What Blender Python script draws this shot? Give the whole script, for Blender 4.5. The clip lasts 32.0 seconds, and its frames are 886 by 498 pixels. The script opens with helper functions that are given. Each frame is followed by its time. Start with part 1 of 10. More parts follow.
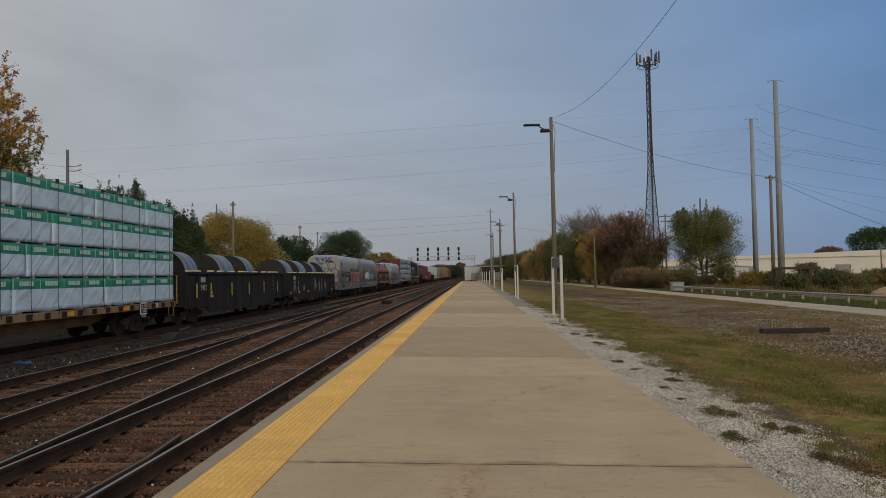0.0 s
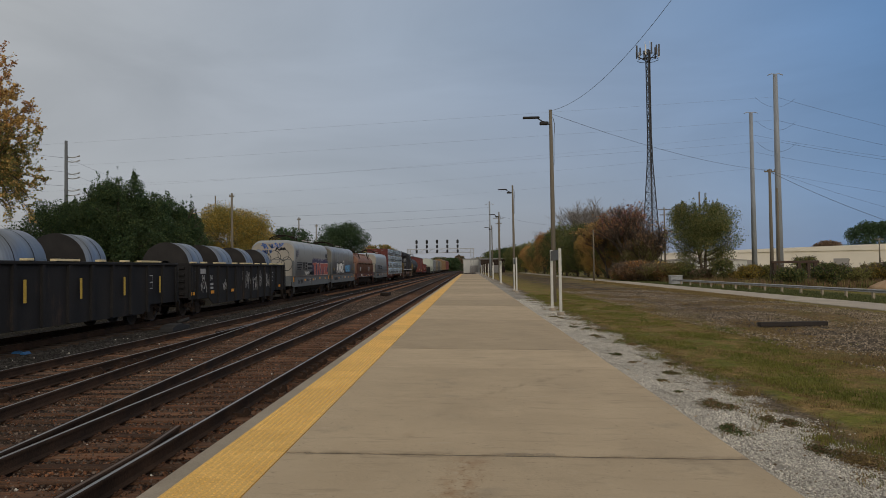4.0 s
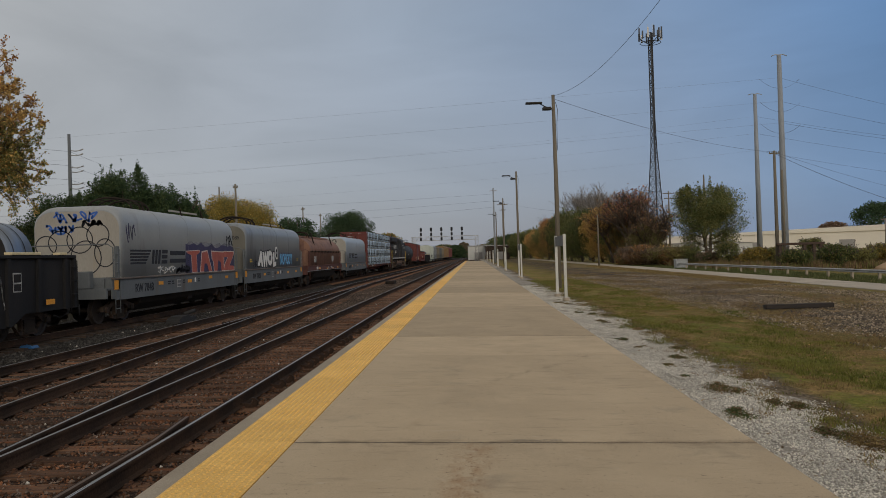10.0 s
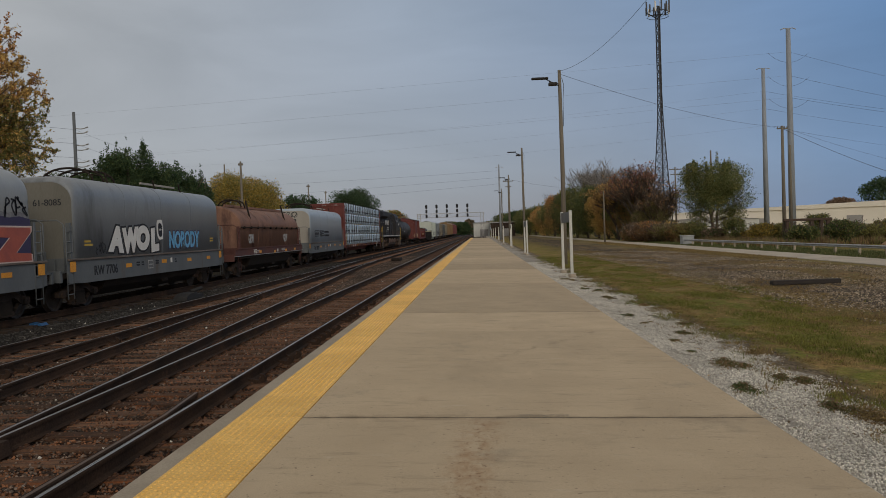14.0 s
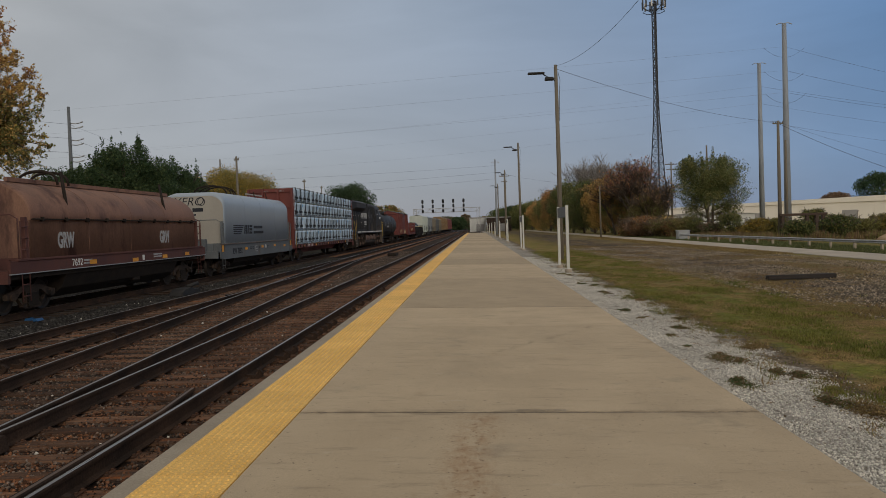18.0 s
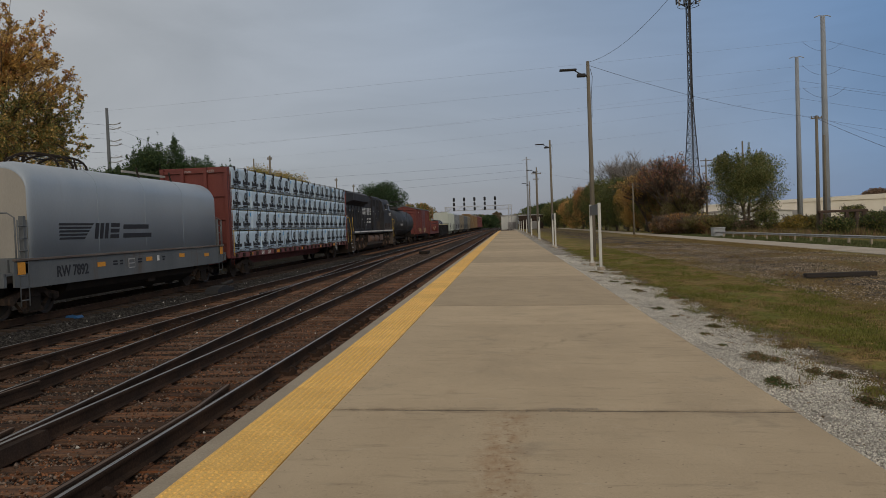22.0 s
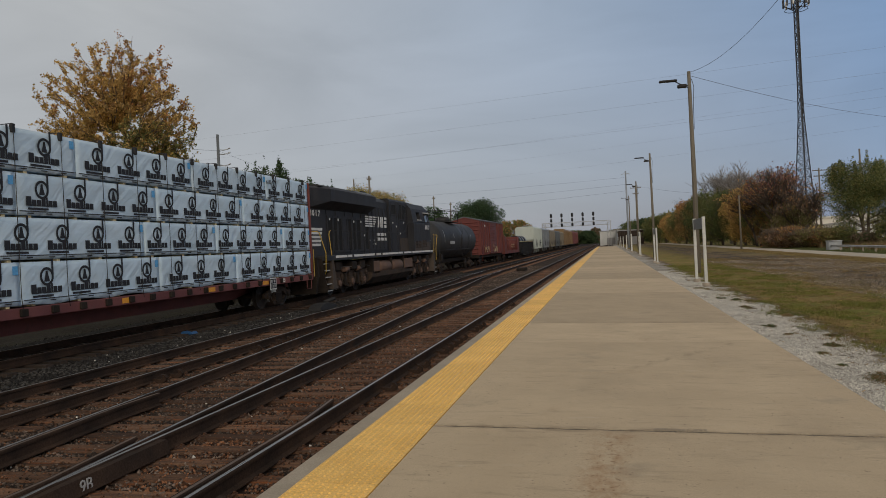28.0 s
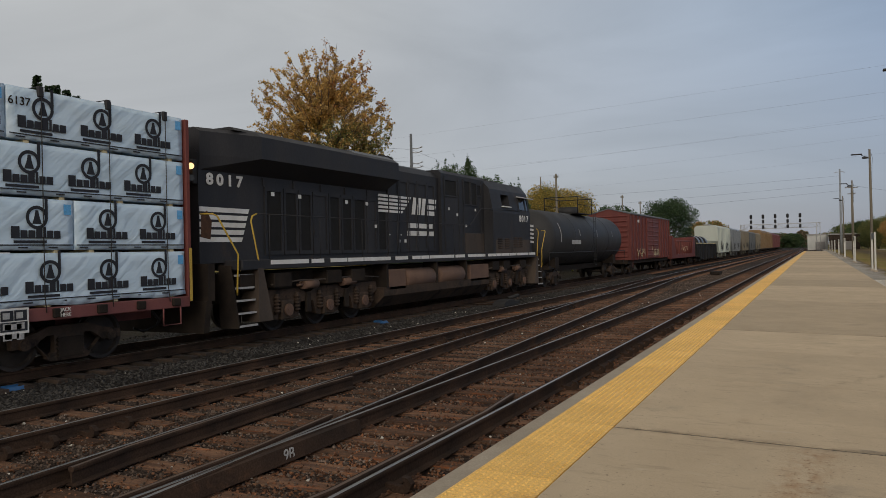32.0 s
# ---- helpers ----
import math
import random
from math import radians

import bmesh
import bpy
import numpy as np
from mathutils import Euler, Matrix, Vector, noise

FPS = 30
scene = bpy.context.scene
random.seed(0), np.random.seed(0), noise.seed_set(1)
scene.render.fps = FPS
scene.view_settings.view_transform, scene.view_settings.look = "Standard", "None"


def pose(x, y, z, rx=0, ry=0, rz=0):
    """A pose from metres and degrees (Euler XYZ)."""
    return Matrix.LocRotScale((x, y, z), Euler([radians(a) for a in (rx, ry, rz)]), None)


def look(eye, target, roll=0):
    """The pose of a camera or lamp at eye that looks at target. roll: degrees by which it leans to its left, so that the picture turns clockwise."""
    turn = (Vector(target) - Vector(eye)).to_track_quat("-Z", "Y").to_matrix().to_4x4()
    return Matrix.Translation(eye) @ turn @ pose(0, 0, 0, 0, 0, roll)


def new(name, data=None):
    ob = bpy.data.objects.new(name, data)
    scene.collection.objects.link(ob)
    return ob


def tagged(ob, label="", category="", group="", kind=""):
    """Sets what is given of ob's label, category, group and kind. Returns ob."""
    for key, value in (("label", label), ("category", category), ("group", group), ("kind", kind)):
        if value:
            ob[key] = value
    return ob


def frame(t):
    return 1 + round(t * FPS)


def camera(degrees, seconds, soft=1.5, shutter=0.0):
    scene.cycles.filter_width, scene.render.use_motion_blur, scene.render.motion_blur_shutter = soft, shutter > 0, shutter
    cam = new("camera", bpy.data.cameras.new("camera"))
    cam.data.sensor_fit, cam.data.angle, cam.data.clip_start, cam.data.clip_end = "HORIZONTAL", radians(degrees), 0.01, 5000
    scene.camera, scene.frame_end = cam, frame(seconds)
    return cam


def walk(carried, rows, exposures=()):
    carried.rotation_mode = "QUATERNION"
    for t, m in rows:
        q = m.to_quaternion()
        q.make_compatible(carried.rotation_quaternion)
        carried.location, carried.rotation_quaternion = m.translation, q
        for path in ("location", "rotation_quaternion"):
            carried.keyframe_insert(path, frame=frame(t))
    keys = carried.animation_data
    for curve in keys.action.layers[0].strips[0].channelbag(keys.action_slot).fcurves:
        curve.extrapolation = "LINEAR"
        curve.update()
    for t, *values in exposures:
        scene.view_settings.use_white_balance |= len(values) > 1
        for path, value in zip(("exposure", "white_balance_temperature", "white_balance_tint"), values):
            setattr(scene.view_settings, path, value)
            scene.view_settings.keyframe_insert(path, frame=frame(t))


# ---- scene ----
cam = camera(61.31, 32.0, soft=0.5)
PATH = [
    (0.0, pose(0.000, 0.000, 1.700, 92.032, 1.100, 2.099)),
    (0.5, pose(0.004, -0.001, 1.698, 91.887, 1.048, 2.262)),
    (1.0, pose(0.004, -0.004, 1.701, 91.722, 1.017, 2.295)),
    (1.5, pose(0.002, 0.004, 1.695, 91.788, 1.008, 2.377)),
    (2.0, pose(0.004, 0.005, 1.696, 91.677, 1.000, 2.347)),
    (2.5, pose(0.002, -0.001, 1.696, 91.633, 0.977, 2.293)),
    (3.0, pose(-0.003, -0.001, 1.696, 91.560, 0.893, 2.184)),
    (3.5, pose(-0.001, -0.004, 1.696, 91.483, 0.886, 2.092)),
    (5.5, pose(0.001, -0.003, 1.698, 91.430, 0.884, 1.828)),
    (6.0, pose(-0.004, 0.002, 1.702, 91.407, 0.964, 1.849)),
    (6.5, pose(-0.005, -0.004, 1.704, 91.417, 0.987, 1.813)),
    (7.0, pose(-0.000, -0.002, 1.701, 91.402, 1.054, 1.838)),
    (7.5, pose(0.004, -0.000, 1.700, 91.375, 1.257, 1.816)),
    (8.0, pose(0.002, -0.007, 1.702, 91.310, 1.491, 1.902)),
    (8.5, pose(0.000, -0.005, 1.703, 91.174, 1.523, 1.980)),
    (9.0, pose(0.001, -0.003, 1.702, 91.017, 1.601, 2.060)),
    (9.5, pose(0.001, -0.000, 1.701, 90.763, 1.638, 2.237)),
    (10.0, pose(0.002, 0.003, 1.704, 90.499, 1.806, 2.367)),
    (10.5, pose(-0.002, 0.001, 1.702, 90.246, 1.810, 2.548)),
    (11.0, pose(-0.006, 0.003, 1.701, 89.960, 1.856, 2.665)),
    (11.5, pose(-0.002, 0.013, 1.700, 89.710, 1.926, 2.786)),
    (12.0, pose(-0.006, 0.011, 1.697, 89.467, 1.918, 2.836)),
    (12.5, pose(-0.008, 0.014, 1.698, 89.228, 1.916, 2.904)),
    (13.0, pose(-0.009, 0.017, 1.693, 89.022, 1.913, 2.890)),
    (13.5, pose(-0.014, 0.018, 1.697, 88.826, 1.904, 2.810)),
    (14.0, pose(-0.011, 0.012, 1.696, 88.752, 1.971, 2.789)),
    (14.5, pose(-0.014, 0.006, 1.697, 88.688, 1.966, 2.691)),
    (16.5, pose(-0.019, 0.012, 1.697, 88.611, 2.051, 2.420)),
    (17.0, pose(-0.017, 0.015, 1.697, 88.542, 2.051, 2.441)),
    (17.5, pose(-0.021, 0.016, 1.697, 88.424, 1.996, 2.441)),
    (18.0, pose(-0.021, 0.014, 1.697, 88.359, 2.000, 2.494)),
    (18.5, pose(-0.017, 0.019, 1.699, 88.291, 2.035, 2.612)),
    (19.0, pose(-0.017, 0.016, 1.702, 88.253, 2.023, 2.856)),
    (19.5, pose(-0.018, 0.002, 1.702, 88.196, 1.999, 3.076)),
    (20.0, pose(-0.022, 0.004, 1.701, 88.169, 2.035, 3.432)),
    (20.5, pose(-0.021, 0.006, 1.700, 88.165, 2.111, 3.743)),
    (21.0, pose(-0.018, 0.003, 1.701, 88.098, 2.156, 4.011)),
    (21.5, pose(-0.020, 0.006, 1.701, 88.137, 2.193, 4.438)),
    (22.0, pose(-0.018, -0.001, 1.702, 88.288, 2.163, 4.906)),
    (22.5, pose(-0.019, 0.002, 1.701, 88.703, 2.129, 5.435)),
    (23.0, pose(-0.017, 0.004, 1.702, 89.120, 2.113, 5.893)),
    (23.5, pose(-0.019, 0.008, 1.702, 89.668, 2.147, 6.453)),
    (24.0, pose(-0.022, 0.012, 1.706, 90.030, 2.230, 6.913)),
    (24.5, pose(-0.019, 0.003, 1.708, 90.236, 2.477, 7.309)),
    (26.5, pose(-0.020, -0.010, 1.705, 90.446, 3.078, 9.511)),
    (27.0, pose(-0.026, -0.016, 1.702, 90.436, 3.100, 10.433)),
    (27.5, pose(-0.025, -0.026, 1.700, 90.232, 2.980, 11.899)),
    (28.0, pose(-0.036, -0.023, 1.699, 89.925, 2.826, 12.325)),
    (28.5, pose(-0.042, -0.018, 1.694, 89.579, 2.397, 12.826)),
    (29.0, pose(-0.049, -0.017, 1.693, 89.346, 2.088, 13.410)),
    (29.5, pose(-0.057, -0.014, 1.694, 89.122, 1.734, 14.271)),
    (30.0, pose(-0.059, -0.016, 1.689, 89.074, 1.767, 15.621)),
    (30.5, pose(-0.060, -0.019, 1.690, 89.203, 1.595, 17.966)),
    (31.0, pose(-0.057, -0.035, 1.692, 89.349, 1.410, 19.552)),
    (31.5, pose(-0.031, -0.058, 1.696, 89.712, 1.347, 22.752)),
    (32.0, pose(0.003, -0.105, 1.688, 90.271, 1.293, 26.444)),
]
walk(cam, PATH, exposures=[(0.0, 0.04), (12.0, 0.02), (18.0, 0.0), (26.9, 0.02), (28.0, 0.13), (30.0, 0.14), (32.0, 0.2)])
# world: dull evening cloud over a clear low sky
world = bpy.data.worlds.new("sky")
scene.world = world
world.use_nodes = True
SUN_UP, SUN_TURN = 12.0, 157.0


def build_sky():
    nt = world.node_tree
    nt.nodes.clear()
    N = nt.nodes.new
    out, bg = N("ShaderNodeOutputWorld"), N("ShaderNodeBackground")
    sky = N("ShaderNodeTexSky")
    sky.sky_type, sky.sun_disc = "NISHITA", False
    sky.sun_elevation, sky.sun_rotation = radians(SUN_UP), radians(SUN_TURN)
    tc, mp = N("ShaderNodeTexCoord"), N("ShaderNodeMapping")
    mp.inputs["Scale"].default_value = (1.0, 1.0, 3.6)
    nz = N("ShaderNodeTexNoise")
    nz.inputs["Scale"].default_value, nz.inputs["Detail"].default_value, nz.inputs["Roughness"].default_value = 2.1, 6.0, 0.52
    nz.inputs["Distortion"].default_value = 0.5
    sep = N("ShaderNodeSeparateXYZ")
    side = N("ShaderNodeMapRange")
    side.inputs["From Min"].default_value, side.inputs["From Max"].default_value = -0.85, 1.0
    tone = N("ShaderNodeValToRGB")
    tone.color_ramp.elements[0].color, tone.color_ramp.elements[1].color = (*SKY_FAR_LEFT, 1), (*SKY_FAR_RIGHT, 1)
    tone.color_ramp.elements.new(0.175).color = (*SKY_LEFT, 1)
    tone.color_ramp.elements.new(0.438).color = (*SKY_MID, 1)
    tone.color_ramp.elements.new(0.73).color = (*SKY_RIGHT, 1)
    low = N("ShaderNodeMapRange")
    low.inputs["From Min"].default_value, low.inputs["From Max"].default_value = 0.0, 0.30
    low.inputs["To Min"].default_value, low.inputs["To Max"].default_value = 0.72, 0.0
    haze = N("ShaderNodeMix")
    haze.data_type = "RGBA"
    haze.inputs[7].default_value = (*SKY_LOW, 1)
    cr = N("ShaderNodeMapRange")
    cr.inputs["From Min"].default_value, cr.inputs["From Max"].default_value = 0.3, 0.7
    cr.inputs["To Min"].default_value, cr.inputs["To Max"].default_value = 0.86, 1.13
    mul = N("ShaderNodeVectorMath")
    mul.operation = "SCALE"
    blend = N("ShaderNodeMix")
    blend.data_type = "RGBA"
    blend.inputs[0].default_value = 0.9
    dim = N("ShaderNodeVectorMath")
    dim.operation = "SCALE"
    dim.inputs["Scale"].default_value = 0.10
    k = nt.links.new
    k(tc.outputs["Generated"], mp.inputs["Vector"])
    k(mp.outputs[0], nz.inputs["Vector"])
    k(tc.outputs["Generated"], sep.inputs[0])
    k(sep.outputs["X"], side.inputs["Value"])
    k(side.outputs[0], tone.inputs[0])
    k(sep.outputs["Z"], low.inputs["Value"])
    less, scaled = N("ShaderNodeMapRange"), N("ShaderNodeMath")
    less.inputs["From Min"].default_value, less.inputs["From Max"].default_value = 0.08, 0.42
    less.inputs["To Min"].default_value, less.inputs["To Max"].default_value = 1.0, 0.3
    scaled.operation = "MULTIPLY"
    k(sep.outputs["X"], less.inputs["Value"])
    k(low.outputs[0], scaled.inputs[0])
    k(less.outputs[0], scaled.inputs[1])
    k(scaled.outputs[0], haze.inputs[0])
    k(tone.outputs[0], haze.inputs[6])
    k(nz.outputs[0], cr.inputs["Value"])
    # paler cloud overhead, a warm glow low behind the walker
    over = N("ShaderNodeMapRange")
    over.inputs["From Min"].default_value, over.inputs["From Max"].default_value = 0.38, 0.75
    top = N("ShaderNodeMix")
    top.data_type = "RGBA"
    top.inputs[7].default_value = (*SKY_TOP, 1)
    rear = N("ShaderNodeMapRange")
    rear.inputs["From Min"].default_value, rear.inputs["From Max"].default_value = 0.1, -0.6
    glow_mix = N("ShaderNodeMix")
    glow_mix.data_type = "RGBA"
    glow_mix.inputs[7].default_value = (*SKY_REAR, 1)
    k(sep.outputs["Z"], over.inputs["Value"])
    k(over.outputs[0], top.inputs[0])
    k(haze.outputs[2], top.inputs[6])
    k(sep.outputs["Y"], rear.inputs["Value"])
    k(rear.outputs[0], glow_mix.inputs[0])
    k(top.outputs[2], glow_mix.inputs[6])
    k(glow_mix.outputs[2], mul.inputs[0])
    k(cr.outputs[0], mul.inputs["Scale"])
    k(sky.outputs[0], dim.inputs[0])
    k(dim.outputs[0], blend.inputs[6])
    k(mul.outputs[0], blend.inputs[7])
    k(blend.outputs[2], bg.inputs["Color"])
    k(bg.outputs[0], out.inputs["Surface"])


SKY_TOP, SKY_REAR = (0.42, 0.378, 0.318), (0.45, 0.43, 0.415)
SKY_FAR_LEFT, SKY_LEFT, SKY_FAR_RIGHT = (0.485, 0.49, 0.49), (0.422, 0.43, 0.438), (0.29, 0.345, 0.45)
SKY_MID, SKY_RIGHT, SKY_LOW = (0.30, 0.36, 0.452), (0.105, 0.222, 0.435), (0.272, 0.275, 0.318)
build_sky()
sun = new("sun", bpy.data.lights.new("sun", "SUN"))
sun.data.energy, sun.data.angle, sun.data.color = 0.85, radians(30), (1.0, 0.90, 0.78)
sun.matrix_world = look((0, 0, 0), (-math.sin(radians(SUN_TURN)), -math.cos(radians(SUN_TURN)), -math.tan(radians(SUN_UP + 12))))

# materials
def surf(name, a, b, scale=3.0, fine=40.0, rough=0.8, metal=0.0, bump=0.15, grain=0.25, stretch=(1, 1, 1), vary=0.0, island=0.0, rot=(0, 0, 0), c=None, c_at=0.62, coat=0.0, depth=0.01):
    """Two tones in large blotches, fine grain and relief; c: a third tone for stains."""
    m = bpy.data.materials.new(name)
    m.use_nodes = True
    nt = m.node_tree
    N, k = nt.nodes.new, nt.links.new
    bs = nt.nodes["Principled BSDF"]
    tc, mp = N("ShaderNodeTexCoord"), N("ShaderNodeMapping")
    mp.inputs["Scale"].default_value = stretch
    if any(rot):
        mp.vector_type = "TEXTURE"
        mp.inputs["Scale"].default_value = tuple(1 / v for v in stretch)
        mp.inputs["Rotation"].default_value = rot
    if vary:
        # alike pieces take their grain from different places
        oi, mv, sh = N("ShaderNodeObjectInfo"), N("ShaderNodeVectorMath"), N("ShaderNodeVectorMath")
        mv.operation, sh.operation = "SCALE", "ADD"
        mv.inputs[0].default_value = (61.0, 83.0, 47.0)
        k(oi.outputs["Random"], mv.inputs["Scale"])
        k(tc.outputs["Object"], sh.inputs[0])
        k(mv.outputs[0], sh.inputs[1])
        k(sh.outputs[0], mp.inputs["Vector"])
    else:
        k(tc.outputs["Object"], mp.inputs["Vector"])

    def noise_tex(sc, det, rg=0.55):
        n = N("ShaderNodeTexNoise")
        n.inputs["Scale"].default_value, n.inputs["Detail"].default_value, n.inputs["Roughness"].default_value = sc, det, rg
        k(mp.outputs[0], n.inputs["Vector"])
        return n

    def mix(f, x, y, mode="MIX"):
        n = N("ShaderNodeMix")
        n.data_type, n.blend_type = "RGBA", mode
        for s, v in ((0, f), (6, x), (7, y)):
            if isinstance(v, (int, float)):
                n.inputs[s].default_value = v
            elif isinstance(v, tuple):
                n.inputs[s].default_value = (*v, 1)
            else:
                k(v, n.inputs[s])
        return n.outputs[2]

    def ramp(src, lo, hi, tmin=0.0, tmax=1.0):
        n = N("ShaderNodeMapRange")
        for s, v in (("From Min", lo), ("From Max", hi), ("To Min", tmin), ("To Max", tmax)):
            n.inputs[s].default_value = v
        k(src, n.inputs["Value"])
        return n.outputs[0]

    big, small = noise_tex(scale, 4), noise_tex(fine, 3, 0.7)
    col = mix(ramp(big.outputs[0], 0.35, 0.65), a, b)
    if c:
        st = noise_tex(scale * 0.6 + 0.13, 6, 0.68)
        col = mix(ramp(st.outputs[0], c_at, c_at + 0.12), col, c)
    g = ramp(small.outputs[0], 0.25, 0.75, 1 - grain, 1 + grain)
    gm = N("ShaderNodeVectorMath")
    gm.operation = "SCALE"
    k(col, gm.inputs[0])
    k(g, gm.inputs["Scale"])
    col = gm.outputs[0]
    for amount, node, slot in ((vary, "ShaderNodeObjectInfo", "Random"), (island, "ShaderNodeNewGeometry", "Random Per Island")):
        if amount:
            rnd = N(node)
            v = N("ShaderNodeVectorMath")
            v.operation = "SCALE"
            k(col, v.inputs[0])
            k(ramp(rnd.outputs[slot], 0, 1, 1 - amount, 1 + amount), v.inputs["Scale"])
            col = v.outputs[0]
    k(col, bs.inputs["Base Color"])
    bs.inputs["Metallic"].default_value = metal
    k(ramp(big.outputs[0], 0.3, 0.7, max(0.03, rough - 0.1), min(1, rough + 0.1)), bs.inputs["Roughness"])
    bs.inputs["Coat Weight"].default_value = coat
    if bump:
        bp = N("ShaderNodeBump")
        bp.inputs["Strength"].default_value, bp.inputs["Distance"].default_value = bump, depth
        k(small.outputs[0], bp.inputs["Height"])
        k(bp.outputs[0], bs.inputs["Normal"])
    return m


def glow(name, col, strength):
    m = bpy.data.materials.new(name)
    m.use_nodes = True
    bs = m.node_tree.nodes["Principled BSDF"]
    bs.inputs["Emission Color"].default_value, bs.inputs["Emission Strength"].default_value = (*col, 1), strength
    return m


def ground_mat():
    """Zones across the line: ballast, white stone strip, turf, cinder yard, verge."""
    m = surf("ground_cover", (0.1, 0.1, 0.05), (0.16, 0.13, 0.07), 0.4, 14.0, 0.95, bump=0.6, grain=0.4, depth=0.04)
    nt = m.node_tree
    N, k = nt.nodes.new, nt.links.new
    bs = nt.nodes["Principled BSDF"]
    tc = N("ShaderNodeTexCoord")
    sep = N("ShaderNodeSeparateXYZ")
    wob = N("ShaderNodeTexNoise")
    wob.inputs["Scale"].default_value, wob.inputs["Detail"].default_value, wob.inputs["Roughness"].default_value = 0.9, 7, 0.7
    wide = N("ShaderNodeTexNoise")
    wide.inputs["Scale"].default_value, wide.inputs["Detail"].default_value = 0.12, 5
    vor = N("ShaderNodeTexVoronoi")
    vor.inputs["Scale"].default_value = 24.0
    grit = N("ShaderNodeTexNoise")
    grit.inputs["Scale"].default_value, grit.inputs["Detail"].default_value = 30.0, 3
    for n in (wob, wide, vor, grit):
        k(tc.outputs["Object"], n.inputs["Vector"])
    k(tc.outputs["Object"], sep.inputs[0])

    def math_node(op, x, y):
        n = N("ShaderNodeMath")
        n.operation = op
        for s, v in ((0, x), (1, y)):
            if isinstance(v, (int, float)):
                n.inputs[s].default_value = v
            else:
                k(v, n.inputs[s])
        return n.outputs[0]

    def ramp(src, lo, hi, a=0.0, b=1.0):
        n = N("ShaderNodeMapRange")
        for s, v in (("From Min", lo), ("From Max", hi), ("To Min", a), ("To Max", b)):
            n.inputs[s].default_value = v
        k(src, n.inputs["Value"])
        return n.outputs[0]

    def mix(f, x, y):
        n = N("ShaderNodeMix")
        n.data_type = "RGBA"
        k(f, n.inputs[0])
        for s, v in ((6, x), (7, y)):
            if isinstance(v, tuple):
                n.inputs[s].default_value = (*v, 1)
            else:
                k(v, n.inputs[s])
        return n.outputs[2]

    x = math_node("ADD", sep.outputs["X"], ramp(wob.outputs[0], 0.2, 0.8, -0.9, 0.9))
    x2 = math_node("ADD", sep.outputs["X"], ramp(wide.outputs[0], 0.3, 0.7, -2.4, 2.4))
    grit_f = ramp(grit.outputs[0], 0.3, 0.7)
    # stone cells darken to their rims: crevice shade put into the colour
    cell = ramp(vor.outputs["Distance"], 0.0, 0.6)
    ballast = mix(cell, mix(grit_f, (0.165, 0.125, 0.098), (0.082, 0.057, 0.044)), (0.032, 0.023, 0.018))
    dust = mix(ramp(wob.outputs[0], 0.4, 0.6), mix(grit_f, (0.03, 0.023, 0.017), (0.016, 0.013, 0.010)), mix(grit_f, (0.036, 0.031, 0.018), (0.02, 0.018, 0.010)))
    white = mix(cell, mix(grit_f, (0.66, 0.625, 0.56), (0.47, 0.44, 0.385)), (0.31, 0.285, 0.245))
    bare = math_node("ADD", wob.outputs[0], ramp(sep.outputs["X"], 2.6, 4.2, -0.06, 0.10))
    white = mix(ramp(bare, 0.53, 0.62), white, mix(grit_f, (0.20, 0.15, 0.09), (0.11, 0.085, 0.05)))
    turf = mix(ramp(wob.outputs[0], 0.42, 0.57), mix(grit_f, (0.11, 0.13, 0.022), (0.215, 0.20, 0.046)), mix(grit_f, (0.40, 0.27, 0.11), (0.17, 0.108, 0.045)))
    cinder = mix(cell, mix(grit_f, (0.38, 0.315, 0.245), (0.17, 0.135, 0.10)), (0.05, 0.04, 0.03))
    cinder = mix(ramp(wob.outputs[0], 0.50, 0.64), cinder, turf)
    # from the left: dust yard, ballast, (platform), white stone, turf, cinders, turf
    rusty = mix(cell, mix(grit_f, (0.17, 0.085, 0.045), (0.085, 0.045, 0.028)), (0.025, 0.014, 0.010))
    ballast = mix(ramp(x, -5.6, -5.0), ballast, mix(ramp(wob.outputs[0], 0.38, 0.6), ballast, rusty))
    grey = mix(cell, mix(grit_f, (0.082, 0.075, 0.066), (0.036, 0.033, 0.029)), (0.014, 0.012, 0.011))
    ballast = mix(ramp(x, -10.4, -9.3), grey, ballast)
    # darker ballast along the far track
    t3_dark = math_node("MULTIPLY", ramp(x, -15.0, -14.3), ramp(x, -12.0, -12.5))
    ballast = mix(t3_dark, ballast, mix(grit_f, (0.040, 0.032, 0.026), (0.018, 0.015, 0.012)))
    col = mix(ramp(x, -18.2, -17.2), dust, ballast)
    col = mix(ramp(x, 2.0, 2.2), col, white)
    soil = mix(cell, mix(grit_f, (0.36, 0.285, 0.19), (0.20, 0.155, 0.10)), (0.11, 0.085, 0.056))
    x3 = math_node("ADD", sep.outputs["X"], ramp(wob.outputs[0], 0.2, 0.8, -0.35, 0.35))
    col = mix(ramp(x3, 3.95, 4.15), col, soil)
    col = mix(ramp(x3, 4.2, 4.45), col, turf)
    verge = mix(ramp(wob.outputs[0], 0.36, 0.6), mix(grit_f, (0.30, 0.19, 0.085), (0.16, 0.105, 0.05)), mix(grit_f, (0.15, 0.14, 0.04), (0.09, 0.095, 0.025)))
    col = mix(ramp(x2, 6.2, 7.4), col, verge)
    col = mix(ramp(x2, 8.0, 9.6), col, cinder)
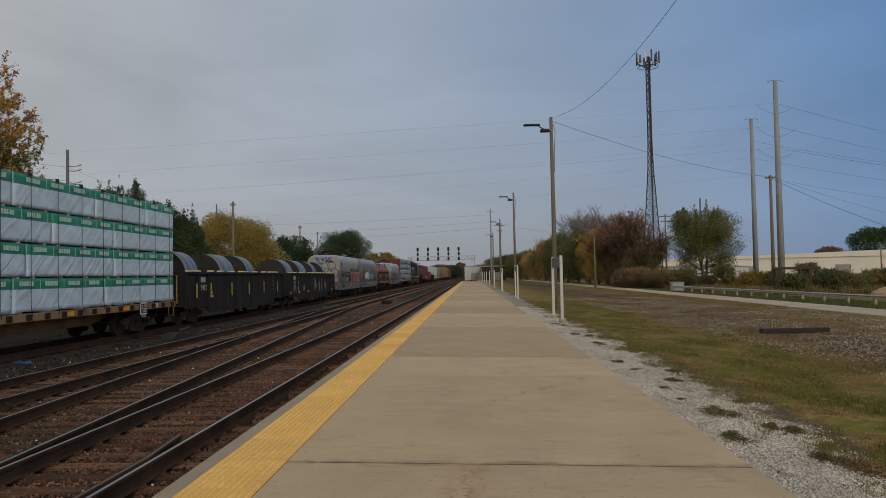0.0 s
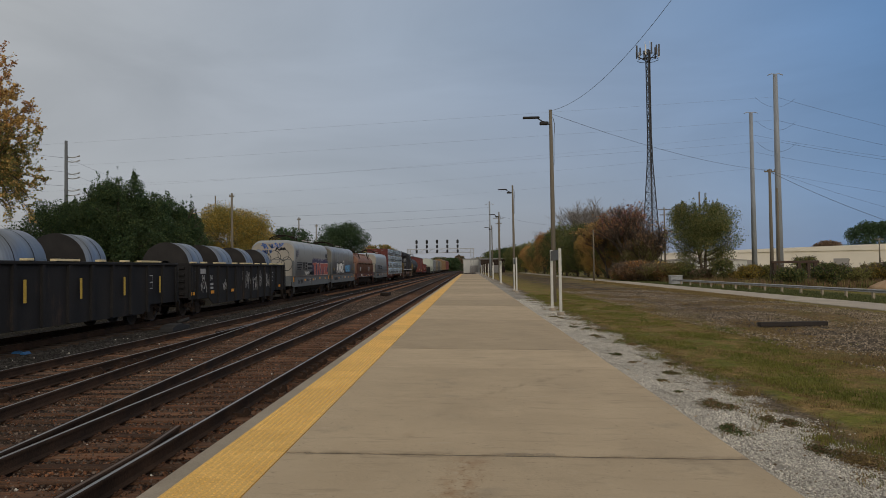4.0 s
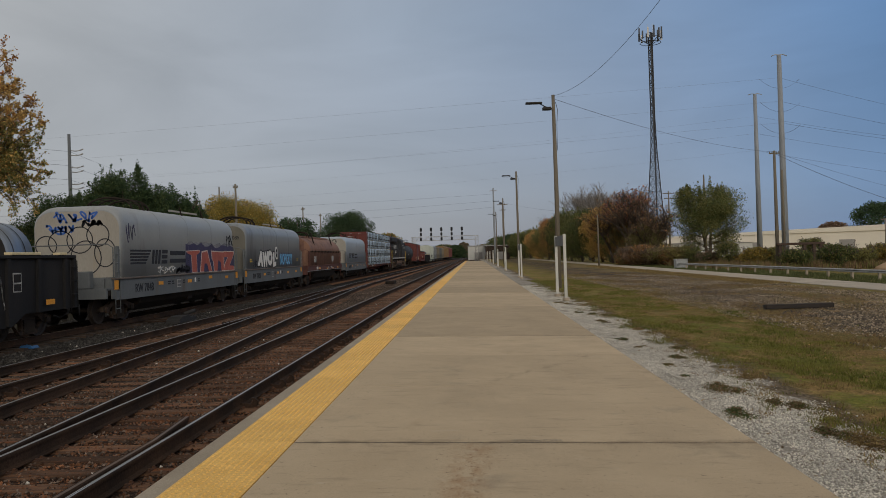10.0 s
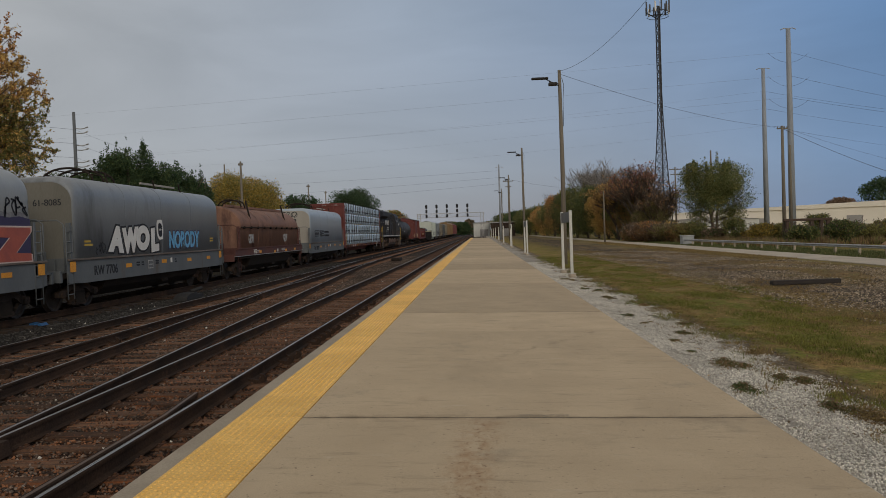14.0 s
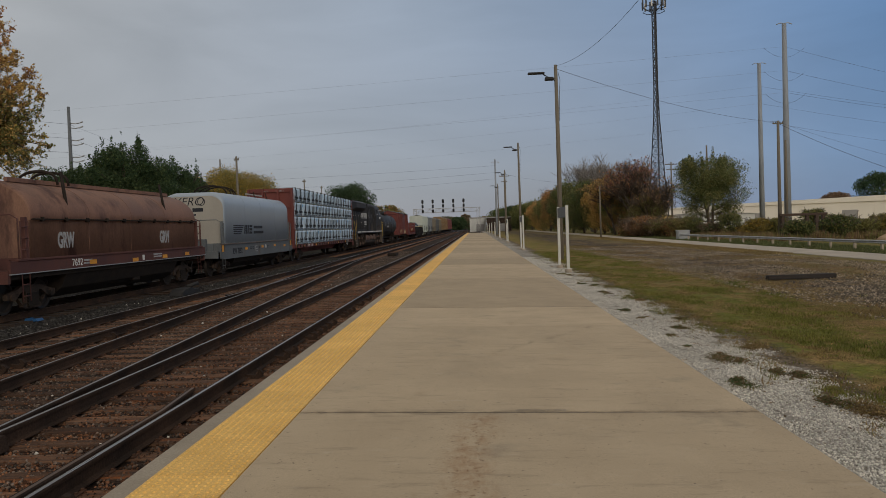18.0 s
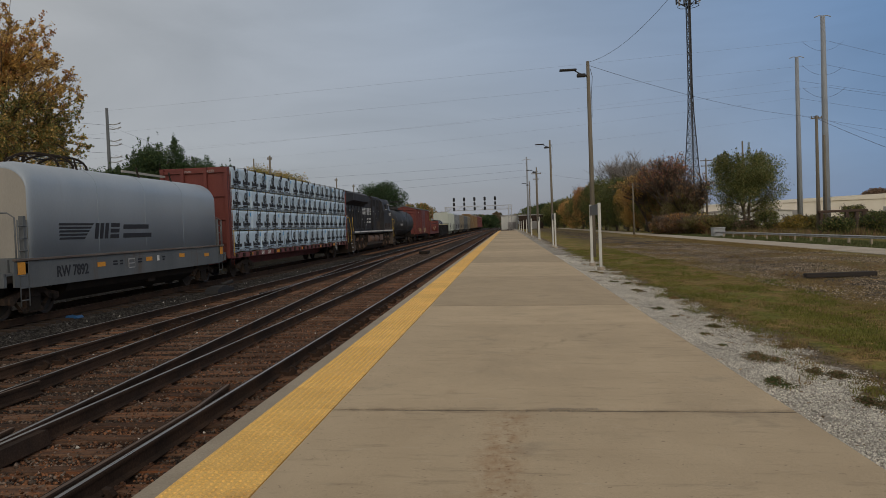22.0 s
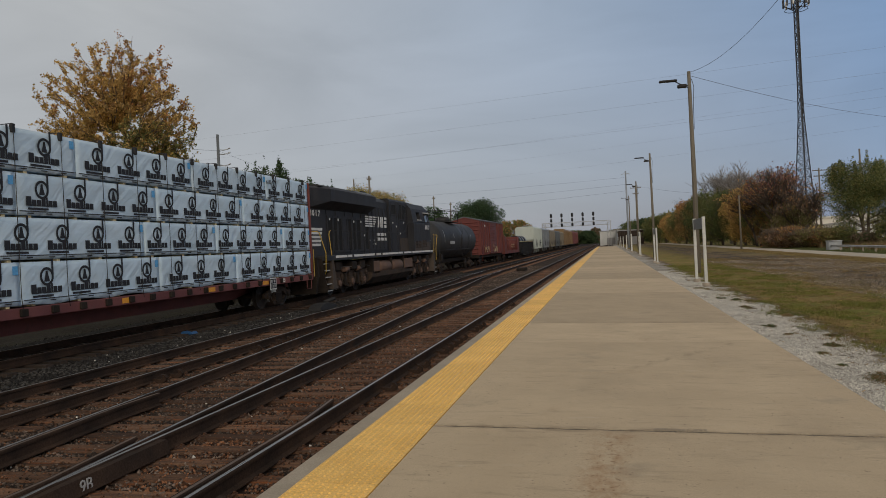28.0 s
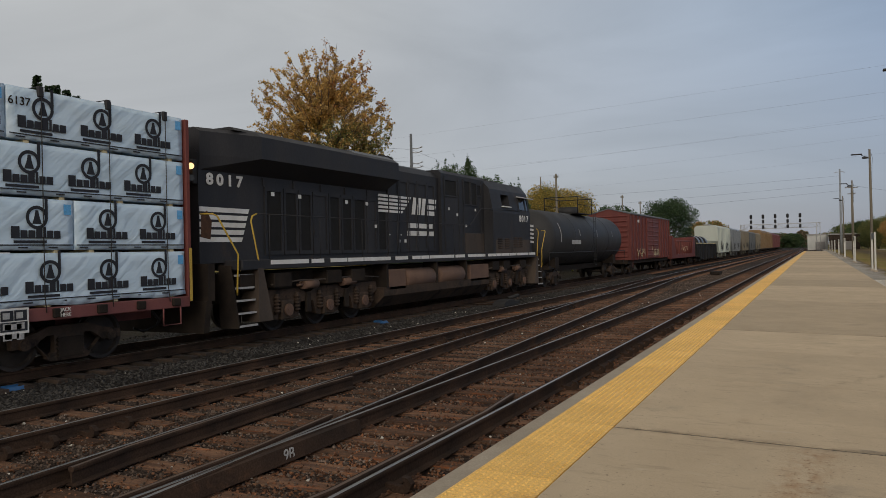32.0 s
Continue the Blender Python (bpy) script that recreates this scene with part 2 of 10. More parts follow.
    litter = mix(ramp(wob.outputs[0], 0.42, 0.58), mix(grit_f, (0.30, 0.215, 0.115), (0.19, 0.13, 0.068)), mix(grit_f, (0.17, 0.15, 0.06), (0.12, 0.105, 0.042)))
    col = mix(ramp(x2, 11.6, 14.2), col, litter)
    col = mix(ramp(x, 15.4, 16.4), col, mix(ramp(wob.outputs[0], 0.44, 0.6), turf, litter))
    far_l = mix(ramp(x2, -34.0, -28.0), turf, col)
    v = N("ShaderNodeVectorMath")
    v.operation = "SCALE"
    k(far_l, v.inputs[0])
    mid = N("ShaderNodeTexNoise")
    mid.inputs["Scale"].default_value, mid.inputs["Detail"].default_value, mid.inputs["Roughness"].default_value = 4.5, 6, 0.75
    k(tc.outputs["Object"], mid.inputs["Vector"])
    k(math_node("MULTIPLY", ramp(wide.outputs[0], 0.3, 0.7, 0.8, 1.2), ramp(mid.outputs[0], 0.3, 0.7, 0.55, 1.45)), v.inputs["Scale"])
    k(v.outputs[0], bs.inputs["Base Color"])
    bp = N("ShaderNodeBump")
    bp.inputs["Strength"].default_value, bp.inputs["Distance"].default_value = 0.7, 0.03
    k(math_node("SUBTRACT", grit.outputs[0], vor.outputs["Distance"]), bp.inputs["Height"])
    k(bp.outputs[0], bs.inputs["Normal"])
    return m


def concrete_mat(name="platform_concrete", tone=1.0):
    """Broom-finished slabs: mottling, dark specks, grey wear, one rust run and one long scuff."""
    def t(*c):
        return tuple(v * tone for v in c)
    m = surf(name, t(0.52, 0.412, 0.277), t(0.58, 0.466, 0.32), 1.3, 120, 0.87, bump=0.4, grain=0.24, c=t(0.43, 0.352, 0.25), c_at=0.6, vary=0.06, depth=0.004)
    nt = m.node_tree
    N, k = nt.nodes.new, nt.links.new
    bs = nt.nodes["Principled BSDF"]
    src = bs.inputs["Base Color"].links[0].from_socket
    tc = N("ShaderNodeTexCoord")
    oi, off, add = N("ShaderNodeObjectInfo"), N("ShaderNodeVectorMath"), N("ShaderNodeVectorMath")
    off.operation, add.operation = "SCALE", "ADD"
    off.inputs[0].default_value = (31.0, 57.0, 0.0)
    k(oi.outputs["Random"], off.inputs["Scale"])
    k(tc.outputs["Object"], add.inputs[0])
    k(off.outputs[0], add.inputs[1])
    geo, sep = N("ShaderNodeNewGeometry"), N("ShaderNodeSeparateXYZ")
    k(geo.outputs["Position"], sep.inputs[0])

    def calc(op, x, y=0.0, clamp=False):
        n = N("ShaderNodeMath")
        n.operation, n.use_clamp = op, clamp
        for slot, v in ((0, x), (1, y)):
            if isinstance(v, (int, float)):
                n.inputs[slot].default_value = v
            else:
                k(v, n.inputs[slot])
        return n.outputs[0]

    def band(v, centre, half, soft):
        """1 inside, falling to 0 over soft."""
        d = calc("ABSOLUTE", calc("SUBTRACT", v, centre))
        return calc("DIVIDE", calc("SUBTRACT", half + soft, d), soft, True)

    def patchy(scale, stretch, lo, hi, amount, det, where):
        mp, n, r = N("ShaderNodeMapping"), N("ShaderNodeTexNoise"), N("ShaderNodeMapRange")
        mp.inputs["Scale"].default_value = stretch
        mp.inputs["Location"].default_value = (scale * 3.1, scale, 0)
        n.inputs["Scale"].default_value, n.inputs["Detail"].default_value, n.inputs["Roughness"].default_value = scale, det, 0.68
        r.inputs["From Min"].default_value, r.inputs["From Max"].default_value, r.inputs["To Max"].default_value = lo, hi, amount
        k(where, mp.inputs["Vector"])
        k(mp.outputs[0], n.inputs["Vector"])
        k(n.outputs[0], r.inputs["Value"])
        return r.outputs[0]

    def lay(f, col):
        nonlocal src
        mx = N("ShaderNodeMix")
        mx.data_type = "RGBA"
        mx.inputs[7].default_value = (*col, 1)
        k(f, mx.inputs[0])
        k(src, mx.inputs[6])
        src = mx.outputs[2]

    own = add.outputs[0]
    for scale, stretch, lo, hi, col, amount, det in (
            (0.8, (1.0, 0.5, 1), 0.50, 0.72, (0.38, 0.305, 0.21), 0.5, 6), (1.3, (1.0, 0.35, 1), 0.60, 0.76, (0.29, 0.18, 0.10), 0.4, 9),
            (5.0, (0.35, 1.6, 1), 0.56, 0.74, (0.21, 0.17, 0.125), 0.5, 9), (26.0, (1, 1, 1), 0.66, 0.73, (0.13, 0.105, 0.08), 0.75, 2),
            (6.0, (0.6, 1.3, 1), 0.60, 0.78, (0.62, 0.55, 0.43), 0.45, 7)):
        lay(patchy(scale, stretch, lo, hi, amount, det, own), col)
    # a rust run trodden along one slab, and a dark scuff across two
    here = geo.outputs["Position"]
    sway = calc("MULTIPLY", calc("SINE", calc("MULTIPLY", sep.outputs["Y"], 2.6)), 0.05)
    run = calc("MULTIPLY", band(calc("ADD", sep.outputs["X"], sway), -0.1, 0.06, 0.2), band(sep.outputs["Y"], 5.4, 1.4, 0.25))
    lay(calc("MULTIPLY", run, patchy(9.0, (1, 0.5, 1), 0.42, 0.68, 0.6, 8, here)), (0.33, 0.18, 0.085))
    lay(calc("MULTIPLY", run, patchy(20.0, (1, 0.8, 1), 0.57, 0.64, 0.6, 4, here)), (0.19, 0.10, 0.045))
    slant = calc("SUBTRACT", sep.outputs["Y"], calc("MULTIPLY", sep.outputs["X"], 1.5))
    scuff = calc("MULTIPLY", band(slant, 10.1, 0.02, 0.2), band(sep.outputs["X"], 1.1, 0.7, 0.3))
    lay(calc("MULTIPLY", scuff, patchy(6.0, (1.6, 0.5, 1), 0.44, 0.66, 0.55, 8, here)), (0.20, 0.155, 0.105))
    # dirt drawn along the open joint
    seam = band(sep.outputs["Y"], 7.04, 0.02, 0.12)
    lay(calc("MULTIPLY", seam, patchy(7.0, (0.7, 1, 1), 0.42, 0.62, 0.6, 7, here)), (0.19, 0.145, 0.10))
    k(src, bs.inputs["Base Color"])
    return m


def matte(m, spec):
    m.node_tree.nodes["Principled BSDF"].inputs["Specular IOR Level"].default_value = spec
    return m


def wrap_mat():
    """White lumber wrap: soft slanting folds of uneven length over a slack surface."""
    m = surf("lumber_wrap_white", (0.52, 0.66, 0.775), (0.58, 0.71, 0.815), 1.0, 2.2, 0.33, 0.0, 0.25, 0.05, (1, 0.5, 1.6), vary=0.05, depth=0.04)
    nt = m.node_tree
    N, k = nt.nodes.new, nt.links.new
    bs = nt.nodes["Principled BSDF"]
    tc, oi, mv, sh = N("ShaderNodeTexCoord"), N("ShaderNodeObjectInfo"), N("ShaderNodeVectorMath"), N("ShaderNodeVectorMath")
    mv.operation, sh.operation = "SCALE", "ADD"
    mv.inputs[0].default_value = (17.0, 29.0, 11.0)
    k(oi.outputs["Random"], mv.inputs["Scale"])
    k(tc.outputs["Object"], sh.inputs[0])
    k(mv.outputs[0], sh.inputs[1])
    slack, warp, turn, folds = N("ShaderNodeTexNoise"), N("ShaderNodeVectorMath"), N("ShaderNodeMapping"), N("ShaderNodeTexNoise")
    slack.inputs["Scale"].default_value, slack.inputs["Detail"].default_value = 1.1, 3
    warp.operation = "MULTIPLY_ADD"
    warp.inputs[1].default_value = (0.30, 0.30, 0.30)
    turn.vector_type = "TEXTURE"
    turn.inputs["Rotation"].default_value = (0.72, 0, 0)
    turn.inputs["Scale"].default_value = (1.0, 2.2, 0.22)
    folds.inputs["Scale"].default_value, folds.inputs["Detail"].default_value, folds.inputs["Roughness"].default_value = 1.3, 2, 0.4
    k(sh.outputs[0], slack.inputs["Vector"])
    k(slack.outputs["Color"], warp.inputs[0])
    k(sh.outputs[0], warp.inputs[2])
    k(warp.outputs[0], turn.inputs["Vector"])
    k(turn.outputs[0], folds.inputs["Vector"])
    b2 = N("ShaderNodeBump")
    b2.inputs["Strength"].default_value, b2.inputs["Distance"].default_value = 0.5, 0.085
    k(folds.outputs[0], b2.inputs["Height"])
    k(bs.inputs["Normal"].links[0].from_socket, b2.inputs["Normal"])
    k(b2.outputs[0], bs.inputs["Normal"])
    return m


M = {
    "ground": matte(ground_mat(), 0.1),
    "concrete": matte(concrete_mat(), 0.15),
    "concretedark": matte(concrete_mat("platform_concrete_dark", 0.87), 0.15),
    "palejoint": surf("pale_joint_sealant", (0.50, 0.44, 0.34), (0.40, 0.335, 0.245), 1.2, 60, 0.9, c=(0.34, 0.28, 0.20), c_at=0.52),
    "kerb": surf("kerb_concrete", (0.33, 0.28, 0.21), (0.41, 0.35, 0.27), 2.0, 70, 0.9, bump=0.3, grain=0.22, c=(0.20, 0.16, 0.12), c_at=0.63, vary=0.06, depth=0.004),
    "groove": surf("joint_filler", (0.035, 0.03, 0.025), (0.06, 0.05, 0.04), 3.0, 60, 0.95),
    "yellow": surf("tactile_yellow", (0.78, 0.475, 0.12), (0.86, 0.545, 0.16), 1.9, 48, 0.7, bump=0.15, grain=0.26, c=(0.58, 0.34, 0.10), c_at=0.64, vary=0.08, depth=0.002),
    "rail": matte(surf("rail_side", (0.026, 0.018, 0.014), (0.062, 0.038, 0.026), 1.4, 46, 0.88, 0.0, 0.3, 0.45, c=(0.10, 0.052, 0.03), c_at=0.6), 0.14),
    "railtop": surf("rail_head", (0.26, 0.255, 0.25), (0.36, 0.35, 0.345), 1.2, 40, 0.33, 0.85, 0.03, 0.1, (6, 0.3, 6)),
    "railold": surf("rail_head_rusty", (0.10, 0.065, 0.045), (0.15, 0.10, 0.07), 2.0, 40, 0.55, 0.4, 0.1, 0.2),
    "tie": matte(surf("tie_wood", (0.0867, 0.04929, 0.0324), (0.1887, 0.1042, 0.0612), 2.0, 30, 0.9, bump=0.9, grain=0.55, stretch=(1, 7, 6), vary=0.45, c=(0.2754, 0.09765, 0.0378), c_at=0.57), 0.2),
    "darktie": surf("tie_dark", (0.030, 0.022, 0.017), (0.06, 0.04, 0.028), 2.4, 34, 0.9, bump=0.8, grain=0.4, stretch=(1, 6, 6), vary=0.3),
    "oldtie": surf("tie_black", (0.022, 0.019, 0.018), (0.045, 0.036, 0.03), 3.0, 30, 0.9, bump=0.5, grain=0.3, stretch=(1, 6, 6)),
    "greystone": surf("grey_ballast_stone", (0.0656, 0.0608, 0.0544), (0.0272, 0.0248, 0.0224), 1.2, 30, 0.95, bump=0.3, grain=0.3, island=0.7),
    "rustone": matte(surf("rusty_ballast_stone", (0.22, 0.10, 0.050), (0.105, 0.054, 0.033), 1.2, 30, 0.95, bump=0.3, grain=0.3, island=0.7), 0.2),
    "cinder": surf("cinder_stone", (0.352, 0.2862, 0.2091), (0.198, 0.1569, 0.1122), 0.8, 30, 0.95, bump=0.3, grain=0.3, island=0.8),
    "plate": surf("tie_plate_rust", (0.13, 0.06, 0.03), (0.08, 0.045, 0.03), 6, 60, 0.85, 0.3, 0.2),
    "stone": matte(surf("ballast_stone", (0.1782, 0.1335, 0.1037), (0.0693, 0.04984, 0.03825), 1.2, 30, 0.95, bump=0.3, grain=0.3, island=0.75, c=(0.1188, 0.04895, 0.02295), c_at=0.58), 0.2),
    "whitestone": surf("limestone_chips", (0.726, 0.693, 0.6178), (0.5687, 0.5429, 0.4858), 1.2, 40, 0.95, bump=0.2, grain=0.2, island=0.38),
    "grime": surf("trodden_grime", (0.21, 0.175, 0.135), (0.27, 0.23, 0.18), 3, 40, 0.95, bump=0, island=0.4),
    "asphalt": surf("path_concrete", (0.40, 0.345, 0.27), (0.50, 0.44, 0.355), 0.5, 30, 0.9, grain=0.2, c=(0.26, 0.20, 0.12), c_at=0.58),
    "black": matte(surf("black_paint_grimy", (0.02112, 0.02167, 0.02542), (0.03584, 0.03528, 0.03844), 1.5, 40, 0.62, 0.0, 0.05, 0.2, (1, 1, 0.3), c=(0.064, 0.04284, 0.031), c_at=0.63), 0.3),
    "gonblack": matte(surf("gondola_black", (0.013, 0.013, 0.01456), (0.026, 0.02496, 0.02576), 1.3, 40, 0.75, 0.0, 0.1, 0.2, (1, 1, 0.3), c=(0.06, 0.0416, 0.0336), c_at=0.62), 0.22),
    "under": matte(surf("underframe_grime", (0.018, 0.014, 0.012), (0.036, 0.028, 0.022), 2.5, 50, 0.9, 0.1, 0.2, 0.3), 0.2),
    "truck": matte(surf("truck_rusty", (0.036, 0.02664, 0.02088), (0.0756, 0.05112, 0.03744), 2.6, 40, 0.9, 0.0, 0.3, 0.4, c=(0.01728, 0.0144, 0.01296), c_at=0.52), 0.25),
    "cabdust": surf("dusty_cab_black", (0.05, 0.037, 0.028), (0.085, 0.063, 0.048), 1.5, 40, 0.8, 0.0, 0.06, 0.2, (1, 1, 0.4), c=(0.025, 0.02, 0.017), c_at=0.58),
    "dusty": surf("dusty_brown_steel", (0.1152, 0.0672, 0.0465), (0.1584, 0.096, 0.0682), 2.0, 50, 0.85, 0.0, 0.1, 0.2, c=(0.0648, 0.0384, 0.0279), c_at=0.6),
    "hopgreen": surf("hopper_pale_green", (0.50, 0.55, 0.49), (0.57, 0.61, 0.55), 0.8, 30, 0.6, grain=0.08, stretch=(1, 1, 0.3), c=(0.33, 0.33, 0.28), c_at=0.62),
    "wheel": surf("wheel_steel", (0.028, 0.023, 0.020), (0.055, 0.044, 0.037), 3.0, 60, 0.6, 0.5, 0.1, 0.2),
    "greyhood": surf("grey_hood_paint", (0.2721, 0.2939, 0.3071), (0.3266, 0.3478, 0.3595), 0.8, 30, 0.38, 0.0, 0.06, 0.08, (1, 1, 0.25), c=(0.2099, 0.2153, 0.2094), c_at=0.62),
    "dullhood": surf("dull_grey_hood", (0.1816, 0.2018, 0.2206), (0.2378, 0.2604, 0.2817), 0.7, 30, 0.34, 0.0, 0.06, 0.1, (1, 1, 0.25), c=(0.1211, 0.1302, 0.1377), c_at=0.58),
    "dullend": surf("dull_olive_end", (0.135, 0.13, 0.108), (0.17, 0.163, 0.137), 0.8, 30, 0.65, 0.0, 0.06, 0.1, (1, 1, 0.3), c=(0.115, 0.105, 0.085), c_at=0.6),
    "palehood": surf("pale_hood_paint", (0.3158, 0.3735, 0.4359), (0.3647, 0.4233, 0.4874), 0.8, 30, 0.38, 0.0, 0.06, 0.06, (1, 1, 0.25), c=(0.3158, 0.3569, 0.4031), c_at=0.64),
    "cream": surf("cream_end_paint", (0.3168, 0.2992, 0.2596), (0.3696, 0.3476, 0.3036), 0.8, 30, 0.6, 0.0, 0.06, 0.08, (1, 1, 0.3), c=(0.3344, 0.2816, 0.1936), c_at=0.64),
    "greysill": surf("grey_sill_paint", (0.09898, 0.1106, 0.1178), (0.1356, 0.1485, 0.157), 1.2, 40, 0.7, 0.0, 0.08, 0.12, (1, 1, 0.25), c=(0.11, 0.0869, 0.06976), c_at=0.6),
    "flange": surf("scraped_flange", (0.10, 0.075, 0.06), (0.16, 0.14, 0.125), 1.4, 40, 0.8, 0.0, 0.1, 0.3, (1, 0.6, 2), c=(0.42, 0.39, 0.36), c_at=0.60),
    "rusthood": surf("rusty_brown_hood", (0.184, 0.0945, 0.0616), (0.2668, 0.1422, 0.09504), 0.9, 30, 0.7, 0.0, 0.1, 0.22, (1, 1, 0.35), c=(0.092, 0.0432, 0.03168), c_at=0.56),
    "boxred": surf("boxcar_dark_red", (0.12, 0.0255, 0.0221), (0.16, 0.03995, 0.0306), 0.9, 30, 0.65, 0.0, 0.06, 0.12, (1, 1, 0.25), c=(0.068, 0.0238, 0.0204), c_at=0.6),
    "sillmaroon": surf("sill_maroon_worn", (0.075, 0.028, 0.024), (0.115, 0.045, 0.036), 1.2, 40, 0.8, 0.0, 0.1, 0.2, c=(0.05, 0.03, 0.024), c_at=0.56),
    "deckred": surf("flatcar_maroon", (0.13, 0.04, 0.04), (0.19, 0.065, 0.06), 1.0, 40, 0.75, 0.0, 0.1, 0.15, c=(0.09, 0.05, 0.04), c_at=0.6),
    "decktan": surf("flatcar_faded_tan", (0.27, 0.17, 0.085), (0.20, 0.12, 0.06), 1.0, 40, 0.85, 0.0, 0.15, 0.2, c=(0.08, 0.05, 0.035), c_at=0.56),
    "wrap": wrap_mat(),
    "wrapgreen": surf("lumber_wrap_green", (0.010, 0.21, 0.135), (0.016, 0.26, 0.165), 1.6, 9, 0.42, 0.0, 0.6, 0.08, (1, 1, 0.5), vary=0.1, depth=0.02),
    "logo": matte(surf("ink_black", (0.03, 0.033, 0.04), (0.04, 0.042, 0.05), 6, 60, 0.6, bump=0), 0.08),
    "white": surf("white_paint", (0.74, 0.74, 0.72), (0.64, 0.63, 0.60), 2, 40, 0.6, bump=0.03, grain=0.06),
    "paintworn": surf("worn_white_stencil", (0.42, 0.42, 0.42), (0.30, 0.30, 0.30), 6, 50, 0.8, bump=0.02, grain=0.25, c=(0.10, 0.10, 0.10), c_at=0.66),
    "paleprint": surf("pale_print", (0.46, 0.64, 0.56), (0.52, 0.68, 0.61), 2, 40, 0.6, bump=0),
    "steelcoil": surf("coil_side_steel", (0.1786, 0.21, 0.2561), (0.235, 0.27, 0.3216), 1.0, 60, 0.38, 0.75, 0.06, 0.08, (1, 14, 1)),
    "coilface": surf("coil_face_dark", (0.017, 0.0155, 0.015), (0.030, 0.027, 0.026), 2.0, 60, 0.5, 0.3, 0.1, 0.2),
    "yellowpaint": surf("yellow_rail_paint", (0.55, 0.38, 0.05), (0.48, 0.32, 0.05), 3, 40, 0.6),
    "orange": surf("reflector_orange", (0.75, 0.33, 0.03), (0.65, 0.28, 0.03), 3, 40, 0.5),
    "palewood": surf("pale_wood", (0.62, 0.52, 0.30), (0.70, 0.60, 0.38), 3, 40, 0.8, stretch=(3, 0.6, 3)),
    "tankblack": matte(surf("tank_black", (0.024, 0.024, 0.025), (0.036, 0.036, 0.037), 0.9, 30, 0.6, 0.0, 0.04, 0.15, (1, 1, 0.3), c=(0.06, 0.055, 0.05), c_at=0.66), 0.35),
    "hopwhite": surf("hopper_pale_grey", (0.55, 0.56, 0.53), (0.62, 0.62, 0.58), 0.8, 30, 0.6, grain=0.08, stretch=(1, 1, 0.3), c=(0.35, 0.32, 0.27), c_at=0.64),
    "hoptan": surf("hopper_tan", (0.2031, 0.1741, 0.124), (0.2321, 0.2031, 0.1488), 0.8, 30, 0.65, grain=0.1, stretch=(1, 1, 0.3), c=(0.1209, 0.09672, 0.06944), c_at=0.62),
    "yellowcar": surf("autorack_yellow", (0.255, 0.16, 0.0675), (0.204, 0.128, 0.06), 0.8, 30, 0.65, grain=0.1, stretch=(1, 1, 0.3), c=(0.17, 0.104, 0.0525), c_at=0.62),
    "galv": surf("galvanised_steel", (0.46, 0.465, 0.465), (0.36, 0.365, 0.37), 2.0, 40, 0.6, 0.25, 0.05, 0.1),
    "polegrey": surf("weathered_steel_pole", (0.345, 0.375, 0.41), (0.27, 0.295, 0.325), 0.8, 30, 0.7, 0.2, 0.05, 0.12, (1, 1, 0.3)),
    "polewood": surf("pole_timber", (0.15, 0.132, 0.102), (0.20, 0.175, 0.135), 2, 30, 0.9, stretch=(8, 8, 0.5), bump=0.3),
    "postwhite": surf("post_white", (0.62, 0.62, 0.58), (0.55, 0.55, 0.51), 2, 30, 0.6, grain=0.06),
    "wire": surf("cable_dark", (0.07, 0.075, 0.085), (0.09, 0.095, 0.105), 3, 30, 0.7, bump=0),
    "wirefar": surf("cable_aluminium", (0.17, 0.18, 0.20), (0.21, 0.22, 0.24), 3, 30, 0.7, bump=0),
    "dark": surf("dark_iron", (0.014, 0.014, 0.015), (0.024, 0.023, 0.023), 3, 40, 0.7, 0.0),
    "screen": surf("dark_filter_screen", (0.004, 0.004, 0.004), (0.008, 0.008, 0.008), 3, 60, 0.9, bump=0.1),
    "glass": surf("dusty_glass", (0.02, 0.024, 0.03), (0.03, 0.035, 0.04), 2, 30, 0.12, bump=0, grain=0.05),
    "bark": surf("bark", (0.09, 0.07, 0.055), (0.14, 0.11, 0.085), 3, 20, 0.95, bump=0.6, stretch=(3, 3, 0.6), depth=0.03),
    "palebark": surf("pale_grey_bark", (0.22, 0.20, 0.185), (0.30, 0.275, 0.255), 3, 20, 0.95, bump=0.3, stretch=(3, 3, 0.6), depth=0.02),
    "frametimber": surf("frame_timber", (0.055, 0.036, 0.027), (0.085, 0.055, 0.04), 2, 30, 0.9, stretch=(0.6, 6, 6), bump=0.4),
    "warehouse": surf("warehouse_cream", (0.78, 0.73, 0.62), (0.83, 0.78, 0.67), 0.3, 10, 0.8, grain=0.05),
    "towersteel": surf("tower_steel", (0.05, 0.055, 0.065), (0.075, 0.08, 0.09), 2, 30, 0.6, 0.3),
    "roofgrey": surf("roof_grey", (0.30, 0.29, 0.28), (0.36, 0.35, 0.33), 0.3, 10, 0.8, grain=0.06),
    "sand": surf("sand_heap", (0.46, 0.30, 0.18), (0.52, 0.36, 0.22), 1, 20, 0.95, bump=0.3),
    "tagblue": surf("tag_blue", (0.10, 0.36, 0.68), (0.14, 0.42, 0.74), 3, 30, 0.6),
    "blue": surf("blue_tarp", (0.02, 0.085, 0.22), (0.03, 0.12, 0.28), 3, 30, 0.5),
}


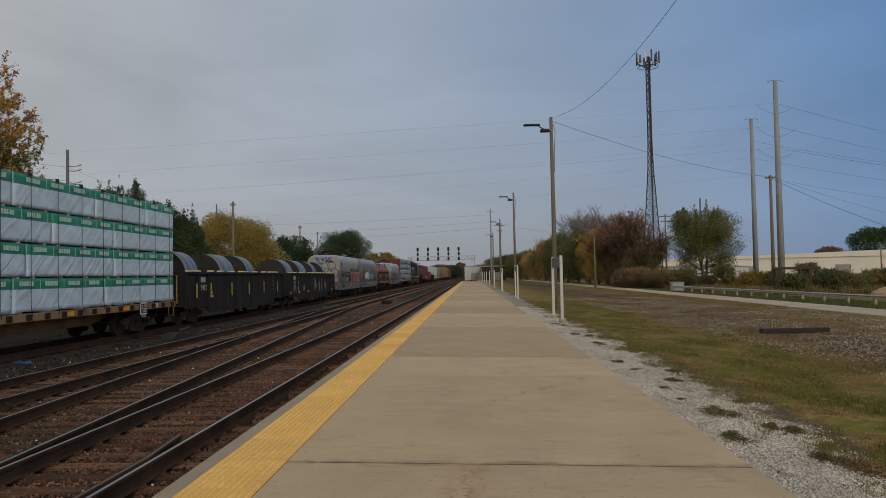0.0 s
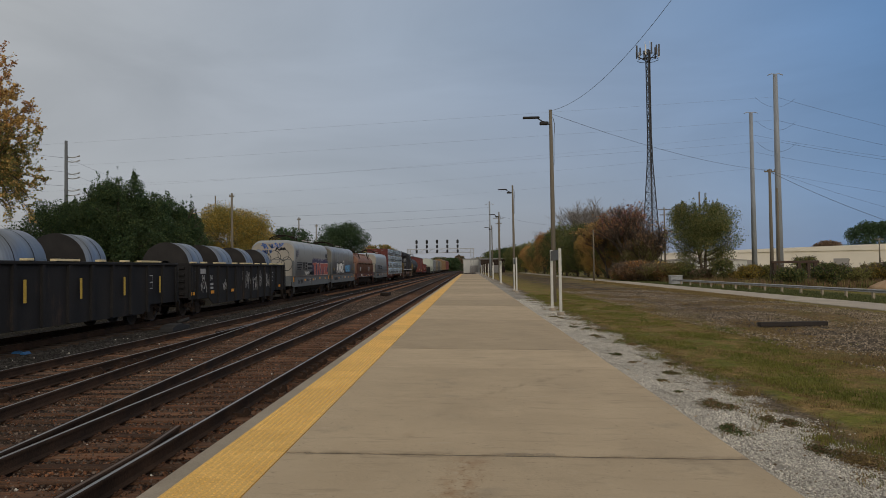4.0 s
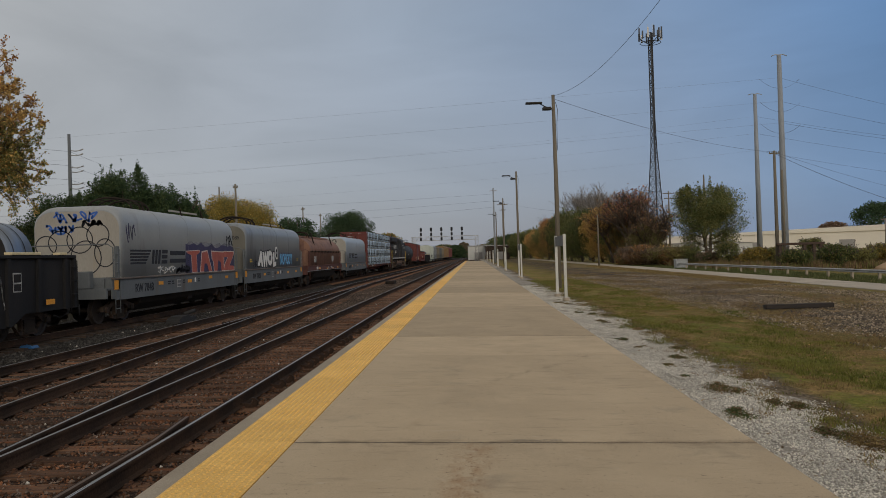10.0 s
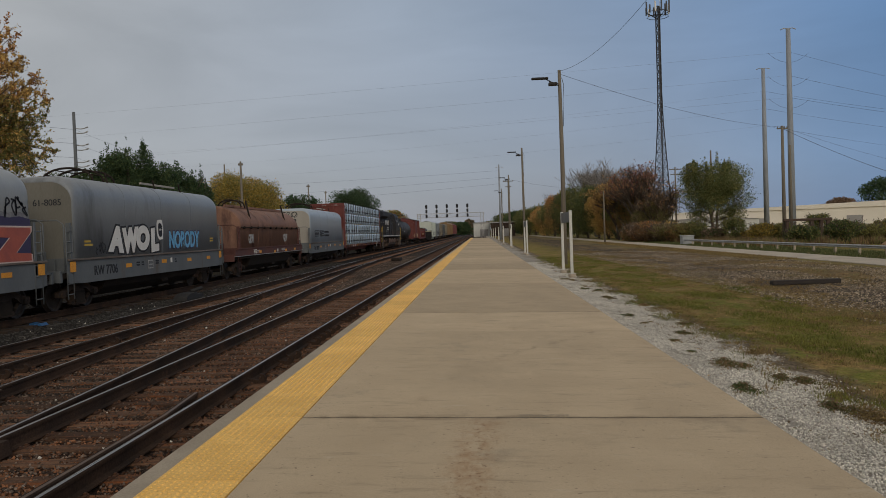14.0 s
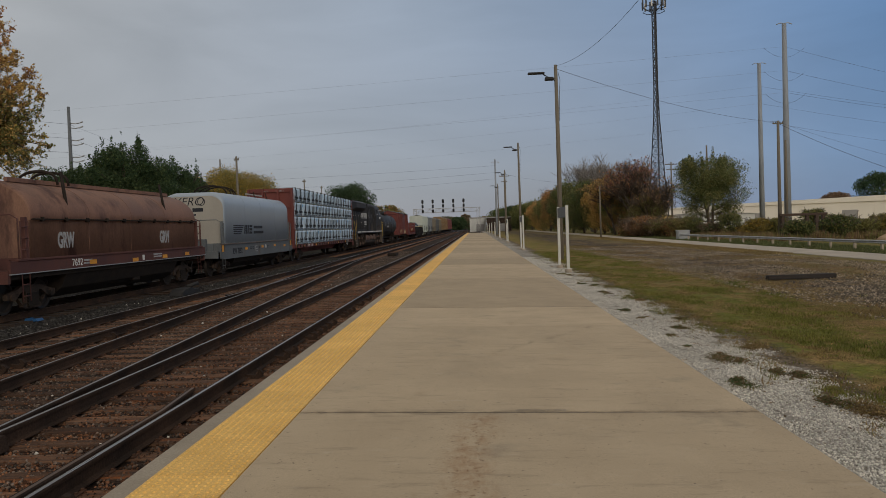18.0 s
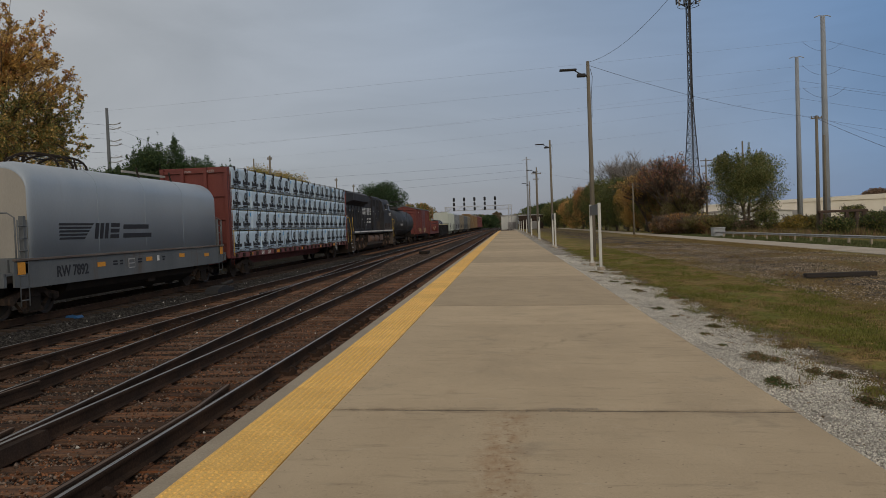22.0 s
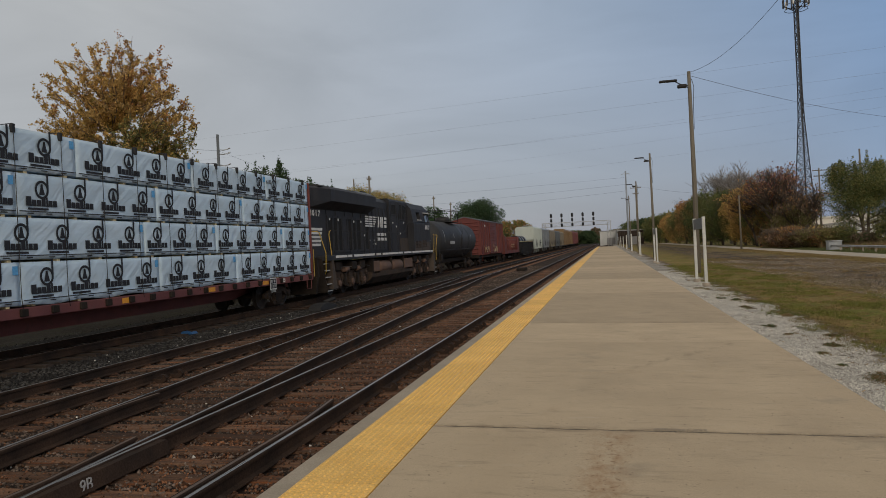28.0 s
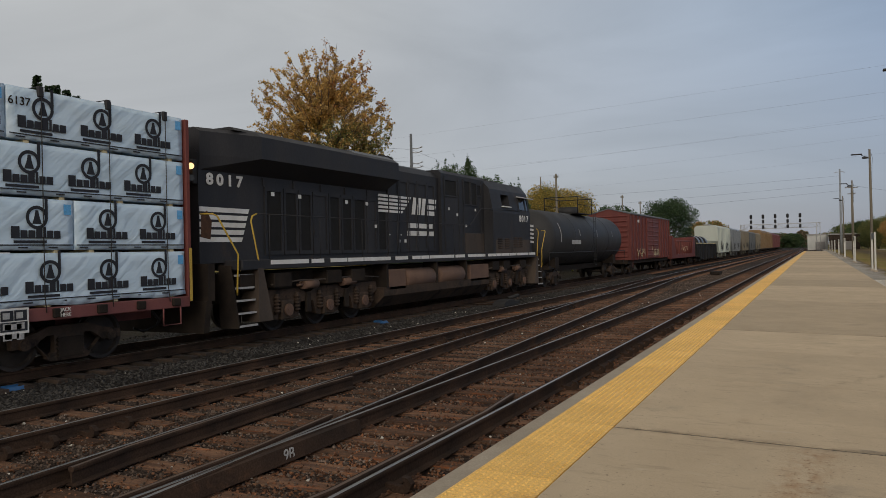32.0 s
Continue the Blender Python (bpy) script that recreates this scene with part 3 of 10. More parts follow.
def leaf_mat(name, a, b):
    m = surf(name, a, b, 0.5, 8, 0.75, bump=0, grain=0.22, island=0.42)
    nt = m.node_tree
    bs = nt.nodes["Principled BSDF"]
    bs.inputs["Specular IOR Level"].default_value = 0.25
    # light passes through thin leaves
    tr, mx = nt.nodes.new("ShaderNodeBsdfTranslucent"), nt.nodes.new("ShaderNodeMixShader")
    mx.inputs[0].default_value = 0.42
    nt.links.new(bs.inputs["Base Color"].links[0].from_socket, tr.inputs["Color"])
    nt.links.new(bs.outputs[0], mx.inputs[1])
    nt.links.new(tr.outputs[0], mx.inputs[2])
    nt.links.new(mx.outputs[0], nt.nodes["Material Output"].inputs["Surface"])
    return m


LEAF = {
    "green": leaf_mat("leaves_green", (0.075, 0.118, 0.046), (0.122, 0.158, 0.062)),
    "dark": leaf_mat("leaves_dark", (0.048, 0.0903, 0.0442), (0.0816, 0.122, 0.0572)),
    "yellow": leaf_mat("leaves_yellow", (0.50, 0.335, 0.07), (0.32, 0.255, 0.075)),
    "orange": leaf_mat("leaves_orange", (0.70, 0.46, 0.15), (0.48, 0.325, 0.13)),
    "rust": leaf_mat("leaves_rust", (0.505, 0.223, 0.0847), (0.326, 0.208, 0.0891)),
    "red": leaf_mat("leaves_dull_red", (0.323, 0.114, 0.0972), (0.259, 0.145, 0.103)),
    "olive": leaf_mat("leaves_olive", (0.29, 0.265, 0.092), (0.19, 0.205, 0.075)),
    "brown": leaf_mat("twigs_brown", (0.253, 0.17, 0.112), (0.333, 0.23, 0.157)),
    "grass": leaf_mat("grass_blades", (0.15, 0.172, 0.036), (0.25, 0.232, 0.06)),
    "litter": leaf_mat("dry_brown_weed", (0.3, 0.198, 0.1092), (0.1875, 0.132, 0.0713)),
    "weed": leaf_mat("dull_green_weed", (0.1625, 0.182, 0.0696), (0.1105, 0.1235, 0.0504)),
    "straw": leaf_mat("dry_grass", (0.36, 0.265, 0.115), (0.24, 0.175, 0.075)),
}


# building helpers
def box(bm, x0, x1, y0, y1, z0, z1, bevel=0.0):
    vs = [bm.verts.new((x, y, z)) for z in (z0, z1) for x, y in ((x0, y0), (x1, y0), (x1, y1), (x0, y1))]
    fs = [bm.faces.new([vs[i] for i in f]) for f in ((3, 2, 1, 0), (4, 5, 6, 7), (0, 1, 5, 4), (1, 2, 6, 5), (2, 3, 7, 6), (3, 0, 4, 7))]
    if bevel:
        es = list({e for f in fs for e in f.edges})
        bmesh.ops.bevel(bm, geom=es, offset=bevel, segments=1, affect="EDGES", profile=0.5)
    return bm


def rod(bm, p, q, r, seg=8, r2=None):
    """A round bar from p to q."""
    p, q = Vector(p), Vector(q)
    r2 = r if r2 is None else r2
    d = (q - p).normalized()
    u = d.orthogonal().normalized()
    v = d.cross(u)
    rings = []
    for c, rr in ((p, r), (q, r2)):
        rings.append([bm.verts.new(c + (u * math.cos(2 * math.pi * i / seg) + v * math.sin(2 * math.pi * i / seg)) * rr) for i in range(seg)])
    for i in range(seg):
        f = bm.faces.new((rings[0][i], rings[0][(i + 1) % seg], rings[1][(i + 1) % seg], rings[1][i]))
        f.smooth = True
    bm.faces.new(rings[0][::-1])
    bm.faces.new(rings[1])
    return bm


def pipe(bm, pts, r, seg=6):
    """A bent round bar through all the points, in one piece."""
    tube_rings(bm, pts, [r] * len(pts), seg)
    return bm


def prism(bm, outline, axis, lo, hi, smooth=False):
    """A flat outline pushed along x or y. For y the outline is (x, z), for x it is (y, z)."""
    def at(a, b, s):
        return (a, s, b) if axis == "y" else (s, a, b)
    one = [bm.verts.new(at(a, b, lo)) for a, b in outline]
    two = [bm.verts.new(at(a, b, hi)) for a, b in outline]
    n = len(outline)
    for i in range(n):
        f = bm.faces.new((one[i], one[(i + 1) % n], two[(i + 1) % n], two[i]))
        f.smooth = smooth
    bm.faces.new(one[::-1])
    bm.faces.new(two)
    return bm


def loft(bm, rings, close=True, smooth=True):
    vs = [[bm.verts.new(p) for p in ring] for ring in rings]
    n = len(vs[0])
    for a, b in zip(vs, vs[1:]):
        for i in range(n if close else n - 1):
            f = bm.faces.new((a[i], a[(i + 1) % n], b[(i + 1) % n], b[i]))
            f.smooth = smooth
    if close:
        bm.faces.new(vs[0][::-1])
        bm.faces.new(vs[-1])
    return bm


def drum(bm, y0, y1, cx, cz, r, seg=28, dome=0.0):
    """A lying barrel along y with domed ends."""
    def ring(y, rr):
        return [(cx + rr * math.cos(2 * math.pi * i / seg), y, cz + rr * math.sin(2 * math.pi * i / seg)) for i in range(seg)]
    if dome:
        steps = (0.12, 0.45, 0.72, 0.92, 1.0)
        rings = [ring(y0 + dome * (1 - math.sqrt(max(0, 1 - (1 - s) ** 2))) if False else y0 - dome * math.sqrt(max(0, 1 - s * s)), r * s) for s in steps]
        rings += [ring(y1 + dome * math.sqrt(max(0, 1 - s * s)), r * s) for s in steps[::-1]]
    else:
        rings = [ring(y0, r), ring(y1, r)]
    return loft(bm, rings)


def finish(bm, name, material):
    bmesh.ops.recalc_face_normals(bm, faces=bm.faces)
    me = bpy.data.meshes.new(name)
    bm.to_mesh(me)
    bm.free()
    me.materials.append(material)
    return me


def part(name, bm, material, parent=None, label="", at=None):
    """A bmesh, or a mesh that is shared, as one object under its thing."""
    me = finish(bm, name, material) if isinstance(bm, bmesh.types.BMesh) else bm
    ob = new(name, me)
    ob.parent = parent
    if at is not None:
        ob.matrix_basis = at
    if label:
        tagged(ob, label)
    return ob


def thing(name, label, category, x=0, y=0, z=0, rz=0, group="", kind=""):
    ob = new(name)
    ob.empty_display_size = 0.3
    ob.matrix_basis = pose(x, y, z, 0, 0, rz)
    return tagged(ob, label, category, group, kind)


def raw(name, verts, faces, material, parent=None, smooth=False):
    me = bpy.data.meshes.new(name)
    me.from_pydata(verts, [], faces)
    if smooth:
        me.polygons.foreach_set("use_smooth", [True] * len(me.polygons))
    me.materials.append(material)
    ob = new(name, me)
    ob.parent = parent
    return ob


def np_mesh(name, verts, tris, material):
    """A mesh from arrays of corners and triangles."""
    me = bpy.data.meshes.new(name)
    me.vertices.add(len(verts))
    me.vertices.foreach_set("co", np.asarray(verts, dtype=np.float32).ravel())
    me.loops.add(len(tris) * 3)
    me.loops.foreach_set("vertex_index", np.asarray(tris, dtype=np.int32).ravel())
    me.polygons.add(len(tris))
    me.polygons.foreach_set("loop_start", np.arange(0, len(tris) * 3, 3, dtype=np.int32))
    me.update(calc_edges=True)
    me.validate()
    me.materials.append(material)
    return me


def lettering(text, size, material, parent, m, name="lettering", depth=0.004, bold=0.0, shear=0.0):
    cu = bpy.data.curves.new(name, "FONT")
    cu.body, cu.size, cu.extrude, cu.align_x, cu.align_y = text, size, depth, "CENTER", "CENTER"
    cu.offset, cu.shear = bold, shear
    tmp = bpy.data.objects.new(name, cu)
    scene.collection.objects.link(tmp)
    me = bpy.data.meshes.new_from_object(tmp.evaluated_get(bpy.context.evaluated_depsgraph_get()))
    bpy.data.objects.remove(tmp)
    me.materials.clear()
    me.materials.append(material)
    ob = new(name, me)
    ob.parent, ob.matrix_basis = parent, m
    return ob


SIDE = Euler((radians(90), 0, radians(90))).to_matrix().to_4x4()  # writing that faces +x and reads towards +y


def on_side(x, y, z):
    return Matrix.Translation((x, y, z)) @ SIDE


def on_end(x, y, z):
    return Matrix.Translation((x, y, z)) @ Euler((radians(90), 0, 0)).to_matrix().to_4x4()


# levels and lines of the plan
RAIL_Z, RAIL3_Z = -0.25, -0.20
T1, T2, T3 = -4.27, -8.80, -13.2
EDGE, EDGE_R, PLAT_END = -2.56, 2.56, 210.0
SLOPE = 0.022
SPEED = 4.25


def plat_z(x):
    return -SLOPE * (x - EDGE)


rng = np.random.default_rng(7)


def ground_z(x):
    xs = (-3000, -60, -18, -16.5, -10.8, -2.6, 2.5, 4.3, 9, 16.0, 17.0, 24, 60, 3000)
    zs = (-0.9, -0.9, -0.75, -0.46, -0.47, -0.47, -0.20, -0.24, -0.34, -0.34, -0.32, -0.42, -0.6, -0.6)
    return float(np.interp(x, xs, zs))


def build_ground():
    xs = sorted({*np.arange(-20, 26, 0.5).round(2), -3000, -600, -200, -100, -60, -40, -30, -25, 28, 32, 40, 60, 100, 200, 600, 3000})
    ys = sorted({*np.arange(-12, 60, 1.0), *np.arange(60, 220, 5.0), -600, -200, -60, -30, 260, 320, 400, 600, 1000, 2000, 4500})
    v, f = [], []
    for y in ys:
        for x in xs:
            bumpy = 0.035 * noise.noise((x * 0.9, y * 0.5, 0)) if 4.5 < x < 16.5 or -25 < x < -17 else 0.0
            v.append((x, y, ground_z(x) + bumpy))
    n = len(xs)
    for j in range(len(ys) - 1):
        for i in range(n - 1):
            a = j * n + i
            f.append((a, a + 1, a + n + 1, a + n))
    tagged(raw("ground", v, f, M["ground"], smooth=True), "trackside ground of ballast, turf and cinders", "ground", kind="structure")


build_ground()


# the station platform: slabs with open joints, kerb and raised-dot tiles
JOINTS = [-2.1 + 9.14 * i for i in range(-2, 24)]


def build_platform():
    plat = thing("platform", "long pale concrete station platform with a yellow edge strip", "platform", kind="structure")
    bm = bmesh.new()
    prism(bm, [(EDGE + 0.02, -0.62), (EDGE_R - 0.02, -0.62), (EDGE_R - 0.02, plat_z(EDGE_R) - 0.045), (EDGE + 0.02, -0.045)], "y", -20.3, PLAT_END)
    part("platform_base", bm, M["groove"], plat)
    x0 = EDGE + 0.180 + 0.618
    third = 9.14 / 3

    def slab(length, w0, w1):
        bm = bmesh.new()
        z = [plat_z(w0), plat_z(w1)]
        b = 0.006
        prism(bm, [(w0, z[0] - 0.12), (w1, z[1] - 0.12), (w1, z[1] - b), (w1 - b, z[1]), (w0 + b, z[0]), (w0, z[0] - b)], "y", 0, length)
        light = finish(bm, "slab", M["concrete"])
        deep = light.copy()
        deep.materials[0] = M["concretedark"]
        return light, deep
    mid = slab(third - 0.006, x0 + 0.003, EDGE_R)
    last = slab(third - 0.034, x0 + 0.003, EDGE_R)
    kerb_me = None
    bm = bmesh.new()
    prism(bm, [(EDGE, -0.30), (EDGE + 0.177, -0.30), (EDGE + 0.177, plat_z(EDGE + 0.18) + 0.001), (EDGE + 0.02, 0.0), (EDGE, -0.02)], "y", 0, 9.14 - 0.012)
    kerb_me = finish(bm, "kerb", M["kerb"])
    for panel, j in enumerate(JOINTS):
        deep = panel % 2 == 0
        for n in range(3):
            y = j + n * third
            if y < PLAT_END - third:
                part("slab", (last if n == 2 else mid)[deep], None, plat, at=pose(0, y, 0))
        if j < PLAT_END - 9.2:
            part("kerb", kerb_me, None, plat, at=pose(0, j, 0))
    for n, j in enumerate(JOINTS):
        for q in range(3):
            y = j + q * third
            if y > PLAT_END - 4:
                continue
            wide = 0.034 if q == 0 else 0.006
            bm = bmesh.new()
            dip = 0.004 if q == 0 else 0.003
            prism(bm, [(x0 + 0.01, plat_z(x0) - 0.06), (EDGE_R - 0.01, plat_z(EDGE_R) - 0.06), (EDGE_R - 0.01, plat_z(EDGE_R - 0.01) - dip), (x0 + 0.01, plat_z(x0 + 0.01) - dip)], "y", y - wide + 0.001, y - 0.001)
            part("joint_filler", bm, M["groove" if q == 0 else "palejoint"], plat)
    # one tile with its dots, repeated along the edge
    w, ln, pitch = 0.615, 0.914, 0.0605
    vs, fs = [], []
    bm = bmesh.new()
    ax = EDGE + 0.180
    prism(bm, [(ax, plat_z(ax) - 0.05), (ax + w, plat_z(ax + w) - 0.05), (ax + w, plat_z(ax + w) + 0.003), (ax, plat_z(ax) + 0.003)], "y", 0, ln - 0.007)
    for i in range(10):
        for k in range(15):
            cx, cy = ax + 0.032 + i * pitch, 0.03 + k * pitch
            z = plat_z(cx) + 0.003
            lo = [bm.verts.new((cx + 0.0135 * math.cos(a), cy + 0.0135 * math.sin(a), z)) for a in np.arange(6) * math.pi / 3]
            hi = [bm.verts.new((cx + 0.0085 * math.cos(a), cy + 0.0085 * math.sin(a), z + 0.009)) for a in np.arange(6) * math.pi / 3]
            for a in range(6):
                bm.faces.new((lo[a], lo[(a + 1) % 6], hi[(a + 1) % 6], hi[a]))
            bm.faces.new(hi)
    tile = finish(bm, "tactile_tile", M["yellow"])
    bm = bmesh.new()
    prism(bm, [(ax, plat_z(ax) - 0.05), (ax + w, plat_z(ax + w) - 0.05), (ax + w, plat_z(ax + w) + 0.003), (ax, plat_z(ax) + 0.003)], "y", 0, ln - 0.007)
    flat = finish(bm, "tactile_tile", M["yellow"])
    n = int((PLAT_END + 5) / ln)
    for i in range(-20, n):
        y = -2.1 + i * ln
        if y < PLAT_END - 1:
            part("tactile_tile", tile if -3 < i < 70 else flat, None, plat, at=pose(0, y, 0))
    return plat


# the lines: rails, ties, plates and loose stone
def rail_outline():
    half = [(0.070, 0.0), (0.070, 0.012), (0.012, 0.028), (0.009, 0.128), (0.034, 0.138), (0.037, 0.165), (0.030, 0.178)]
    return half + [(-x, z) for x, z in half[::-1]]


def rail_line(name, pts, top, parent, head, label=""):
    """A rail along pts (x, y); top: height of its head. The running face is a strip of its own."""
    bm = bmesh.new()
    out = rail_outline()
    rings = []
    for x, y in pts:
        rings.append([(x + a, y, top - 0.18 + b) for a, b in out])
    loft(bm, rings, smooth=False)
    r = part(name, bm, M["rail"], parent, label)
    bm = bmesh.new()
    rings = [[(x - 0.016, y, top - 0.0035), (x + 0.026, y, top - 0.0035), (x + 0.022, y, top), (x - 0.012, y, top)] for x, y in pts]
    loft(bm, rings, smooth=False)
    part("running_face", bm, head, r)
    return r


def tie_mesh(length, seed):
    r = random.Random(seed)
    bm = bmesh.new()
    box(bm, -length / 2, length / 2, -0.115, 0.115, -0.17, 0.0, 0.012)
    for v in bm.verts:
        v.co += Vector((r.uniform(-0.02, 0.02), r.uniform(-0.008, 0.008), r.uniform(-0.006, 0.004)))
    return finish(bm, "tie", M["tie"])


def build_tracks():
    r = random.Random(3)
    ties = [tie_mesh(2.6, i) for i in range(5)]
    longs = [tie_mesh(4.2, 20 + i) for i in range(3)]
    bm = bmesh.new()
    box(bm, -0.10, 0.10, -0.09, 0.09, 0.0, 0.018, 0.004)
    for sx in (-0.085, 0.085):
        for sy in (-0.05, 0.05):
            box(bm, sx - 0.012, sx + 0.012, sy - 0.012, sy + 0.012, 0.018, 0.035)
    plate = finish(bm, "tie_plate", M["plate"])
    bm = bmesh.new()
    prism(bm, [(-0.12, -0.06), (0.10, -0.06), (0.17, -0.02), (0.19, 0.04), (0.15, 0.09), (0.09, 0.10), (0.12, 0.05), (0.08, 0.01), (-0.10, 0.03)], "y", -0.035, 0.035)
    clip = finish(bm, "rail_anchor", M["rail"])
    t3_dark = []
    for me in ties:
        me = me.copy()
        me.materials[0] = M["darktie"]
        t3_dark.append(me)
    made = []
    for num, cx, top, head, near, label in ((1, T1, RAIL_Z, "railtop", 62, "main line track on brown wooden ties beside the platform"), (2, T2, RAIL_Z, "railtop", 48, "middle track on wooden ties with a rusty running edge"), (3, T3, RAIL3_Z, "railold", 62, "far track on wooden ties that carries the freight train")):
        tr = thing("track_%d" % num, label, "track", kind="structure")
        for s in (-0.7525, 0.7525):
            rail_line("rail", [(cx + s, -90.0), (cx + s, 505.0)], top, tr, M[head])
        y, rest = -3.0, bmesh.new()
        while y < near:
            wide = num == 1 and 0 < y < 9
            dx = -0.7 if wide else r.uniform(-0.05, 0.05)
            part("tie", r.choice(t3_dark if num == 3 else longs if wide else ties), None, tr, at=pose(cx + dx, y, top - 0.195 + r.uniform(-0.008, 0.004), 0, 0, r.uniform(-1.2, 1.2)))
            if y < 26 and num < 3:
                for s in (-0.7525, 0.7525):
                    part("tie_plate", plate, None, tr, at=pose(cx + s, y, top - 0.195))
                    if r.random() < 0.32:
                        part("rail_anchor", clip, None, tr, at=pose(cx + s + (0.09 if s > 0 else -0.09), y + 0.15, top - 0.15, 0, 0, 0 if s > 0 else 180))
            y += 0.53 + r.uniform(-0.03, 0.03)
        while y < 330:
            box(rest, cx - 1.3, cx + 1.3, y - 0.115, y + 0.115, top - 0.36, top - 0.195)
            y += 0.54
        tagged(part("ties_beyond", rest, M["tie"], tr), kind="stuff")
        made.append(tr)
    # the crossover between the first two tracks
    xo = thing("crossover", "worn steel crossover rails with frog and guard rails", "track", kind="structure")
    k = 0.066
    left = [(-6.5 - k * (y - 5.3), y) for y in (-8.0, 0.0, 10.0, 20.0, 30.0, 40.0)] + [(-9.14, 46.0), (-9.34, 51.0), (-9.46, 57.0)]
    right = [(x + 1.505, y) for x, y in left[:-1]] + [(-7.98, 57.0)]
    rail_line("rail", left, RAIL_Z + 0.002, xo, M["railtop"])
    rail_line("rail", right, RAIL_Z + 0.002, xo, M["railtop"])
    # frog body, guard rails, and wing rails
    bm = bmesh.new()
    prism(bm, [(-5.20, RAIL_Z - 0.17), (-4.86, RAIL_Z - 0.17), (-4.90, RAIL_Z - 0.02), (-5.16, RAIL_Z - 0.02)], "y", 3.6, 7.4)
    part("frog", bm, M["rail"], xo)
    for pts in ([(T1 + 0.7525 - 0.20, 4.2), (T1 + 0.7525 - 0.10, 5.0), (T1 + 0.7525 - 0.10, 8.2), (T1 + 0.7525 - 0.20, 9.4)], [(-5.13, 4.0), (-5.15, 5.9), (-5.30, 7.4)], [(-6.28, 4.6), (-6.42, 5.4), (-6.66, 9.0), (-6.64, 9.9)], [(-8.22, 24.0), (-8.10, 25.2), (-8.10, 29.4), (-8.24, 30.4)]):
        rail_line("guard_rail", pts, RAIL_Z + 0.008, xo, M["railold"])
    y = -3.0
    while y < 40:
        cx = -6.5 - k * (y - 5.3) + 0.7525
        part("tie", r.choice(ties), None, xo, at=pose(cx + r.uniform(-0.06, 0.06), y + 0.02, RAIL_Z - 0.203, 0, 0, r.uniform(-1.5, 1.5)))
        if y < 24:
            for e in (-0.7525, 0.7525):
                part("tie_plate", plate, None, xo, at=pose(cx + e, y + 0.02, RAIL_Z - 0.2))
        y += 0.53
    # a chalked mark on the frog
    lettering("9B", 0.17, M["paintworn"], xo, on_side(-4.885 + 0.012, 6.05, RAIL_Z - 0.10), "chalk_mark")
    return made


def stones(name, n, xr, yr, size, material, z_of, label, skip=None, dense=1.6):
    """Loose broken stones, thickest near the walkway."""
    g = rng
    x = g.uniform(xr[0], xr[1], n)
    y = yr[0] + (yr[1] - yr[0]) * g.random(n) ** dense
    if skip is not None:
        keep = ~skip(x, y)
        x, y = x[keep], y[keep]
    n = len(x)
    z = z_of(x, y)
    base = np.array([(1, 0, 0), (-0.5, 0.87, 0), (-0.5, -0.87, 0), (0.1, 0.05, 0.8), (0.0, 0.0, -0.8)])
    tri = np.array([(0, 1, 3), (1, 2, 3), (2, 0, 3), (1, 0, 4), (2, 1, 4), (0, 2, 4)])
    ang = g.uniform(0, 6.28, n)
    tilt = g.uniform(-0.9, 0.9, n)
    s = size * g.uniform(0.55, 1.4, (n, 1)) * g.uniform(0.6, 1.2, (n, 3))
    p = base[None] * s[:, None, :] * (1 + g.uniform(-0.25, 0.25, (n, 5, 3)))
    ca, sa, ct, st = np.cos(ang)[:, None], np.sin(ang)[:, None], np.cos(tilt)[:, None], np.sin(tilt)[:, None]
    px, py, pz = p[..., 0], p[..., 1], p[..., 2]
    px, pz = px * ct + pz * st, pz * ct - px * st
    px, py = px * ca - py * sa, px * sa + py * ca
    v = np.stack([px + x[:, None], py + y[:, None], pz + z[:, None]], -1).reshape(-1, 3)
    t = (tri[None] + 5 * np.arange(n)[:, None, None]).reshape(-1, 3)
    ob = new(name, np_mesh(name, v, t, material))
    return tagged(ob, label, "stones", kind="stuff")


def blades(name, x, y, z, height, material, label, per=5, lean=0.5, width=0.012):
    """Tufts of narrow leaves at the places given."""
    g = rng
    n = len(x) * per
    bx = np.repeat(x, per) + g.normal(0, 0.03, n)
    by = np.repeat(y, per) + g.normal(0, 0.03, n)
    bz = np.repeat(z, per)
    h = np.repeat(height, per) * g.uniform(0.5, 1.2, n)
    a = g.uniform(0, 6.28, n)
    dx, dy = np.cos(a), np.sin(a)
    le = g.uniform(0.1, lean, n) * h
    w = width * g.uniform(0.6, 1.5, n)
    p0 = np.stack([bx - dy * w, by + dx * w, bz - 0.01], -1)
    p1 = np.stack([bx + dy * w, by - dx * w, bz - 0.01], -1)
    p2 = np.stack([bx + dx * le, by + dy * le, bz + h], -1)
    v = np.stack([p0, p1, p2], 1).reshape(-1, 3)
    ob = new(name, np_mesh(name, v, np.arange(n * 3).reshape(-1, 3), material))
    return tagged(ob, label, "grass", kind="stuff")


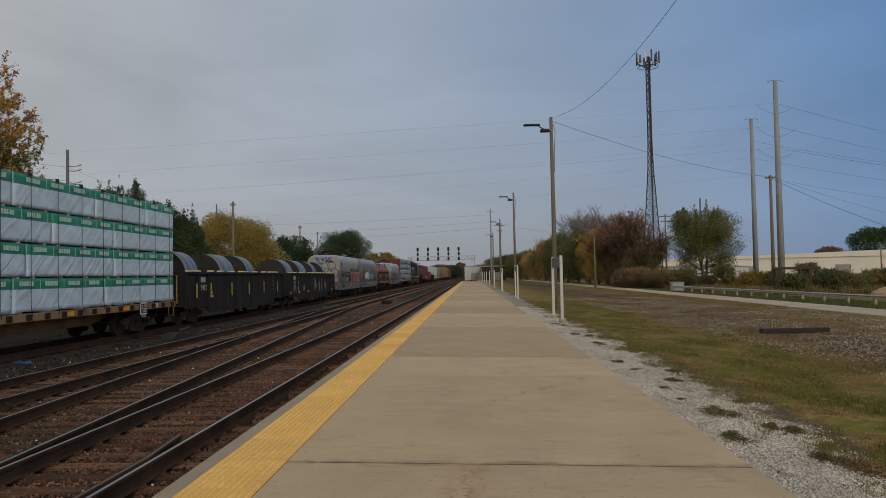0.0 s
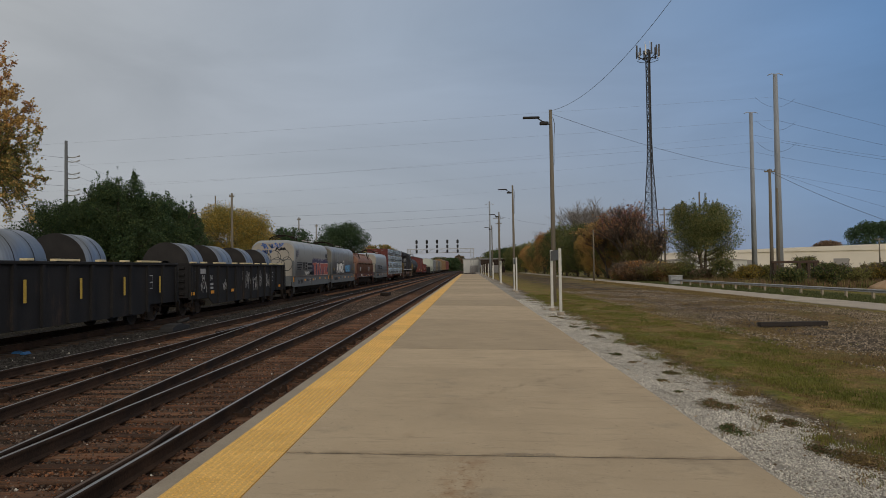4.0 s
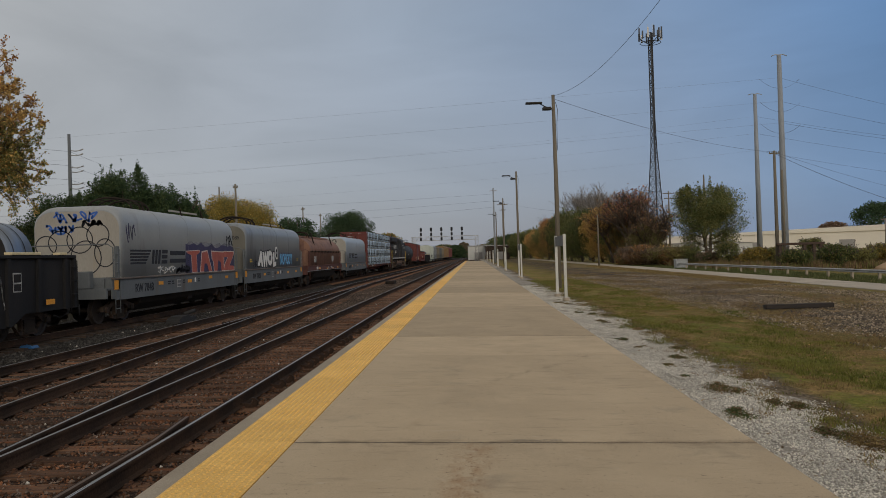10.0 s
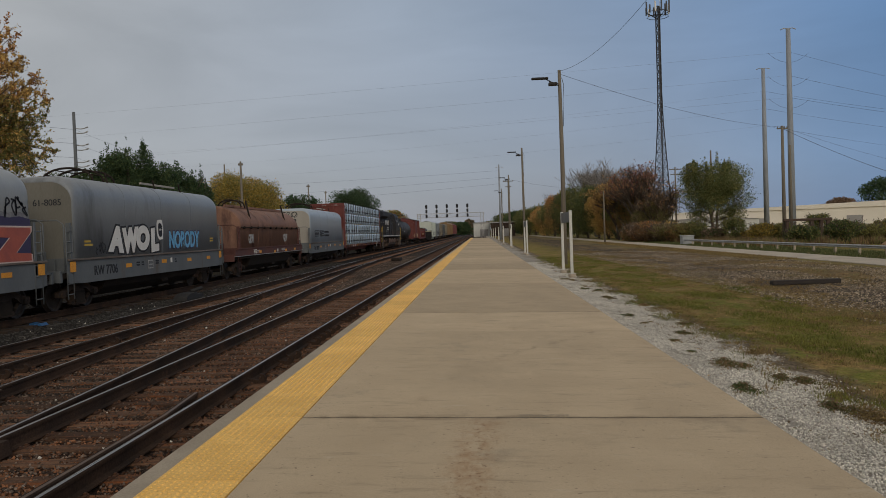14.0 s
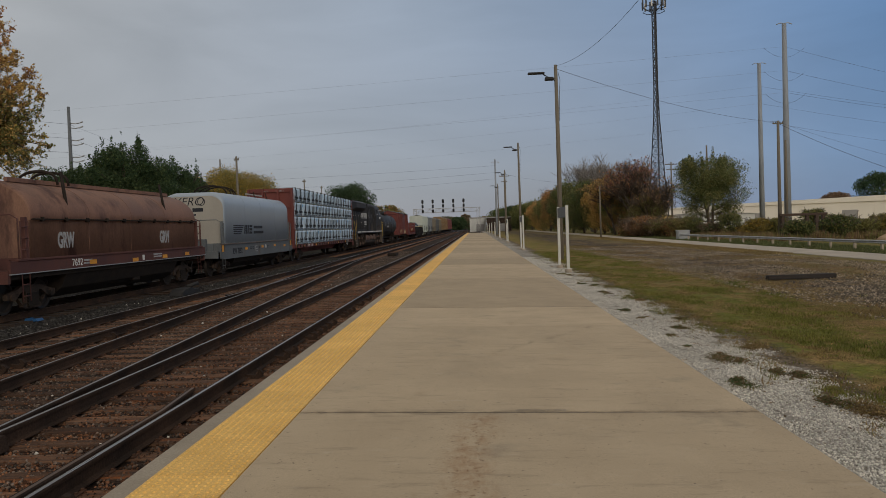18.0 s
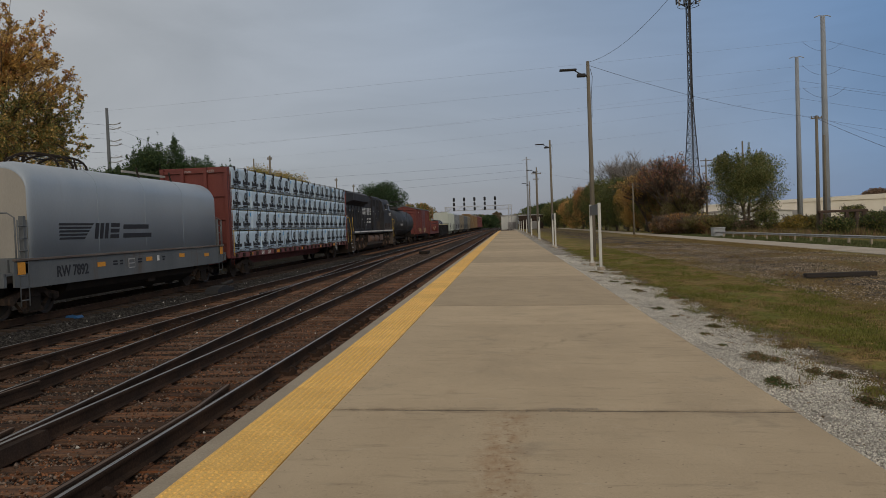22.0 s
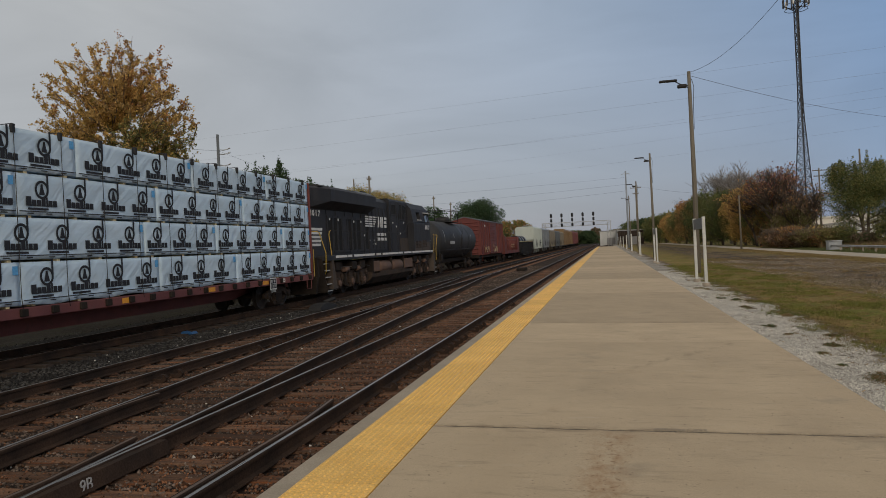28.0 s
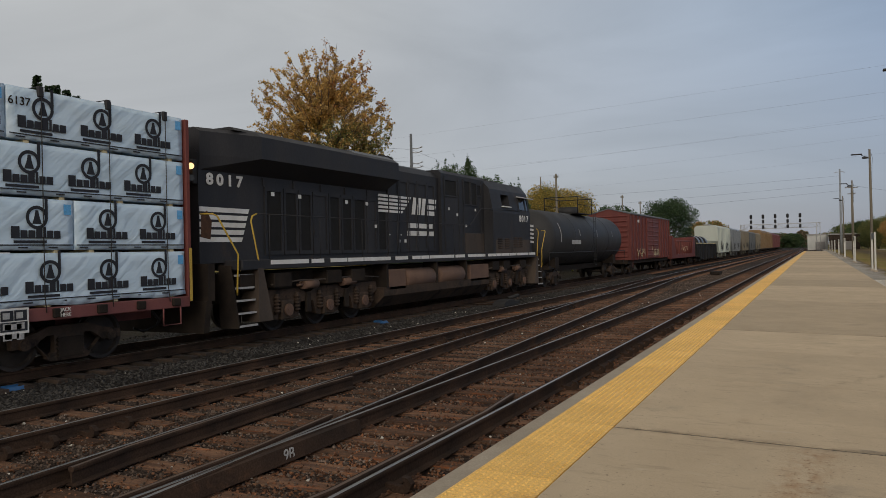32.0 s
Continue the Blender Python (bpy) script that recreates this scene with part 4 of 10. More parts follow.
def weed_clump(x, y, size, leaf):
    """A low uneven mat of small leaves with a few stalks."""
    g = rng
    n = int(1400 * size / 0.2)
    lobes = np.clip(g.normal(0, 0.40, (7, 2)), -0.6, 0.6) * size
    k = g.integers(0, 7, n)
    r = np.minimum(np.abs(g.normal(0, 0.36, n)), 0.6) * size
    a = g.uniform(0, 6.2832, n)
    px, py = x + lobes[k, 0] + r * np.cos(a), y + (lobes[k, 1] + r * np.sin(a)) * 1.5
    top = (0.10 + 0.25 * g.random(7))[k] * size * np.exp(-(r / size) ** 2 * 3)
    z = np.array([ground_z(v) for v in px]) + 0.004 + top * g.random(n)
    c = np.stack([px, py, z], -1)
    s = g.uniform(0.007, 0.018, (n, 1))
    u = g.normal(0, 1, (n, 3))
    u[:, 2] *= 0.5
    u /= np.linalg.norm(u, axis=1, keepdims=True)
    w = np.cross(u, g.normal(0, 1, (n, 3)))
    w /= np.linalg.norm(w, axis=1, keepdims=True)
    v = np.stack([c - u * s, c + w * s * 0.5, c + u * s, c - w * s * 0.5], 1).reshape(-1, 3)
    i0 = np.arange(n)[:, None] * 4
    t = np.concatenate([i0 + np.array([0, 1, 2]), i0 + np.array([0, 2, 3])], 0)
    me = np_mesh("weed_clump", v, t, LEAF[leaf])
    me.materials.append(LEAF["litter" if leaf != "litter" else "weed"])
    idx = (g.random(n) < 0.4).astype(np.int32)
    me.polygons.foreach_set("material_index", np.concatenate([idx, idx]))
    return tagged(new("weed_clump", me), "low sprawling %s weed in the white stone" % {"litter": "brown", "green": "green", "straw": "dry straw-coloured"}[leaf], "weed", "weeds beside the platform")


# the freight train: every car lies along y, its origin on the rail below its middle, +x towards the platform
MOVERS = []
TURNING = []


def car(name, label, category, y0, y1):
    ob = thing(name, label, category, T3, (y0 + y1) / 2, RAIL3_Z)
    MOVERS.append((ob, (y0 + y1) / 2))
    return ob


def wheel_mesh():
    bm = bmesh.new()
    prof = [(0.0, 0.08), (0.10, 0.08), (0.14, 0.05), (0.36, 0.02), (0.40, 0.065), (0.455, 0.07), (0.458, -0.03), (0.485, -0.04), (0.485, -0.065), (0.40, -0.065), (0.36, -0.02), (0.14, -0.05), (0.10, -0.06), (0.0, -0.06)]
    seg = 24
    rings = []
    for r, x in prof:
        r = max(r, 0.004)
        rings.append([(x, r * math.cos(2 * math.pi * i / seg), r * math.sin(2 * math.pi * i / seg)) for i in range(seg)])
    loft(bm, rings, smooth=False)
    return finish(bm, "wheel", M["wheel"])


WHEEL = wheel_mesh()


def axle_mesh():
    bm = bmesh.new()
    rod(bm, (-0.95, 0, 0), (0.95, 0, 0), 0.075, 10)
    for a in range(4):
        box(bm, 0.78, 0.80, -0.03 + 0.16 * math.cos(a * 1.571), 0.03 + 0.16 * math.cos(a * 1.571), -0.03 + 0.16 * math.sin(a * 1.571), 0.03 + 0.16 * math.sin(a * 1.571))
    return finish(bm, "axle", M["under"])


AXLE = axle_mesh()


def sideframe_mesh(base=1.75):
    h = base / 2
    bm = bmesh.new()
    outer = [(-h - 0.22, 0.40), (-h - 0.22, 0.56), (-h + 0.20, 0.64), (-0.42, 0.74), (0.42, 0.74), (h - 0.20, 0.64), (h + 0.22, 0.56), (h + 0.22, 0.40), (h - 0.17, 0.40), (h - 0.30, 0.50), (0.44, 0.58), (0.30, 0.58), (0.30, 0.28), (0.46, 0.18), (0.36, 0.12), (-0.36, 0.12), (-0.46, 0.18), (-0.30, 0.28), (-0.30, 0.58), (-0.44, 0.58), (-h + 0.30, 0.50), (-h + 0.17, 0.40)]
    prism(bm, outer, "x", -0.06, 0.06)
    for s in (-1, 1):
        prism(bm, [(s * 0.44, 0.20), (s * 0.34, 0.14), (s * (h - 0.24), 0.42), (s * (h - 0.16), 0.50)], "x", -0.05, 0.05)
        rod(bm, (0.0, s * h, 0.46), (0.11, s * h, 0.46), 0.10, 10)
    return finish(bm, "sideframe", M["truck"])


def spring_mesh():
    bm = bmesh.new()
    left, right = [], []
    for i in range(5):
        z = 0.17 + i * 0.08
        left += [(-0.27, z), (-0.24, z + 0.04)]
        right += [(0.27, z), (0.24, z + 0.04)]
    prism(bm, left + right[::-1], "x", -0.09, 0.09)
    return finish(bm, "spring_pack", M["under"])


FRAME, SPRING = sideframe_mesh(), spring_mesh()


def add_truck(c, y, turning=True, base=1.75):
    bm = bmesh.new()
    box(bm, -0.95, 0.95, -0.22, 0.22, 0.42, 0.70, 0.03)
    box(bm, -0.35, 0.35, -0.25, 0.25, 0.70, 0.80)
    tr = part("truck", bm, M["under"], c, at=pose(0, y, 0))
    for s in (-1, 1):
        part("sideframe", FRAME, None, tr, at=pose(s * 1.02, 0, 0, 0, 0, 0 if s > 0 else 180))
        part("spring_pack", SPRING, None, tr, at=pose(s * 1.03, 0, 0))
    for e in (-base / 2, base / 2):
        ax = part("wheelset", wheelset(), None, c, at=pose(0, y + e, 0.46))
        if turning:
            TURNING.append((ax, y + e))


SET = None


def wheelset():
    """Both wheels and their axle as one mesh, since they turn together."""
    global SET
    if SET is None:
        bm = bmesh.new()
        bm.from_mesh(AXLE)
        for s in (-1, 1):
            b2 = bmesh.new()
            b2.from_mesh(WHEEL)
            b2.transform(pose(s * 0.7525, 0, 0, 0, 0, 0 if s > 0 else 180))
            tmp = bpy.data.meshes.new("tmp")
            b2.to_mesh(tmp)
            b2.free()
            bm.from_mesh(tmp)
            bpy.data.meshes.remove(tmp)
        SET = finish(bm, "wheelset", M["wheel"])
    return SET


def add_coupler(c, y, way):
    bm = bmesh.new()
    box(bm, -0.10, 0.10, min(y, y + way * 0.55), max(y, y + way * 0.55), 0.72, 0.98, 0.02)
    box(bm, -0.17, 0.17, min(y + way * 0.5, y + way * 0.75), max(y + way * 0.5, y + way * 0.75), 0.68, 1.02, 0.04)
    part("coupler", bm, M["under"], c)
    bm = bmesh.new()
    pipe(bm, [(0.25, y, 0.75), (0.27, y + way * 0.25, 0.45), (0.2, y + way * 0.55, 0.33), (0.12, y + way * 0.75, 0.42)], 0.03)
    part("air_hose", bm, M["dark"], c)


def ladder_bm(x, y0, y1, z0, z1, rungs, r=0.014):
    bm = bmesh.new()
    for y in (y0, y1):
        rod(bm, (x, y, z0), (x, y, z1), r, 6)
    for i in range(rungs):
        z = z0 + (z1 - z0) * (i + 0.5) / rungs
        rod(bm, (x, y0, z), (x, y1, z), r, 6)
    return bm


def grab_bm(pts, r=0.014):
    return pipe(bmesh.new(), pts, r)


def plate_on(c, x, y, z, w, h, material, name="marker", lab="", t=0.006):
    bm = bmesh.new()
    box(bm, x, x + t, y - w / 2, y + w / 2, z - h / 2, z + h / 2)
    return part(name, bm, material, c, lab)


def print_bars(c, x, y, z, w, rows, h, material, name="print"):
    """Small writing that cannot be read, as bars."""
    r = random.Random(int(abs(y * 91 + z * 37)))
    for i in range(rows):
        ln = w * r.uniform(0.7, 1.0)
        plate_on(c, x, y + (ln - w) / 2, z - i * h * 1.7, ln, h, material, name, t=0.004)


def add_gondola(y0, y1, coils, label, marks, stake_from=None):
    ln = y1 - y0
    c = car("gondola_car", label, "rail car", y0, y1)
    h = ln / 2 - 0.55
    bm = bmesh.new()
    box(bm, -1.38, 1.38, -h, h, 0.98, 1.06)
    part("floor", bm, M["under"], c)
    for s, nm in ((1, "side"), (-1, "side")):
        bm = bmesh.new()
        deep = [(-h, 0.72), (-h + 2.4, 0.72), (-h + 3.0, 0.42), (h - 3.0, 0.42), (h - 2.4, 0.72), (h, 0.72), (h, 2.18), (-h, 2.18)]
        prism(bm, deep, "x", s * 1.40 - 0.02, s * 1.40 + 0.02)
        w = part(nm, bm, M["gonblack"], c)
        bm = bmesh.new()
        box(bm, s * 1.43 - 0.085, s * 1.43 + 0.085, -h, h, 2.16, 2.26, 0.02)
        part("top_chord", bm, M["gonblack"], w)
        n = 12
        ys = [-h + 0.06 + (2 * h - 0.12) * i / n for i in range(n + 1)]
        if stake_from is not None:
            ys = [ys[0]] + [stake_from + 1.32 * i for i in range(12) if stake_from + 1.32 * i < h - 0.2] + [ys[-1]]
        for y in ys:
            bm = bmesh.new()
            zb = 0.72 if abs(y) > h - 2.6 else 0.46
            prism(bm, [(y - 0.09, zb), (y + 0.09, zb), (y + 0.06, 2.16), (y - 0.06, 2.16)], "x", s * 1.42, s * 1.42 + s * 0.085)
            part("stake", bm, M["gonblack"], w)
    for s in (-1, 1):
        bm = bmesh.new()
        box(bm, -1.40, 1.40, s * h - 0.03, s * h + 0.03, 0.80, 2.26)
        e = part("end", bm, M["gonblack"], c)
        for i in range(5):
            bm = bmesh.new()
            z = 0.98 + i * 0.27
            prism(bm, [(s * h + s * 0.03, z - 0.07), (s * h + s * 0.11, z - 0.04), (s * h + s * 0.11, z + 0.04), (s * h + s * 0.03, z + 0.07)], "x", -1.25, 1.25)
            part("rib", bm, M["gonblack"], e)
        part("ladder", ladder_bm(1.55, s * (h - 0.05), s * (h - 0.42), 0.55, 2.1, 4), M["gonblack"], c)
        part("ladder", ladder_bm(1.55, s * (h + 0.02), s * (h + 0.02) - s * 0.02, 0.45, 0.8, 1), M["gonblack"], c)
        add_truck(c, s * (h - 1.75))
        add_coupler(c, s * h, s)
    # pale timber pieces along the top edge
    r = random.Random(int(y0 * 10))
    y = -h + 0.3
    while y < h - 0.6:
        w = r.choice((0.35, 0.4, 1.3, 1.7, 0.35))
        bm = bmesh.new()
        box(bm, 1.33, 1.53, y, min(h, y + w), 2.262, 2.33, 0.01)
        part("timber", bm, M["palewood"], c)
        y += w + r.uniform(0.9, 1.5)
    for y, kind, col in marks:
        if kind == "bar":
            plate_on(c, 1.51, y, 1.45, 0.13, 0.62, M[col])
        elif kind == "square":
            plate_on(c, 1.51, y, 0.97, 0.42, 0.14, M[col], "reflector")
        elif kind == "num":
            print_bars(c, 1.425, y, 1.92, 0.75, 1, 0.22, M["paintworn"])
            if len(col) == 4:
                lettering(col, 0.36, M["paintworn"], c, on_side(1.424, y, 1.56), "car_number")
            else:
                lettering(col[:2], 0.36, M["paintworn"], c, on_side(1.424, y - 0.02, 1.60), "car_number")
                lettering(col[3:], 0.36, M["paintworn"], c, on_side(1.424, y + 1.0, 1.60), "car_number")
            print_bars(c, 1.425, y + 0.97, 1.33, 0.62, 2, 0.10, M["paintworn"])
        elif kind == "panel":
            plate_on(c, 1.425, y, 1.55, 0.36, 0.50, M["paintworn"], "panel", "white-framed data panel")
            plate_on(c, 1.432, y, 1.66, 0.30, 0.21, M["gonblack"], "panel")
            plate_on(c, 1.432, y, 1.42, 0.30, 0.18, M["gonblack"], "panel")
        elif kind == "scrawl":
            scrawl(c, 1.424, y, 1.38, 1.25, 0.95, M["paintworn"], int(y * 7) + 5, n=6, thick=0.028)
        elif kind == "tag":
            scrawl(c, 1.424, y, 1.25, 0.8, 0.6, M["paintworn"], int(y * 7) + 9, n=5, thick=0.026)
    for i, (yc, wd, dia) in enumerate(coils):
        co = thing("steel_coil", "tightly wound bare steel coil lying in a gondola", "steel coil", T3, (y0 + y1) / 2 + yc, RAIL3_Z, group="coils in the gondolas")
        MOVERS.append((co, (y0 + y1) / 2 + yc))
        r0, z = dia / 2, 3.20 - dia / 2
        seg = 40
        bm = bmesh.new()
        rings = []
        for rr, y in ((0.25, -wd / 2), (r0, -wd / 2), (r0, wd / 2), (0.25, wd / 2), (0.25, -wd / 2)):
            rings.append([(rr * math.cos(2 * math.pi * a / seg), y, z + rr * math.sin(2 * math.pi * a / seg)) for a in range(seg)])
        vs = [[bm.verts.new(p) for p in ring] for ring in rings[:4]]
        for q in range(4):
            a, b = vs[q], vs[(q + 1) % 4]
            for s in range(seg):
                f = bm.faces.new((a[s], a[(s + 1) % seg], b[(s + 1) % seg], b[s]))
                f.smooth = q == 1
                f.material_index = 0 if q == 1 else 1
        me = finish(bm, "roll", M["steelcoil"])
        me.materials.append(M["coilface"])
        part("roll", me, None, co)
        bm = bmesh.new()
        for yy in (-wd * 0.22, wd * 0.22):
            ring = [[(rr * math.cos(2 * math.pi * a / seg), yy + e, z + rr * math.sin(2 * math.pi * a / seg)) for a in range(seg)] for rr, e in ((r0 + 0.004, -0.02), (r0 + 0.004, 0.02))]
            vv = [[bm.verts.new(p) for p in q] for q in ring]
            for s in range(seg):
                bm.faces.new((vv[0][s], vv[0][(s + 1) % seg], vv[1][(s + 1) % seg], vv[1][s]))
        part("band", bm, M["dark"], co)
        for s in (-1, 1):
            bm = bmesh.new()
            prism(bm, [(s * 1.15, 1.065), (s * 0.35, 1.065), (s * 0.40, z - r0 * 0.93), (s * 0.95, z - r0 * 0.35)], "y", -wd / 2, wd / 2)
            part("chock", bm, M["palewood"], co)
    return c


def scrawl(c, x, y, z, w, h, material, seed, n=6, thick=0.035, bends=6, name="scrawl"):
    """Loose sprayed strokes with no readable letters."""
    r = random.Random(seed)
    for i in range(n):
        cy, cz = y + (i - (n - 1) / 2) * w / n, z + r.uniform(-0.1, 0.1) * h
        pts = []
        for k in range(bends):
            pts.append((cy + r.uniform(-0.5, 0.5) * w / n * 1.3, cz + r.uniform(-0.5, 0.5) * h))
        vs, fs = [], []
        dense = []
        for k in range(len(pts) - 1):
            p0, p1, p2, p3 = pts[max(0, k - 1)], pts[k], pts[k + 1], pts[min(len(pts) - 1, k + 2)]
            for s in range(5):
                u = s / 5
                dense.append(tuple(0.5 * (2 * p1[d] + (p2[d] - p0[d]) * u + (2 * p0[d] - 5 * p1[d] + 4 * p2[d] - p3[d]) * u * u + (3 * p1[d] - p0[d] - 3 * p2[d] + p3[d]) * u ** 3) for d in (0, 1)))
        bm = bmesh.new()
        prev = None
        for k in range(len(dense)):
            a, b = dense[max(0, k - 1)], dense[min(len(dense) - 1, k + 1)]
            d = Vector((b[0] - a[0], b[1] - a[1]))
            d = d.normalized() if d.length else Vector((1, 0))
            t = thick / 2
            q = dense[k]
            now = [bm.verts.new((x, q[0] - d.y * t, q[1] + d.x * t)), bm.verts.new((x, q[0] + d.y * t, q[1] - d.x * t)), bm.verts.new((x + 0.004, q[0] + d.y * t, q[1] - d.x * t)), bm.verts.new((x + 0.004, q[0] - d.y * t, q[1] + d.x * t))]
            if prev:
                for e in range(4):
                    bm.faces.new((prev[e], prev[(e + 1) % 4], now[(e + 1) % 4], now[e]))
            prev = now
        part(name, bm, material, c)


def emblem(c, x, y0, y1, z0, z1, material, word=None):
    """The railway's mark, as plain slanting bars and blocks; word: extent and level of two bars for its lettering."""
    w, h = y1 - y0, z1 - z0

    def shape(name, pts):
        bm = bmesh.new()
        prism(bm, [(y0 + a * w, z0 + b * h) for a, b in pts], "x", x, x + 0.005)
        part(name, bm, material, c)
    for i in range(5):
        b = 0.92 - i * 0.21
        shape("emblem_bar", [(0.0, b - 0.065), (0.52 - 0.035 * i, b - 0.065), (0.54 - 0.035 * i, b + 0.065), (0.01, b + 0.065)])
    for a in (0.56, 0.645, 0.73):
        shape("emblem_block", [(a - 0.02, 0.0), (a + 0.04, 0.0), (a + 0.075, 1.0), (a + 0.015, 1.0)])
    for b in (0.0, 0.37, 0.74):
        shape("emblem_block", [(0.81 + 0.03 * b, b), (0.97 + 0.03 * b, b), (0.98 + 0.03 * b, b + 0.26), (0.82 + 0.03 * b, b + 0.26)])
    for a0, a1, b0, b1 in word or ():
        bm = bmesh.new()
        prism(bm, [(a0, b0), (a1, b0), (a1 + 0.02, b1), (a0 + 0.02, b1)], "x", x, x + 0.005)
        part("emblem_word", bm, material, c)


def add_coil_car(y0, y1, label, hood, end, sill, style="round", sprayed="", sill_h=(0.78, 1.48), top=3.95, number=""):
    ln = y1 - y0
    c = car("coil_car", label, "rail car", y0, y1)
    h = ln / 2 - 0.55
    hh = h - (0.70 if "white" in sprayed else 0.95)
    # deep side sills
    for s in (-1, 1):
        bm = bmesh.new()
        if style == "round":
            prism(bm, [(-h + 0.3, sill_h[0] + 0.05), (-h + 1.0, sill_h[0]), (h - 1.0, sill_h[0]), (h - 0.3, sill_h[0] + 0.05), (h - 0.3, sill_h[1]), (-h + 0.3, sill_h[1])], "x", s * 1.48 - 0.05, s * 1.48)
        else:
            prism(bm, [(-h, 1.10), (h, 1.10), (h, 1.42), (-h, 1.42)], "x", s * 1.50 - 0.08, s * 1.50)
        part("side_sill", bm, sill, c)
        bm = bmesh.new()
        box(bm, s * 1.50 - 0.07, s * 1.50 + 0.03, -h + 0.3, h - 0.3, sill_h[1] - 0.03, sill_h[1] + 0.03, 0.01)
        part("sill_flange", bm, M["flange"] if style == "round" else sill, c)
    bm = bmesh.new()
    box(bm, -1.42, 1.42, -h + 0.1, h - 0.1, 0.95, 1.12)
    box(bm, -0.35, 0.35, -h, h, 0.66, 0.95)
    part("underframe", bm, M["under"], c)
    bm = bmesh.new()
    prism(bm, [(-1.38, 0.96), (1.38, 0.96), (1.2, 0.55), (0.8, 0.28), (-0.8, 0.28), (-1.2, 0.55)], "y", -h + 2.75, h - 2.75)
    part("trough", bm, M["under"], c)
    bm = bmesh.new()
    drum(bm, -0.9, 0.3, 0.95, 0.60, 0.20, 14, 0.06)
    box(bm, 0.7, 1.2, 0.6, 1.1, 0.42, 0.8, 0.03)
    part("brake_gear", bm, M["under"], c)
    # the hood
    zb = sill_h[1] + 0.03
    bm = bmesh.new()
    w = 1.50
    if style == "round":
        cross = [(w, zb)] + [(w - 0.62 + 0.62 * math.cos(a), top - 0.62 + 0.55 * math.sin(a) + 0.07 * (a / 1.571)) for a in np.linspace(0, math.pi / 2, 9)]
        cross = cross + [(-x, z) for x, z in cross[::-1]]
        ends = [(0.0, 0.93), (0.06, 0.965), (0.17, 0.985), (0.38, 1.0)]
    else:
        cross = [(w - 0.05, zb), (w - 0.05, zb + 1.0), (w, zb + 1.05)] + [(w * math.cos(a), zb + 1.12 + (top - zb - 1.12) * math.sin(a)) for a in np.linspace(0.12, math.pi / 2, 9)]
        cross = cross + [(-x, z) for x, z in cross[::-1]]
        ends = [(0.0, 0.97), (0.05, 0.99), (0.15, 1.0)]

    def ring(y, f):
        return [(x * (0.5 + f / 2), y, zb + (z - zb) * f) for x, z in cross]
    rings = [ring(-hh + d, f) for d, f in ends] + [ring(hh - d, f) for d, f in ends[::-1]]
    loft(bm, rings)
    ho = part("hood", bm, hood, c, "removable rounded steel hood")
    if end is not hood:
        for s in (-1, 1):
            bm = bmesh.new()
            prism(bm, [(x * 0.955, zb + (z - zb) * 0.92) for x, z in cross], "y", s * hh - 0.012 if s > 0 else -hh - 0.008, s * hh + 0.008 if s > 0 else -hh + 0.012)
            part("hood_end", bm, end, ho, "cream-painted hood end")
    if style == "slope":
        # a dark ledge with brackets where the roof meets the side wall, and a pale edge under the sill
        for s in (-1, 1):
            bm = bmesh.new()
            box(bm, s * 1.52 - 0.05, s * 1.52 + 0.03, -hh + 0.06, hh - 0.06, zb + 1.015, zb + 1.05)
            part("ledge", bm, M["under"], ho, "dark rusted ledge along the hood")
            bm = bmesh.new()
            box(bm, s * 1.50 - 0.06, s * 1.50 + 0.02, -h, h, 1.075, 1.10)
            part("sill_edge", bm, M["greyhood"], c, "pale worn lower edge of the sill")
            for q in range(10):
                bm = bmesh.new()
                yy = -hh + 0.5 + q * (2 * hh - 1.0) / 9
                box(bm, s * 1.51 - 0.05, s * 1.51 + 0.05, yy - 0.05, yy + 0.05, zb + 0.97, zb + 1.09, 0.012)
                part("bracket", bm, M["under"], ho)
    # seams, lifting rails and stands on top
    for f in (-0.5, 0.0, 0.5):
        bm = bmesh.new()
        rg = [[(x * 1.004, f * hh * 1.9 / 2 + e, zb + (z - zb) * 1.003) for x, z in cross] for e in (-0.014, 0.014)]
        loft(bm, rg)
        part("seam", bm, hood, ho)
    if style == "round":
        for s in (-1, 1):
            bm = bmesh.new()
            box(bm, s * 0.62 - 0.035, s * 0.62 + 0.035, 0.3, 3.35, top + 0.14, top + 0.21)
            part("lifting_bar", bm, M["cream"], ho, "pale lifting bar")
            for yy in (0.5, 2.9, -3.1):
                bm = bmesh.new()
                rod(bm, (s * 1.28, yy - 0.12, top - 0.42), (s * 0.98, yy + 0.12, top + 0.10), 0.035, 6)
                rod(bm, (s * 0.98, yy + 0.12, top + 0.10), (s * 0.95, yy + 0.12, top + 0.30), 0.03, 6)
                part("hood_arm", bm, M["under"], ho)
        for yy in (-3.55, -2.85, -2.15):
            bm = bmesh.new()
            arc = [(0.85 * math.cos(a), yy, top - 0.06 + 0.50 * math.sin(a) ** 0.8) for a in np.linspace(0.0, math.pi, 13)]
            pipe(bm, arc, 0.035)
            part("cage_hoop", bm, M["under"], ho)
        bm = bmesh.new()
        for a in (0.5, 1.0, 1.57, 2.1, 2.6):
            rod(bm, (0.85 * math.cos(a), -3.55, top - 0.06 + 0.50 * math.sin(a) ** 0.8), (0.85 * math.cos(a), -2.15, top - 0.06 + 0.50 * math.sin(a) ** 0.8), 0.02, 5)
        part("cage_bar", bm, M["under"], ho)
    else:
